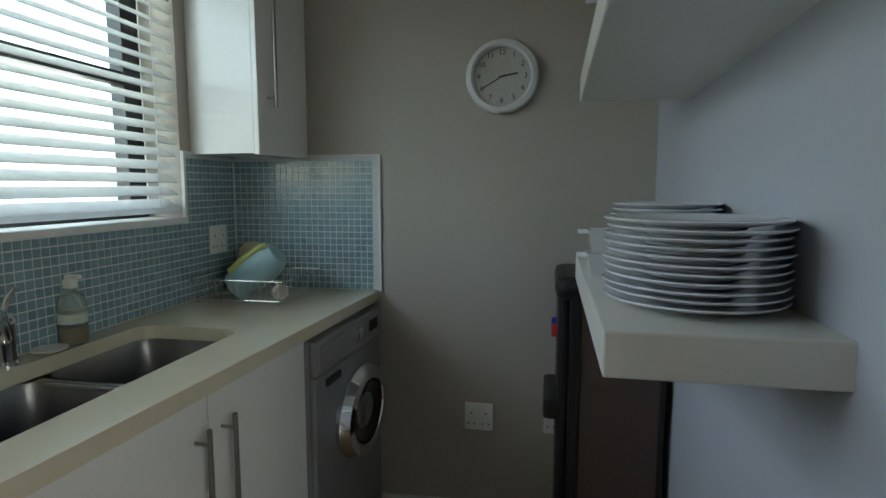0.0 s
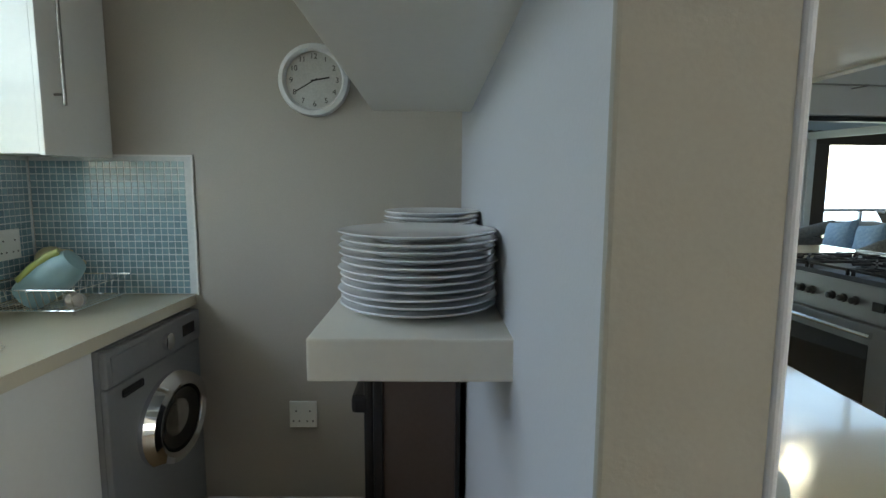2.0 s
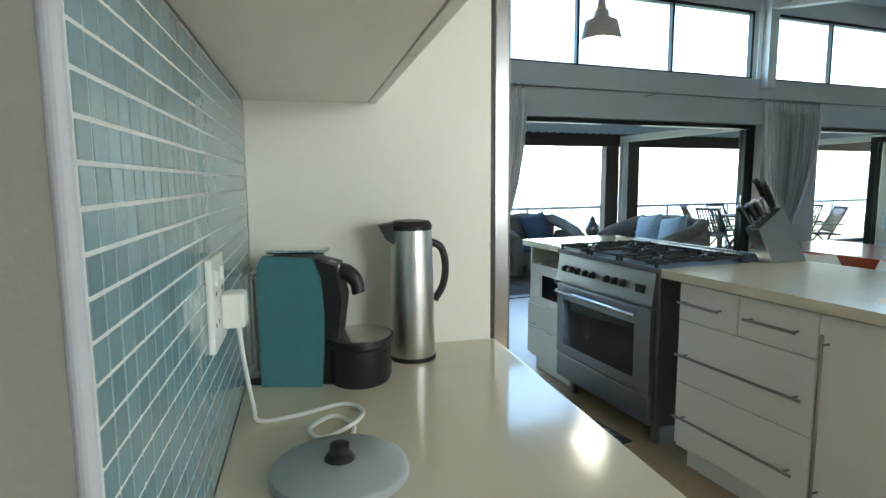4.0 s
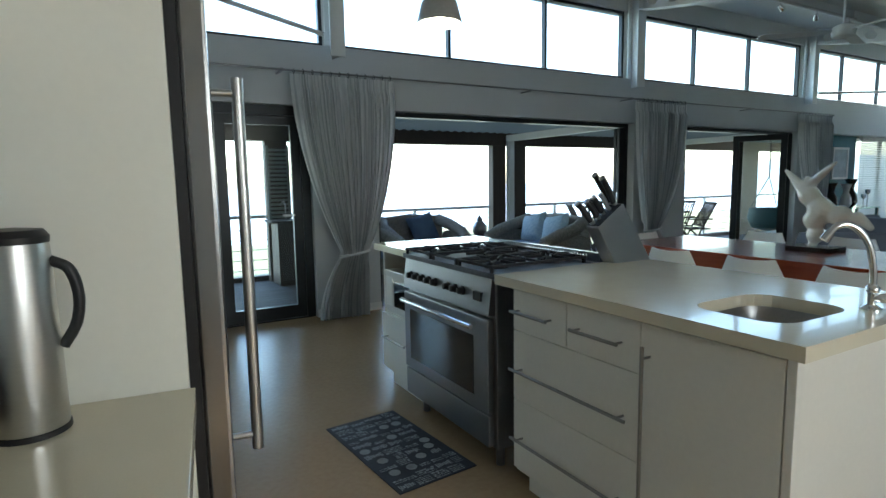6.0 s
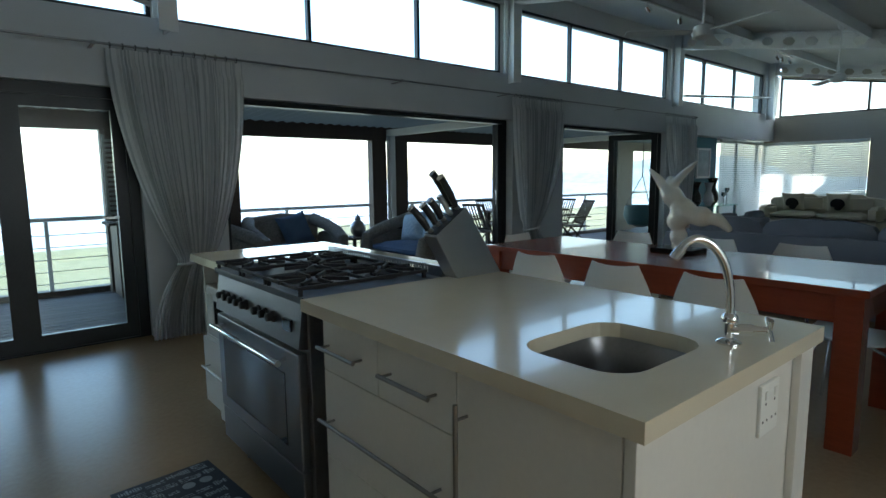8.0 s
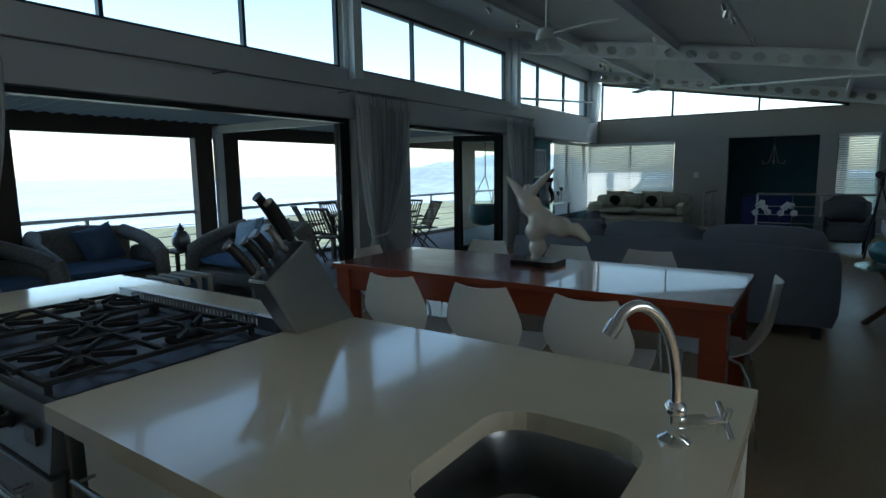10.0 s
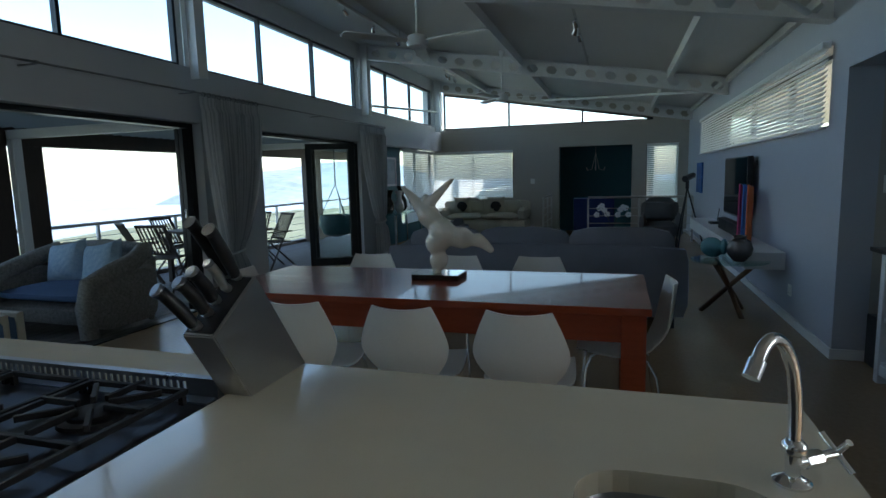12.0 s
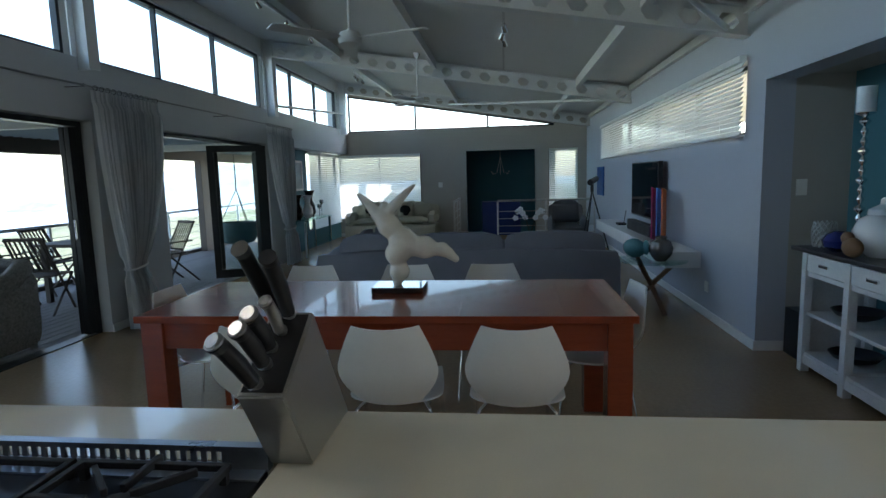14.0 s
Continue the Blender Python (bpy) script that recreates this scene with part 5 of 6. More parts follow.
# ---- curtains ----
def curtain(xa, xb, tie, bottom, z1=2.235, tie_z=0.62, label="silver grey curtain with darker fold lines tied back at the door"):
    t = thing("curtain", label, "curtain", group="curtains")
    y = 5.69
    rows, nz, nu = [], 46, 260
    bm = bmesh.new()
    for k in range(nz + 1):
        f = k / nz
        z = z1 - (z1 - 0.015) * f
        if z > tie_z:
            g = (z1 - z) / (z1 - tie_z)
            e = g ** 1.9
            a = xa + (tie[0] - xa) * e
            b = xb + (tie[1] - xb) * (g ** 2.4)
        else:
            g = (tie_z - z) / tie_z
            e = 1 - (1 - g) ** 2
            a = tie[0] + (bottom[0] - tie[0]) * e
            b = tie[1] + (bottom[1] - tie[1]) * e
        w = b - a
        amp = min(0.06, 0.035 + 0.03 * f) * (0.55 if abs(z - tie_z) < 0.08 else 1.0)
        row = []
        for j in range(nu + 1):
            s = j / nu
            ph = s * 2 * math.pi * 19 + 1.5 * math.sin(s * 11 + xa) + 0.9 * math.sin(s * 27 + f * 2.4 + xa)
            if f < 0.06:
                amp2 = 0.012
            else:
                amp2 = amp * (0.62 + 0.42 * math.sin(s * 23 + 1 + xa) * math.sin(s * 7 + 2 * f))
            x = a + w * s + 0.012 * math.sin(ph * 2 + 1) * (w / (xb - xa))
            row.append(bm.verts.new((x, y + amp2 * math.sin(ph) - (0.02 if f > 0.06 else 0), z)))
        rows.append(row)
    for a, b in zip(rows, rows[1:]):
        for j in range(nu):
            bm.faces.new((a[j], a[j + 1], b[j + 1], b[j]))
    # darker columns put the shade of the pleats into the cloth colour
    for i, f in enumerate(bm.faces):
        f.material_index = (0, 1, 0, 0, 1, 0, 1, 0)[(i % nu) // 2 % 8]
    cl = part("cloth", bm, M_CURTAIN, t, smooth=True)
    cl.data.materials.append(M_CURTAIN2)
    c = (tie[0] + tie[1]) / 2
    r = (tie[1] - tie[0]) / 2 + 0.012
    part("tie_band", tube(bmesh.new(), [(c + r * math.cos(a), y - 0.02 + 0.075 * math.sin(a), tie_z + 0.02 * math.cos(a)) for a in [2 * math.pi * k / 20 for k in range(20)]], 0.012, 8, closed=True), M_CURTAIN, t, smooth=True)
    for j in range(12):
        x = xa + (xb - xa) * (j + 0.5) / 12
        part("ring", tube(bmesh.new(), [(x, y + 0.022 * math.cos(a), 2.255 + 0.022 * math.sin(a)) for a in [2 * math.pi * k / 12 for k in range(12)]], 0.003, 6, closed=True), M_DARKALU, t, smooth=True)
    return t


curtain(2.96, 3.96, (3.37, 3.63), (3.14, 3.63))
curtain(7.29, 8.24, (7.50, 7.74), (7.52, 7.92))
curtain(10.90, 11.95, (11.45, 11.75), (11.45, 11.90))
t = thing("curtain_rail", "thin dark curtain rail along the sea wall", "curtain rail")
part("rail", R((1.2, 5.69, 2.262), (12.0, 5.69, 2.262), 0.009), M_STEELD, t, smooth=True)
for x in (1.6, 2.9, 5.62, 7.2, 9.7, 11.98):
    part("bracket", boxes((x - 0.012, x + 0.012, 5.68, 5.869, 2.25, 2.258), (x - 0.012, x + 0.012, 5.68, 5.70, 2.258, 2.275), bevel=0.002), M_STEELD, t)

# ---- blinds of the living room ----
blind("venetian_blind", 6.40, 0.62, 15, "long white venetian blind over the high window", pose(7.30, 0.265, 2.262), tilt=-52, cords=7)
blind("venetian_blind", 2.0, 1.52, 34, "closed white venetian blind in the end wall window", pose(XB - 0.035, 6.09, 1.955, 0, 0, -90), tilt=47, slat_w=0.05)
blind("venetian_blind", 2.1, 1.6, 36, "closed white venetian blind in the lounge window", pose(15.88, 6.065, 1.975, 0, 0, 180), tilt=-47, slat_w=0.05)
blind("venetian_blind", 0.66, 1.55, 34, "white venetian blind in the narrow window", pose(XB - 0.03, 1.075, 1.975, 0, 0, -90), tilt=44, cords=2)

# ---- lamps and fans ----
t = thing("pendant_lamp", "grey metal pendant lamp, lit, above the range", "pendant lamp", pose(3.115, 3.308, 0))
part("shade", lathe(bmesh.new(), [(0.118, 2.085), (0.112, 2.11), (0.092, 2.19), (0.045, 2.215), (0.04, 2.25), (0.038, 2.25), (0.042, 2.212), (0.088, 2.188), (0.108, 2.11), (0.115, 2.085)], 32, caps=False), mat("grey_enamel", (0.38, 0.38, 0.36), 0.35, 0.3), t, smooth=True)
part("bulb", ball(bmesh.new(), (0, 0, 2.13), 0.035), glow("warm_bulb", (1.0, 0.93, 0.78), 25), t, "lit bulb", smooth=True)
part("cap", R((0, 0, 2.25), (0, 0, 2.31), 0.03, 0.02), M_STEEL, t, smooth=True)
part("cord", R((0, 0, 2.31), (0, 0, ceil_z(3.308)), 0.004, seg=8), M_BLACK, t)


def fan(x, y, z, turn):
    t = thing("ceiling_fan", "white three bladed ceiling fan hanging from the roof", "ceiling fan", pose(x, y, z, 0, 0, turn), "ceiling fans")
    part("hub", lathe(bmesh.new(), [(0.05, -0.06), (0.085, -0.045), (0.095, 0.0), (0.08, 0.04), (0.03, 0.06)], 28), M_STEELP, t, smooth=True)
    part("rod", R((0, 0, 0.05), (0, 0, ceil_z(y) - z), 0.011), M_STEELP, t, smooth=True)
    part("canopy", R((0, 0, ceil_z(y) - z - 0.07), (0, 0, ceil_z(y) - z + 0.005), 0.03, 0.055, seg=20), M_STEELP, t, smooth=True)
    for k in range(3):
        bm = bmesh.new()
        prism(bm, [(0.09, -0.02), (0.18, -0.055), (0.62, -0.065), (0.66, -0.045), (0.66, 0.045), (0.62, 0.06), (0.18, 0.045), (0.09, 0.02)], -0.004, 0.004)
        part("blade", bm, M_STEELP, t, m=Matrix.Rotation(radians(120 * k), 4, "Z") @ Matrix.Rotation(radians(9), 4, "X"))


fan(7.14, 3.32, 2.51, 15)
fan(11.0, 3.36, 2.52, 40)


def track(x0, x1, y, spots):
    t = thing("track_light", "chrome ceiling track with small spotlights", "track light", group="track lights")
    z = ceil_z(y) - 0.12
    part("track_bar", B(x0, x1, y - 0.012, y + 0.012, z, z + 0.02, bevel=0.002), M_STEEL, t)
    for x in (x0 + 0.05, x1 - 0.05):
        part("hanger", R((x, y, z + 0.02), (x, y, ceil_z(y)), 0.005, seg=8), M_STEEL, t)
    for i, x in enumerate(spots):
        bm = R((x, y, z), (x, y, z - 0.05), 0.006, seg=8)
        rod(bm, (x - 0.02, y, z - 0.05), (x + 0.03, y - 0.02 * (-1) ** i, z - 0.10), 0.022, 0.032, seg=14)
        part("spotlight", bm, M_CHROME, t, smooth=True)


track(8.26, 10.13, 4.61, (8.41, 9.20, 9.98))
track(7.7, 10.8, 2.1, (8.2, 8.5, 8.8))
track(12.8, 13.6, 4.8, (12.9, 13.15, 13.45))

# ---- statue on the table ----
bm = bmesh.new()


def limb(bm, pts, n=6):
    for (p, r), (q, s) in zip(pts, pts[1:]):
        for k in range(n + 1):
            f = k / n
            ball(bm, Vector(p).lerp(Vector(q), f), r + (s - r) * f, seg=14)


sx = 5.65
limb(bm, [((sx - 0.03, 2.715, 0.812), 0.018), ((sx, 2.715, 0.812), 0.026), ((sx, 2.71, 0.84), 0.034), ((sx, 2.70, 0.88), 0.058), ((sx, 2.705, 0.925), 0.038), ((sx, 2.712, 0.98), 0.07), ((sx, 2.665, 1.035), 0.08)], 4)
limb(bm, [((sx, 2.665, 1.035), 0.08), ((sx, 2.61, 1.02), 0.058), ((sx, 2.555, 1.013), 0.066), ((sx, 2.50, 1.0), 0.036), ((sx, 2.46, 1.0), 0.042), ((sx, 2.425, 0.98), 0.032), ((sx, 2.385, 0.945), 0.022)], 5)
limb(bm, [((sx, 2.68, 1.05), 0.08), ((sx, 2.71, 1.09), 0.056), ((sx, 2.755, 1.14), 0.068), ((sx, 2.79, 1.185), 0.048)], 4)
limb(bm, [((sx, 2.80, 1.185), 0.042), ((sx, 2.855, 1.25), 0.028), ((sx, 2.915, 1.31), 0.013)], 6)
limb(bm, [((sx, 2.775, 1.18), 0.042), ((sx, 2.73, 1.235), 0.030), ((sx, 2.665, 1.30), 0.022), ((sx, 2.605, 1.355), 0.011)], 6)
limb(bm, [((sx, 2.775, 1.20), 0.03), ((sx, 2.772, 1.245), 0.026)], 2)
st = solid("statue", bm, M_STATUE, "glossy cream resin figure dancing on one leg", "statue", smooth=True)
rm = st.modifiers.new("union", "REMESH")
rm.mode, rm.voxel_size, rm.use_smooth_shade = "VOXEL", 0.007, True
sm = st.modifiers.new("soften", "SMOOTH")
sm.factor, sm.iterations = 0.5, 3
solid("plinth", B(5.555, 5.76, 2.56, 2.845, 0.770, 0.803, bevel=0.003), mat("black_gloss_base", (0.012, 0.012, 0.013), 0.08, coat=0.5), "black gloss plinth under the statue", "plinth")

# ---- sofas and lounge ----
def puff(x0, x1, y0, y1, z0, z1, r=0.05):
    bm = B(x0, x1, y0, y1, z0, z1)
    bmesh.ops.subdivide_edges(bm, edges=list(bm.edges), cuts=4, use_grid_fill=True)
    c = Vector(((x0 + x1) / 2, (y0 + y1) / 2, (z0 + z1) / 2))
    h = Vector(((x1 - x0) / 2, (y1 - y0) / 2, (z1 - z0) / 2))
    for v in bm.verts:
        d = v.co - c
        q = Vector((d.x / h.x, d.y / h.y, d.z / h.z))
        for i in range(3):
            o = [abs(q[j]) for j in range(3) if j != i]
            lim = h[i] - r * max(o) ** 4 * 0.9
            d[i] = max(-lim, min(lim, d[i])) + (0.012 * (1 - max(o) ** 2) * (1 if q[i] > 0 else -1) if abs(q[i]) > 0.99 else 0)
        v.co = c + d + Vector((noise.noise(v.co * 4), noise.noise(v.co * 4 + Vector((7, 0, 0))), noise.noise(v.co * 4 + Vector((0, 9, 0))))) * 0.006
    return bm


def pillow(w, h, d, n=12):
    """A square stuffed cushion in the local yz plane with pulled-out corners."""
    bm = bmesh.new()
    for side in (-1, 1):
        rows = []
        for j in range(n + 1):
            row = []
            for i in range(n + 1):
                a, b = -1 + 2 * i / n, -1 + 2 * j / n
                pull_a, pull_b = 1 - 0.10 * (1 - b * b), 1 - 0.10 * (1 - a * a)
                fat = ((1 - a ** 4) * (1 - b ** 4)) ** 0.55
                crease = 0.004 * math.sin(7 * a + 3 * b) * fat
                row.append(bm.verts.new((side * (d / 2 * fat + crease), a * w / 2 * (pull_a if abs(a) > 0.01 else 1), b * h / 2 * pull_b)))
            rows.append(row)
        for p, q in zip(rows, rows[1:]):
            for i in range(n):
                bm.faces.new((p[i], p[i + 1], q[i + 1], q[i]))
    bmesh.ops.remove_doubles(bm, verts=bm.verts, dist=0.0008)
    return bm


t = thing("corner_sofa", "large blue grey fabric corner sofa with loose cushions", "sofa")
part("back_frame", puff(7.60, 7.80, 1.10, 3.88, 0.08, 0.72, 0.03), M_SOFA, t, smooth=True)
part("base", puff(7.80, 8.55, 1.12, 3.86, 0.08, 0.40, 0.03), M_SOFA, t, smooth=True)
part("armrest", puff(7.80, 8.60, 1.10, 1.32, 0.08, 0.60, 0.04), M_SOFA, t, smooth=True)
part("chaise_back", puff(7.80, 9.60, 3.68, 3.88, 0.08, 0.70, 0.03), M_SOFA, t, smooth=True)
part("chaise_base", puff(8.55, 9.60, 2.90, 3.68, 0.08, 0.40, 0.03), M_SOFA, t, smooth=True)
for a, b in ((1.20, 2.115), (2.125, 2.995), (3.005, 3.70)):
    part("back_cushion", puff(7.80, 8.02, a, b, 0.42, 0.855, 0.035), M_SOFA, t, smooth=True)
    part("seat_cushion", puff(7.98, 8.55, a, b, 0.40, 0.53, 0.05), M_SOFA, t, smooth=True)
part("back_cushion", puff(8.1, 8.75, 3.48, 3.68, 0.42, 0.85, 0.09), M_SOFA, t, smooth=True)
part("back_cushion", puff(8.8, 9.5, 3.48, 3.68, 0.42, 0.84, 0.09), M_SOFA, t, smooth=True)
for y in (1.2, 3.75):
    part("foot", B(7.64, 7.70, y, y + 0.06, 0, 0.085), M_BLACK, t)
    part("foot", B(8.45, 8.51, y, y + 0.06, 0, 0.085), M_BLACK, t)
t = thing("cream_sofa", "cream fabric sofa under the end window blind", "sofa")
part("base", puff(14.85, 15.68, 3.62, 5.72, 0.06, 0.36, 0.03), M_CREAMF, t, smooth=True)
part("backrest", puff(15.52, 15.75, 3.64, 5.70, 0.36, 0.80, 0.05), M_CREAMF, t, smooth=True)
for a, b in ((3.62, 3.82), (5.52, 5.72)):
    part("armrest", puff(14.87, 15.55, a, b, 0.36, 0.62, 0.05), M_CREAMF, t, smooth=True)
for a, b in ((3.84, 4.66), (4.68, 5.50)):
    part("seat_cushion", puff(14.86, 15.50, a, b, 0.36, 0.50, 0.05), M_CREAMF, t, smooth=True)
    part("back_cushion", puff(15.34, 15.53, a, b, 0.48, 0.84, 0.07), M_CREAMF, t, smooth=True)
for y in (4.35, 5.15):
    t = thing("throw_cushion", "pale cushion with a large black round patch", "cushion", pose(15.22, y, 0.68, 0, -18, 0), "cushions on the cream sofa")
    part("cover", pillow(0.42, 0.42, 0.15), M_CREAMF, t, smooth=True)
    part("patch", ball(bmesh.new(), (-0.066, 0, 0), 0.13, 0.12, 1, 1), M_BLACK, t, "black round patch", smooth=True)
M_CHARF = mat("charcoal_fabric", (0.12, 0.118, 0.12), 0.9, var=0.08, fine=250, bump=0.2)
t = thing("armchair", "charcoal wing armchair facing the lounge", "armchair", pose(13.5, 0.92, 0, 0, 0, 180))
part("seat", puff(-0.35, 0.35, -0.32, 0.32, 0.15, 0.44, 0.06), M_CHARF, t, smooth=True)
part("backrest", puff(-0.40, -0.24, -0.32, 0.32, 0.40, 0.86, 0.07), M_CHARF, t, smooth=True)
for a in (-0.36, 0.26):
    part("armrest", puff(-0.3, 0.33, a, a + 0.1, 0.15, 0.60, 0.05), M_CHARF, t, smooth=True)
for x in (-0.28, 0.28):
    for y in (-0.26, 0.26):
        part("leg", R((x, y, 0), (x, y, 0.16), 0.018, 0.024), M_BROWN, t)
M_ROYAL = mat("royal_blue_plastic", (0.012, 0.03, 0.14), 0.35, var=0.05)
# plain box added in place of a blue chair behind the rails
t = thing("blue_cabinet", "royal blue box standing in for a chair in the stair opening", "chest")
part("body", B(15.35, 15.75, 1.75, 2.62, 0.04, 0.80, bevel=0.01), M_ROYAL, t)
for y in (1.9, 2.47):
    part("foot", B(15.45, 15.65, y - 0.03, y + 0.03, 0, 0.045), M_BLACK, t)
# stair balustrade
for y0, y1, x0, x1 in ((0.30, 2.25, 14.2, 14.2), (3.15, 3.15, 14.2, 15.7)):
    t = thing("balustrade", "brushed steel balustrade with horizontal rails at the stair", "railing", group="stair balustrades")
    n = 3
    for k in range(n):
        f = k / (n - 1)
        x, y = x0 + (x1 - x0) * f, y0 + (y1 - y0) * f
        part("post", R((x, y, 0), (x, y, 0.85), 0.018), M_STEEL, t, smooth=True)
    part("handrail", R((x0, y0, 0.87), (x1, y1, 0.87), 0.022), M_STEEL, t, smooth=True)
    for z in (0.2, 0.35, 0.5, 0.65):
        part("rail", R((x0, y0, z), (x1, y1, z), 0.007, seg=8), M_STEEL, t, smooth=True)
# chandelier in the opening
t = thing("chandelier", "pale wire chandelier hanging in the stairwell", "chandelier", pose(16.7, 2.2, 0))
part("cord", R((0, 0, 1.85), (0, 0, 2.2), 0.004, seg=6), M_STEELP, t)
for k in range(6):
    a = radians(60 * k)
    part("arm", tube(bmesh.new(), [(0, 0, 1.85), (0.10 * math.cos(a), 0.10 * math.sin(a), 1.45), (0.22 * math.cos(a), 0.22 * math.sin(a), 1.42), (0.25 * math.cos(a), 0.25 * math.sin(a), 1.50)], 0.006, 6), M_STEELP, t)
# tv, console, boards
t = thing("television", "black flat television on the long wall", "television")
part("case", B(9.42, 10.78, 0.27, 0.325, 0.80, 1.51, bevel=0.006), M_BLACK, t)
part("screen", B(9.44, 10.76, 0.325, 0.328, 0.825, 1.495), M_DARKGLASS, t)
part("bracket", B(9.9, 10.3, 0.21, 0.27, 1.0, 1.3), M_BLACK, t)
t = thing("floating_console", "white floating media shelf on the long wall", "console")
part("shelf", B(8.25, 12.4, 0.212, 0.55, 0.44, 0.60, bevel=0.004), M_TRIM, t)
solid("soundbar", B(9.5, 10.7, 0.30, 0.40, 0.60, 0.74, bevel=0.01), M_BLACK, "black loudspeaker bar under the television", "loudspeaker")
for x, c, nm, ln in ((9.30, (0.45, 0.01, 0.12), "magenta", "tall magenta board leaning at the wall"), (9.10, (0.05, 0.18, 0.62), "blue", "tall blue board leaning at the wall"), (8.88, (0.62, 0.13, 0.02), "orange", "tall orange board leaning at the wall")):
    bm = B(-0.008, 0.008, -0.075, 0.075, 0, 0.60, bevel=0.003)
    solid("art_board", bm, mat(nm + "_lacquer", c, 0.4, var=0.06), ln, "art board", pose(x, 0.40, 0.604, 10, 3, 60), "leaning boards")
solid("canvas_painting", B(13.62, 14.3, 0.212, 0.24, 0.95, 1.50, bevel=0.003), mat("blue_canvas", (0.03, 0.12, 0.38), 0.7, var=0.4, scale=6), "blue abstract canvas on the long wall", "painting")
t = thing("telescope", "black telescope on a wooden tripod beside the wall", "telescope", pose(12.9, 0.55, 0))
part("tube", R((-0.10, 0.05, 1.22), (0.16, -0.10, 1.28), 0.055, 0.05, seg=20), M_BLACK, t, smooth=True)
part("mount", R((0, 0, 1.05), (0, 0, 1.2), 0.03), M_BLACK, t, smooth=True)
for k in range(3):
    a = radians(30 + 120 * k)
    part("leg", R((0, 0, 1.07), (0.30 * math.cos(a), 0.30 * math.sin(a), 0), 0.012), M_BLACK, t)
t = thing("router", "small black device with an aerial on the console", "router")
part("box", B(11.2, 11.4, 0.3, 0.42, 0.60, 0.63, bevel=0.004), M_BLACK, t)
part("aerial", R((11.3, 0.32, 0.62), (11.25, 0.30, 0.82), 0.005, seg=8), M_BLACK, t)
# round glass side table
M_TGLASS = glass("table_glass", (0.80, 0.92, 0.90))
M_OAK = mat("mid_brown_wood", (0.20, 0.11, 0.055), 0.5, var=0.15, scale=6, stretch=(1, 1, 8))
t = thing("side_table", "round glass side table on crossed wooden legs", "side table", pose(8.33, 0.66, 0))
part("glass_top", lathe(bmesh.new(), [(0.335, 0.505), (0.34, 0.51), (0.34, 0.516), (0.335, 0.52)], 48), M_TGLASS, t, "clear round glass top")
for k in range(3):
    a = radians(20 + 120 * k)
    c, s = math.cos(a), math.sin(a)
    part("leg", tube(bmesh.new(), [(-0.24 * c, -0.24 * s, 0), (0.0, 0.0, 0.26), (0.24 * c, 0.24 * s, 0.505)], 0.024, 8), M_OAK, t, smooth=True)
solid("fish_ornament", ball(ball(bmesh.new(), (0, 0, 0.10), 0.14, 1.0, 0.5, 0.7), (-0.15, 0, 0.12), 0.07, 0.6, 0.3, 1.1), mat("teal_glaze", (0.10, 0.26, 0.28), 0.2, var=0.1), "teal glazed fish ornament on the glass table", "ornament", pose(8.45, 0.80, 0.52, 0, 0, 35), smooth=True)
solid("vase", lathe(bmesh.new(), [(0.05, 0), (0.10, 0.06), (0.115, 0.12), (0.09, 0.19), (0.05, 0.215), (0.06, 0.24), (0.05, 0.24), (0.03, 0.20)], 28), mat("pewter_glaze", (0.16, 0.15, 0.145), 0.25, 0.5, var=0.1), "round pewter grey vase on the glass table", "vase", pose(8.22, 0.60, 0.52), smooth=True)
# sideboard and its things
M_WPAINT = mat("white_worn_paint", (0.70, 0.71, 0.72), 0.5, var=0.06, scale=8)
M_DARKTOP = mat("dark_stained_top", (0.025, 0.022, 0.026), 0.35, var=0.15, stretch=(1, 8, 8))
t = thing("sideboard", "white painted open sideboard with a dark top", "sideboard")
part("top", B(5.05, 6.70, -0.38, 0.14, 0.83, 0.857, bevel=0.004), M_DARKTOP, t, "dark stained top")
xs = (6.56, 6.08, 5.60, 5.12)
for x in xs:
    for y in (0.05, -0.35):
        part("leg", B(x, x + 0.055, y, y + 0.055, 0, 0.83, bevel=0.004), M_WPAINT, t)
for a, b in zip(xs[1:], xs):
    d = part("drawer", B(a + 0.06, b - 0.005, 0.085, 0.10, 0.70, 0.815, bevel=0.004), M_WPAINT, t)
    part("handle", boxes(((a + b) / 2 - 0.02, (a + b) / 2 + 0.075, 0.10, 0.118, 0.75, 0.772), bevel=0.006), M_CHROME, d, "metal cup handle")
    for z in (0.40, 0.12):
        part("shelf", B(a + 0.055, b, -0.34, 0.09, z, z + 0.022, bevel=0.002), M_WPAINT, t)
    part("bottom_rail", B(a + 0.055, b, 0.075, 0.095, 0.06, 0.12), M_WPAINT, t)
    part("drawer_rail", B(a + 0.055, b, 0.07, 0.09, 0.665, 0.695), M_WPAINT, t)
part("side_panel", B(6.60, 6.612, -0.30, 0.05, 0.12, 0.82), M_WPAINT, t)
for z in (0.422, 0.142):
    solid("bowl", lathe(bmesh.new(), [(0.05, 0), (0.12, 0.03), (0.15, 0.065), (0.14, 0.065), (0.10, 0.03), (0.02, 0.012)], 28), mat("dark_bowl", (0.04, 0.04, 0.045), 0.4), "dark bowl on the sideboard shelf", "bowl", pose(6.32, -0.10, z), smooth=True)
t = thing("candle_stand", "tall chrome bead candle stand with a white candle", "candle stand", pose(6.52, -0.18, 0.857))
prof = [(0.07, 0), (0.07, 0.01), (0.015, 0.03)]
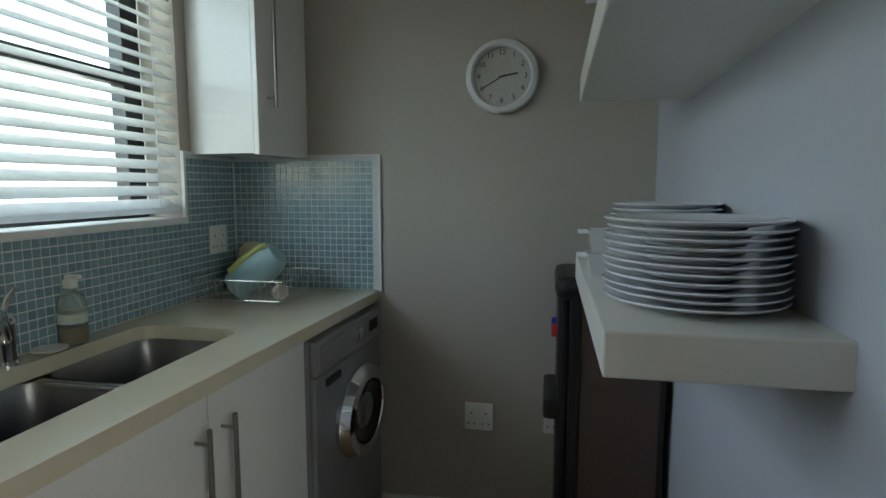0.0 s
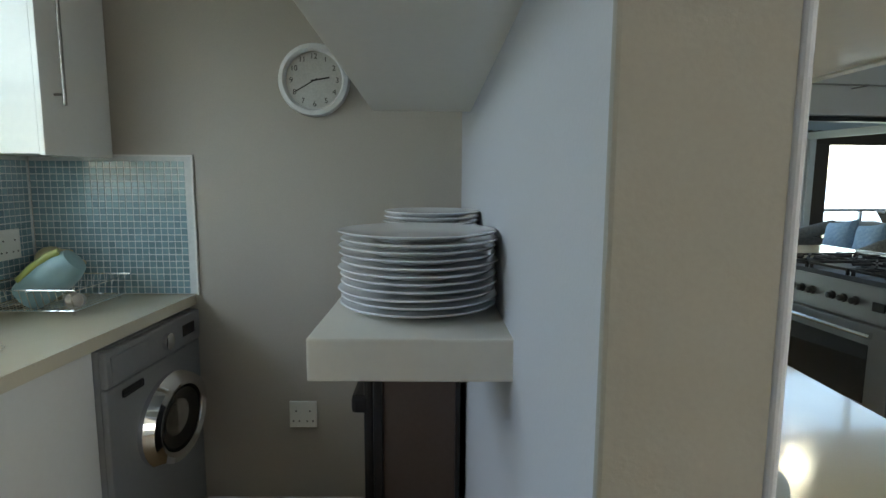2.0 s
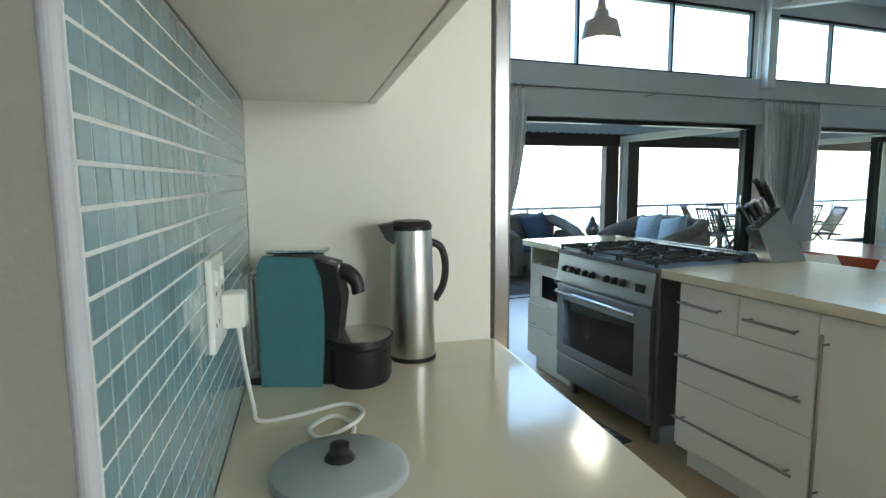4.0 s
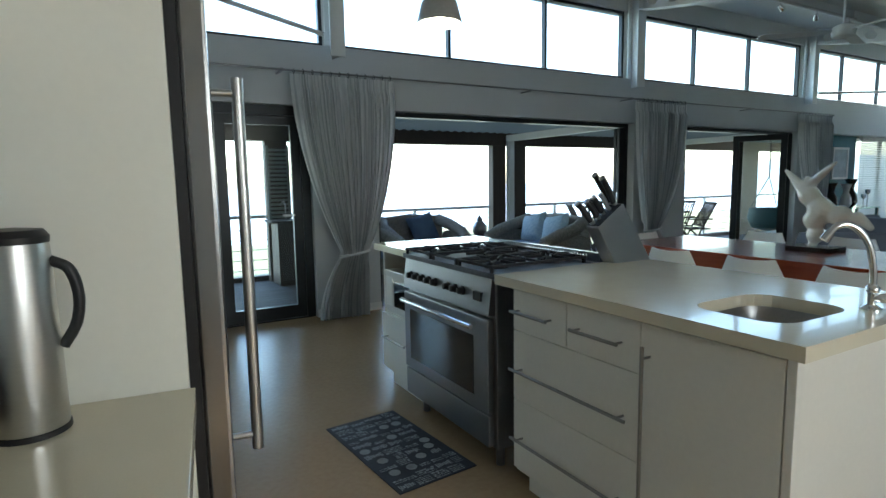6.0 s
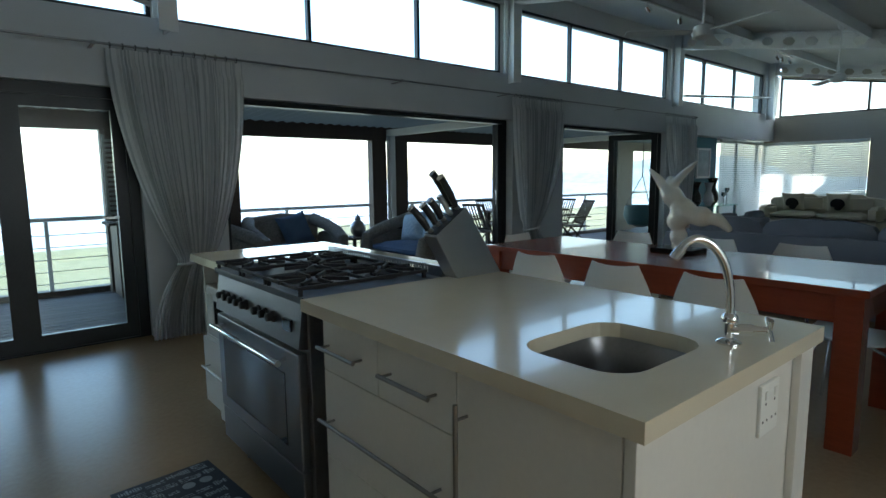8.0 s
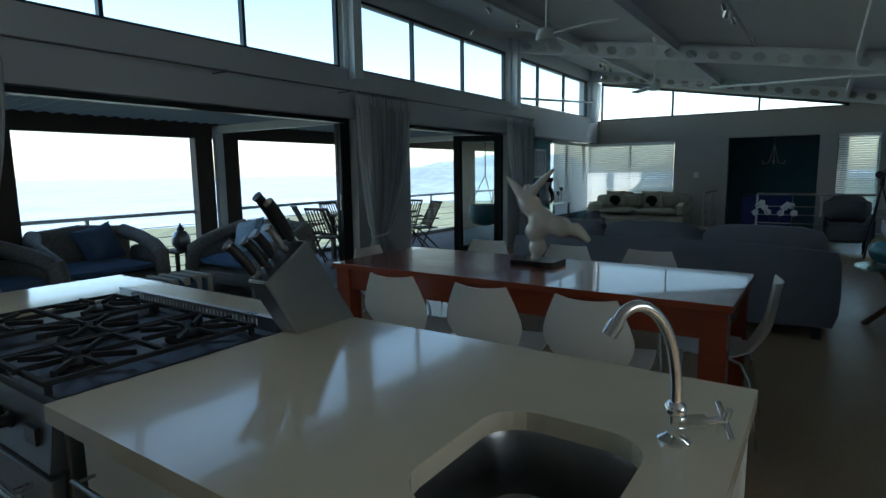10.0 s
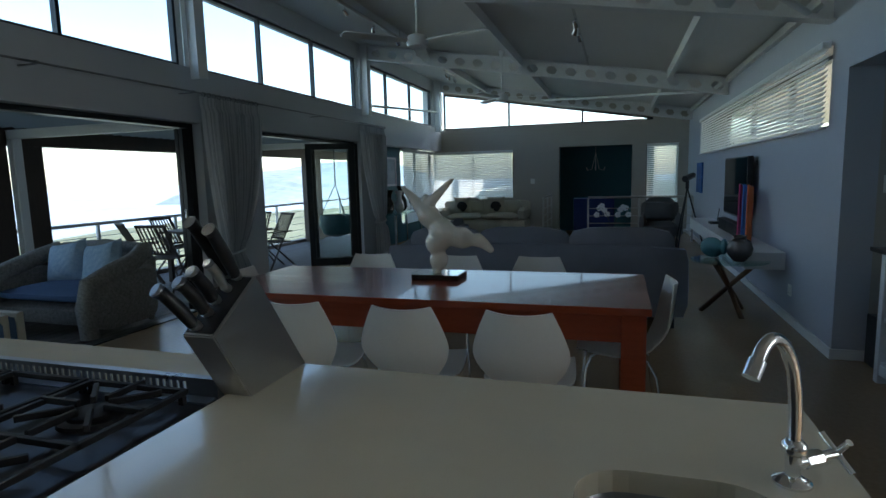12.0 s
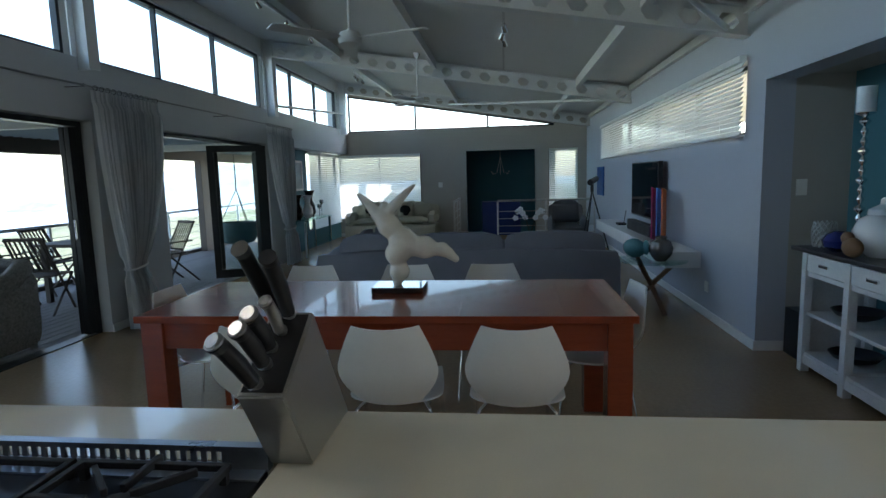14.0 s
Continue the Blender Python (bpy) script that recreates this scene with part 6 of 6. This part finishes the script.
for k in range(13):
    z = 0.04 + k * 0.062
    r = 0.032 if k % 3 == 0 else 0.02
    prof += [(0.008, z), (r, z + 0.025), (r, z + 0.035), (0.008, z + 0.058)]
prof += [(0.05, 0.86), (0.055, 0.87)]
part("stem", lathe(bmesh.new(), prof, 20), M_CHROME, t, "chrome beaded stem", smooth=True)
part("candle", R((0, 0, 0.87), (0, 0, 1.03), 0.055, seg=24), M_PLATE, t, "thick white candle", smooth=True)
t = thing("lattice_lantern", "silver wire lattice candle holder on the sideboard", "candle holder", pose(6.60, -0.02, 0.857))
for k in range(14):
    a = 2 * math.pi * k / 14
    for s in (1, -1):
        part("strand", tube(bmesh.new(), [((0.062 + 0.012 * math.sin(math.pi * f)) * math.cos(a + s * 1.6 * f), (0.062 + 0.012 * math.sin(math.pi * f)) * math.sin(a + s * 1.6 * f), 0.17 * f) for f in [i / 7 for i in range(8)]], 0.004, 5), M_STEEL, t)
solid("glass_bowl", lathe(bmesh.new(), [(0.04, 0), (0.085, 0.03), (0.095, 0.07), (0.07, 0.11), (0.04, 0.125), (0.03, 0.12)], 28), mat("cobalt_glass", (0.02, 0.03, 0.16), 0.08, coat=0.5), "cobalt blue glass bowl on the sideboard", "bowl", pose(6.38, 0.01, 0.857), smooth=True)
t = thing("ginger_jar", "white lidded porcelain jar on the sideboard", "jar", pose(6.12, -0.08, 0.857))
part("jar", lathe(bmesh.new(), [(0.07, 0), (0.13, 0.06), (0.15, 0.15), (0.12, 0.22), (0.07, 0.25)], 32), M_PLATE, t, smooth=True)
part("lid", lathe(bmesh.new(), [(0.08, 0.25), (0.075, 0.28), (0.02, 0.31), (0.018, 0.34), (0.005, 0.35)], 28), M_PLATE, t, smooth=True)
solid("driftwood", ball(ball(bmesh.new(), (0, 0, 0.06), 0.07, 1.2, 0.6, 0.85), (0.05, 0, 0.11), 0.05, 1, 0.6, 0.8), M_OAK, "knotted brown driftwood piece on the sideboard", "ornament", pose(6.10, 0.09, 0.857), smooth=True)
t = thing("subwoofer", "black loudspeaker box on the floor by the recess", "loudspeaker")
part("cabinet", B(6.74, 6.97, -0.26, 0.03, 0.012, 0.36, bevel=0.008), M_BLACK, t)
part("foot", B(6.76, 6.95, -0.24, 0.01, 0.0, 0.013), M_BLACK, t)
t = thing("light_switch", "white light switch on the recess wall", "switch", pose(7.03, -0.07, 1.245, 0, 0, -90))
part("plate", B(-0.038, 0.038, -0.008, 0, -0.06, 0.06, bevel=0.003), M_SOCK, t)
part("rocker", B(-0.012, 0.012, -0.012, -0.007, -0.02, 0.02, bevel=0.001), M_SOCK, t)
socket("wall_socket", pose(8.07, 0.21, 0.29, 0, 0, 180), 0.10, 0.10)
t = thing("light_switch", "white light switch on the end wall", "switch", pose(XB, 3.62, 1.20, 0, 0, -90))
part("plate", B(-0.05, 0.05, -0.008, 0, -0.06, 0.06, bevel=0.003), M_SOCK, t)
# console with vases near the curtain
t = thing("console_table", "mirrored glass console table by the teal wall", "console table")
part("top", B(12.05, 13.5, 5.55, 5.95, 0.68, 0.70, bevel=0.003), M_TGLASS, t)
for x in (12.07, 13.44):
    for y in (5.57, 5.89):
        part("leg", B(x, x + 0.04, y, y + 0.04, 0, 0.68, bevel=0.003), M_CHROME, t)
M_BGLOSS = mat("black_glaze", (0.012, 0.012, 0.014), 0.12, coat=0.4)
for x, y, s, mm, lb in ((12.25, 5.78, 1.0, M_BGLOSS, "tall black glazed vase on the console"), (12.62, 5.72, 0.95, M_PLATE, "tall white glazed vase on the console"), (12.95, 5.80, 1.15, M_BGLOSS, "tall black glazed vase on the console")):
    solid("vase", lathe(bmesh.new(), [(0.05, 0), (0.10, 0.08), (0.085, 0.2), (0.045, 0.28), (0.055, 0.36), (0.09, 0.44), (0.08, 0.44), (0.04, 0.30)], 24), mm, lb, "vase", pose(x, y, 0.70) @ Matrix.Scale(s, 4), "console vases", smooth=True)
for i, (x, h) in enumerate(((13.2, 0.14), (13.34, 0.22))):
    t = thing("candle_glass", "clear stemmed candle glass on the console", "candle holder", pose(x, 5.7, 0.70), "candle glasses")
    part("stem", lathe(bmesh.new(), [(0.035, 0), (0.006, 0.01), (0.006, h), (0.04, h + 0.03), (0.042, h + 0.09), (0.03, h + 0.085)], 16), M_CHROME, t, smooth=True)
t = thing("framed_picture", "pale framed picture on the teal wall", "picture")
part("frame", boxes((12.85, 13.4, 6.07, 6.098, 1.20, 1.24), (12.85, 13.4, 6.07, 6.098, 1.74, 1.78), (12.85, 12.89, 6.07, 6.098, 1.24, 1.74), (13.36, 13.4, 6.07, 6.098, 1.24, 1.74)), M_TRIM, t)
part("print", B(12.89, 13.36, 6.085, 6.095, 1.24, 1.74), mat("pale_print", (0.45, 0.52, 0.55), 0.6, var=0.2, scale=5), t)
# orchids
t = thing("orchid", "white orchid in a pot behind the sofa", "orchid", pose(10.6, 1.75, 0))
part("table", boxes((-0.5, 0.5, -0.4, 0.4, 0.38, 0.42), (-0.45, -0.4, -0.35, -0.3, 0, 0.38), (0.4, 0.45, -0.35, -0.3, 0, 0.38), (-0.45, -0.4, 0.3, 0.35, 0, 0.38), (0.4, 0.45, 0.3, 0.35, 0, 0.38)), M_DARKTOP, t)
part("pot", R((0, 0, 0.42), (0, 0, 0.56), 0.06, 0.08, seg=20), M_PLATE, t, smooth=True)
rnd = random.Random(4)
for s in (-1, 1):
    part("stem", tube(bmesh.new(), [(0, 0, 0.55), (0, s * 0.06, 0.75), (0, s * 0.14, 0.88), (0, s * 0.22, 0.86)], 0.005, 6), M_BUSH, t)
    for k in range(5):
        bm = bmesh.new()
        c = Vector((rnd.uniform(-0.03, 0.03), s * (0.07 + 0.035 * k), 0.80 + 0.09 * math.sin(k * 0.8) + rnd.uniform(-0.02, 0.02)))
        for q in range(5):
            a = radians(72 * q)
            ball(bm, c + Vector((0, 0.022 * math.cos(a), 0.022 * math.sin(a))), 0.02, 0.25, 1, 1, seg=8)
        part("flower", bm, M_PLATE, t)

# floor mat by the range
t = thing("kitchen_mat", "dark blue printed kitchen mat on the floor", "mat", pose(2.69, 3.06, 0.0, 0, 0, 5))
part("mat", B(-0.20, 0.20, -0.38, 0.38, 0.0, 0.006, bevel=0.002), mat("navy_mat", (0.022, 0.026, 0.04), 0.7, var=0.1, fine=200, bump=0.2), t)
M_PRINT = mat("pale_print_ink", (0.30, 0.33, 0.36), 0.7, var=0.1)
rnd = random.Random(9)
for i in range(12):
    y = -0.345 + i * 0.0625
    x = -0.18
    while x < 0.15:
        w = min(rnd.uniform(0.04, 0.11), 0.185 - x)
        kind = rnd.random()
        bm = bmesh.new()
        if kind < 0.22 and w > 0.045:
            for ro, ri in ((0.026, 0.023), (0.016, 0.0)):
                lathe(bm, [(ri, 0.0062), (ro, 0.0062), (ro, 0.0066), (ri, 0.0066)], 18, (x + w / 2, y, 0))
        elif kind < 0.5:
            q = x
            while q < x + w:
                e = rnd.uniform(0.004, 0.009)
                hgt = rnd.uniform(0.008, 0.021)
                box(bm, q, min(q + e, x + w), y - hgt, y + hgt, 0.0058, 0.0066)
                q += e + 0.004
        else:
            for r in range(rnd.randint(2, 4)):
                q = y - 0.024 + r * 0.014
                a = x
                while a < x + w * 0.95:
                    e = rnd.uniform(0.006, 0.022)
                    box(bm, a, min(a + e, x + w), q, q + rnd.choice((0.003, 0.005, 0.009)), 0.0058, 0.0066)
                    a += e + 0.004
        part("printed_motif", bm, M_PRINT, t)
        x += w + 0.012

# ---- deck ----
nb = 0
me = None
dk = thing("deck_boards", "weathered grooved timber deck boards", "decking", kind="structure")
for i in range(20):
    y = 6.125 + i * 0.1305
    ml = Matrix.Translation((0, y, 0))
    for x0 in (-2.0, 4.5, 11.0):
        bm = B(0.002, 6.496, 0, 0.122, -0.075, -0.045, bevel=0.004) if me is None else None
        if me is None:
            ob = part("board", bm, M_DECK, dk)
            me = ob.data
        else:
            ob = new("board", me)
            ob.parent = dk
        ob.location = (x0, y, 0)
bm = bmesh.new()
pts = []
n = 520
for i in range(n + 1):
    x = -2 + 19.5 * i / n
    pts.append((x, 2.17 + 0.011 * math.sin(i * math.pi / 2.0)))
va = [[bm.verts.new((x, y, z - (y - 6.12) * 0.045)) for x, z in pts] for y in (6.12, 9.1)]
for i in range(n):
    bm.faces.new((va[0][i], va[0][i + 1], va[1][i + 1], va[1][i]))
bmesh.ops.solidify(bm, geom=list(bm.faces), thickness=0.012)
setting("deck_roof", bm, M_ROOFSH, "corrugated pale green deck roof")
setting("deck_fascia", boxes((-2, 17.5, 8.44, 8.60, 1.86, 2.06), (-2, 17.5, 8.42, 8.62, 2.06, 2.075)), M_BROWN, "dark timber beam at the deck edge")
for x0, x1 in ((3.32, 3.62), (4.15, 4.90), (7.02, 7.285), (7.395, 7.71), (11.1, 11.75), (13.86, 14.5), (1.0, 1.35)):
    solid("deck_column", B(x0, x1, 8.44, 8.58, -0.06, 1.86, bevel=0.006), M_BROWN, "dark timber post and folded screen at the deck edge", "column", group="deck columns")
for x in (7.34, 11.45):
    solid("steel_column", boxes((x - 0.05, x + 0.05, 8.34, 8.352, -0.06, 2.03), (x - 0.05, x + 0.05, 8.428, 8.438, -0.06, 2.03), (x - 0.005, x + 0.005, 8.352, 8.428, -0.06, 2.03)), M_STEELP, "white steel column under the deck roof", "column", group="deck steel columns")
    solid("deck_rafter", B(x - 0.05, x + 0.05, 6.13, 8.44, 1.93, 2.03), M_STEELP, "white steel rafter under the deck roof", "rafter", group="deck rafters")
t = thing("deck_railing", "galvanised deck railing with horizontal wires", "railing")
part("handrail", R((-2, 8.66, 0.84), (17.4, 8.66, 0.84), 0.024), M_STEELP, t, smooth=True)
for k in range(5):
    z = 0.10 + 0.14 * k
    part("wire", R((-2, 8.66, z), (17.4, 8.66, z), 0.005, seg=6), M_STEELP, t)
for k in range(14):
    x = -1.6 + 1.45 * k
    part("post", B(x - 0.02, x + 0.02, 8.64, 8.68, -0.06, 0.83, bevel=0.003), M_STEELP, t)
solid("deck_edge_board", B(-2, 17.5, 8.60, 8.75, -0.075, 0.02), M_BROWN, "dark timber kerb board at the deck edge", "kerb board")
t = thing("louvre_screen", "pale louvred shutter at the end of the deck", "shutter")
part("frame", boxes((3.33, 3.36, 8.40, 8.43, 0.75, 1.80), (3.60, 3.63, 8.40, 8.43, 0.75, 1.80)), M_ROOFSH, t)
for k in range(18):
    part("slat", B(3.36, 3.60, 8.395, 8.43, 0.77 + k * 0.056, 0.80 + k * 0.056), M_ROOFSH, t)
t = thing("deck_counter", "brown outdoor counter with a small tap", "counter")
part("body", B(3.34, 4.10, 8.0, 8.38, -0.045, 0.78), M_BROWN, t)
part("top", B(3.26, 4.14, 7.95, 8.40, 0.78, 0.81, bevel=0.004), M_TEAK, t)
part("tap", tube(bmesh.new(), [(3.5, 8.2, 0.81), (3.5, 8.2, 1.02), (3.46, 8.17, 1.06), (3.42, 8.15, 1.0)], 0.01, 8), M_STEELD, t, smooth=True)

# wicker sofas
def wicker_sofa(m, w, label, pillows):
    t = thing("wicker_sofa", label, "outdoor sofa", m, "deck sofas")
    part("base", puff(-0.40, 0.38, -w / 2, w / 2, 0.08, 0.30, 0.03), M_WICKER, t, smooth=True)
    for s in (-1, 1):
        bm = bmesh.new()
        tube(bm, [(0.38, s * (w / 2 - 0.05), 0.0), (0.40, s * (w / 2 - 0.05), 0.30), (0.36, s * (w / 2 - 0.03), 0.50), (0.15, s * (w / 2), 0.58), (-0.15, s * (w / 2), 0.66), (-0.38, s * (w / 2 - 0.10), 0.74)], 0.085, 12)
        part("armrest", bm, M_WICKER, t, smooth=True)
        part("side", puff(-0.38, 0.36, s * (w / 2) - 0.05, s * (w / 2) + 0.05, 0.05, 0.56, 0.03), M_WICKER, t, smooth=True)
    part("backrest", puff(-0.48, -0.34, -w / 2 + 0.02, w / 2 - 0.02, 0.10, 0.74, 0.05), M_WICKER, t, smooth=True)
    part("top_roll", tube(bmesh.new(), [(-0.42, -w / 2 + 0.1, 0.74), (-0.44, 0, 0.78), (-0.42, w / 2 - 0.1, 0.74)], 0.06, 12), M_WICKER, t, smooth=True)
    part("seat_cushion", puff(-0.32, 0.40, -w / 2 + 0.10, w / 2 - 0.10, 0.30, 0.44, 0.05), M_BLUEF, t, "blue striped seat cushion", smooth=True)
    for x in (-0.36, 0.32):
        for y in (-w / 2 + 0.06, w / 2 - 0.06):
            part("foot", R((x, y, 0), (x, y, 0.09), 0.03), M_WICKER, t)
    for y, mm, lb in pillows:
        q = thing("scatter_cushion", lb, "cushion", m @ pose(-0.16, y, 0.62, 0, -22, 0) @ pose(0, 0, 0, 12, 0, 0), "deck cushions")
        part("cover", pillow(0.46, 0.46, 0.20), mm, q, smooth=True)
    return t


wicker_sofa(pose(6.75, 7.0, -0.045, 0, 0, 180), 1.35, "grey wicker two seat sofa with blue cushions on the deck", ((-0.24, M_PALEF, "pale blue patterned scatter cushion on the wicker sofa"), (0.24, M_PALEF, "pale blue patterned scatter cushion on the wicker sofa")))
wicker_sofa(pose(5.45, 8.02, -0.045, 0, 0, -90), 1.15, "grey wicker sofa along the deck railing", ((0.1, M_BLUEF, "dark blue scatter cushion on the wicker sofa"),))
wicker_sofa(pose(4.35, 7.75, -0.045, 0, 0, -60), 0.85, "grey wicker armchair on the deck", ((0.0, M_BLUEF, "dark blue scatter cushion on the wicker armchair"),))
t = thing("ottoman", "low striped ottoman on the deck", "ottoman", pose(5.35, 6.75, -0.045))
part("body", puff(-0.55, 0.55, -0.25, 0.25, 0.05, 0.36, 0.03), M_BLUEF, t, smooth=True)
for k in range(9):
    x = -0.50 + k * 0.125
    part("stripe", boxes((x - 0.03, x + 0.03, -0.252, 0.252, 0.04, 0.375), bevel=0.01), M_CREAMF, t, "pale stripe")
t = thing("urn_lantern", "dark pierced metal urn on a small deck table", "lantern", pose(6.42, 7.95, -0.045))
part("table", boxes((-0.2, 0.2, -0.2, 0.2, 0.44, 0.47), (-0.18, -0.14, -0.18, -0.14, 0, 0.44), (0.14, 0.18, -0.18, -0.14, 0, 0.44), (-0.18, -0.14, 0.14, 0.18, 0, 0.44), (0.14, 0.18, 0.14, 0.18, 0, 0.44)), M_TEAK, t)
part("urn", lathe(bmesh.new(), [(0.06, 0.47), (0.11, 0.54), (0.115, 0.62), (0.07, 0.69), (0.04, 0.71), (0.05, 0.73), (0.02, 0.77), (0.01, 0.80)], 24), M_STEELD, t, smooth=True)


def teak_chair(m):
    """Folding chair that faces local plus x."""
    t = thing("deck_chair", "weathered teak folding chair at the deck table", "chair", m, "deck chairs")
    for s in (-1, 1):
        part("back_leg", R((0.22, s * 0.21, 0), (-0.24, s * 0.20, 0.88), 0.014, seg=8), M_TEAK, t)
        part("front_leg", R((-0.24, s * 0.23, 0), (0.20, s * 0.23, 0.44), 0.014, seg=8), M_TEAK, t)
        part("arm", B(-0.16, 0.26, s * 0.25 - 0.02, s * 0.25 + 0.02, 0.60, 0.62, bevel=0.004), M_TEAK, t)
    for k in range(8):
        x = -0.16 + k * 0.05
        part("seat_slat", B(x, x + 0.038, -0.21, 0.21, 0.43, 0.447), M_TEAK, t)
    for k in range(7):
        y = -0.165 + k * 0.055
        part("back_slat", R((-0.03, y, 0.50), (-0.22, y, 0.86), 0.011, seg=6), M_TEAK, t)
    part("top_rail", R((-0.235, -0.21, 0.875), (-0.235, 0.21, 0.875), 0.02, seg=8), M_TEAK, t)
    part("low_rail", R((-0.03, -0.21, 0.49), (-0.03, 0.21, 0.49), 0.016, seg=8), M_TEAK, t)
    return t


c0 = teak_chair(pose(8.45, 7.45, -0.045, 0, 0, 10))
for x, y, a in ((8.75, 8.15, -30), (9.5, 8.25, -90), (10.25, 8.2, -120), (9.25, 6.85, 85), (10.35, 7.0, 150), (10.6, 7.6, 180)):
    copy_thing(c0, pose(x, y, -0.045, 0, 0, a))
t = thing("deck_table", "weathered teak dining table on the deck", "table")
part("tabletop", B(8.85, 10.2, 7.05, 7.95, 0.67, 0.70, bevel=0.005), M_TEAK, t)
for x in (8.95, 10.05):
    for y in (7.12, 7.82):
        part("leg", B(x, x + 0.06, y, y + 0.06, -0.045, 0.67), M_TEAK, t)
M_NEST = mat("teal_hanging_chair", (0.012, 0.06, 0.07), 0.6, var=0.1)
t = thing("hanging_chair", "teal hanging nest chair beyond the folding door", "hanging chair", pose(12.75, 7.15, -0.05))
part("rope", R((0, 0, 1.3), (0, 0, 2.175), 0.012, seg=8), M_BLACK, t)
part("nest", lathe(bmesh.new(), [(0.05, 0.25), (0.28, 0.32), (0.36, 0.5), (0.33, 0.7), (0.30, 0.7), (0.32, 0.5), (0.24, 0.36), (0.04, 0.30)], 24), M_NEST, t, smooth=True)
for k in range(3):
    a = radians(120 * k)
    part("sling", R((0.31 * math.cos(a), 0.31 * math.sin(a), 0.7), (0, 0, 1.32), 0.008, seg=6), M_BLACK, t)

# ---- ground, beach, sea ----
def land(x, y):
    base = -4.3 - 2.9 * max(0.0, min(1.0, (y - 9) / 70.0)) - 0.5 * max(0.0, y - 82)
    hill = 1.6 * math.exp(-((x - 90) / 40) ** 2 - ((y - 70) / 30) ** 2)
    bumps = 0.8 * noise.noise(Vector((x * 0.09, y * 0.09, 0))) + 0.5 * noise.noise(Vector((x * 0.3, y * 0.3, 4)))
    return base + hill + bumps * (1 if y > 9.5 else 0.3)


bm = bmesh.new()
gx = [-220 + 5.5 * i for i in range(90)]
gy = [-60 + 5 * i for i in range(14)] + [10 + 2.2 * i for i in range(24)] + [64 + 4.5 * i for i in range(14)]
gv = [[bm.verts.new((x, y, land(x, y) if y > 8 else -3.0)) for x in gx] for y in gy]
for a, b in zip(gv, gv[1:]):
    for i in range(len(gx) - 1):
        bm.faces.new((a[i], a[i + 1], b[i + 1], b[i]))
setting("ground", bm, M_BUSH, "green coastal bush slope below the deck")
bm = bmesh.new()
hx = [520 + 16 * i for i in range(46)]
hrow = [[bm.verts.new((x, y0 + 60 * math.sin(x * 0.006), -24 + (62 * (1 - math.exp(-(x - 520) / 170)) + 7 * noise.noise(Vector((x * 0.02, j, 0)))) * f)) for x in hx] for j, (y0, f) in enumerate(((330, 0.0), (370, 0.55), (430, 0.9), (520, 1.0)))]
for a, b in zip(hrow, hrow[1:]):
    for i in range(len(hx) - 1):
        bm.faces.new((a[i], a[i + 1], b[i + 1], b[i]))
# the distance haze is mixed into the hill's blue-grey colour
setting("backdrop_headland", bm, mat("haze_tinted_hill", (0.17, 0.22, 0.26), 0.95, var=0.15, scale=0.02, fine=0.1), "hazy wooded headland beyond the beach")
bm = bmesh.new()
bmesh.ops.create_grid(bm, x_segments=40, y_segments=4, size=1, matrix=Matrix.Translation((0, 205, -22.4)) @ Matrix.Rotation(radians(-1.6), 4, "X") @ Matrix.Diagonal((1500, 45, 1, 1)))
setting("beach", bm, M_SAND, "pale beach with surf")
bm = bmesh.new()
bmesh.ops.create_grid(bm, x_segments=2, y_segments=2, size=4500, matrix=Matrix.Translation((0, 600, -23.2)))
setting("water", bm, M_SEA, "blue sea to the horizon")

# ---- mosaic tiles ----
mosaic("splashback_recess", "u", 1.045, 1.998, 0.902, 1.478, 0.0273, BLK, "pale blue glass mosaic behind the coffee machine", 300, 1, 0.897)
mosaic("splashback_corner", "v", -0.838, -0.25, 0.902, 1.408, 0.0245, BLK, "blue glass mosaic below the wall cupboard", 300, -1, 2.697)
mosaic("splashback_window", "u", 0.62, 2.69, 0.902, 1.172, 0.0245, BLK, "blue glass mosaic below the scullery window", 0, 1, -0.84)
mosaic("splashback_side", "u", 2.385, 2.69, 1.172, 1.405, 0.0245, BLK, "blue glass mosaic beside the scullery window", 0, 1, -0.84)
setting("trim_tiles", boxes((-0.25, -0.243, 2.688, 2.697, 0.90, 1.414), (-0.838, -0.25, 2.688, 2.697, 1.408, 1.414)), M_TRIM, "white tile edge strip", BLK)
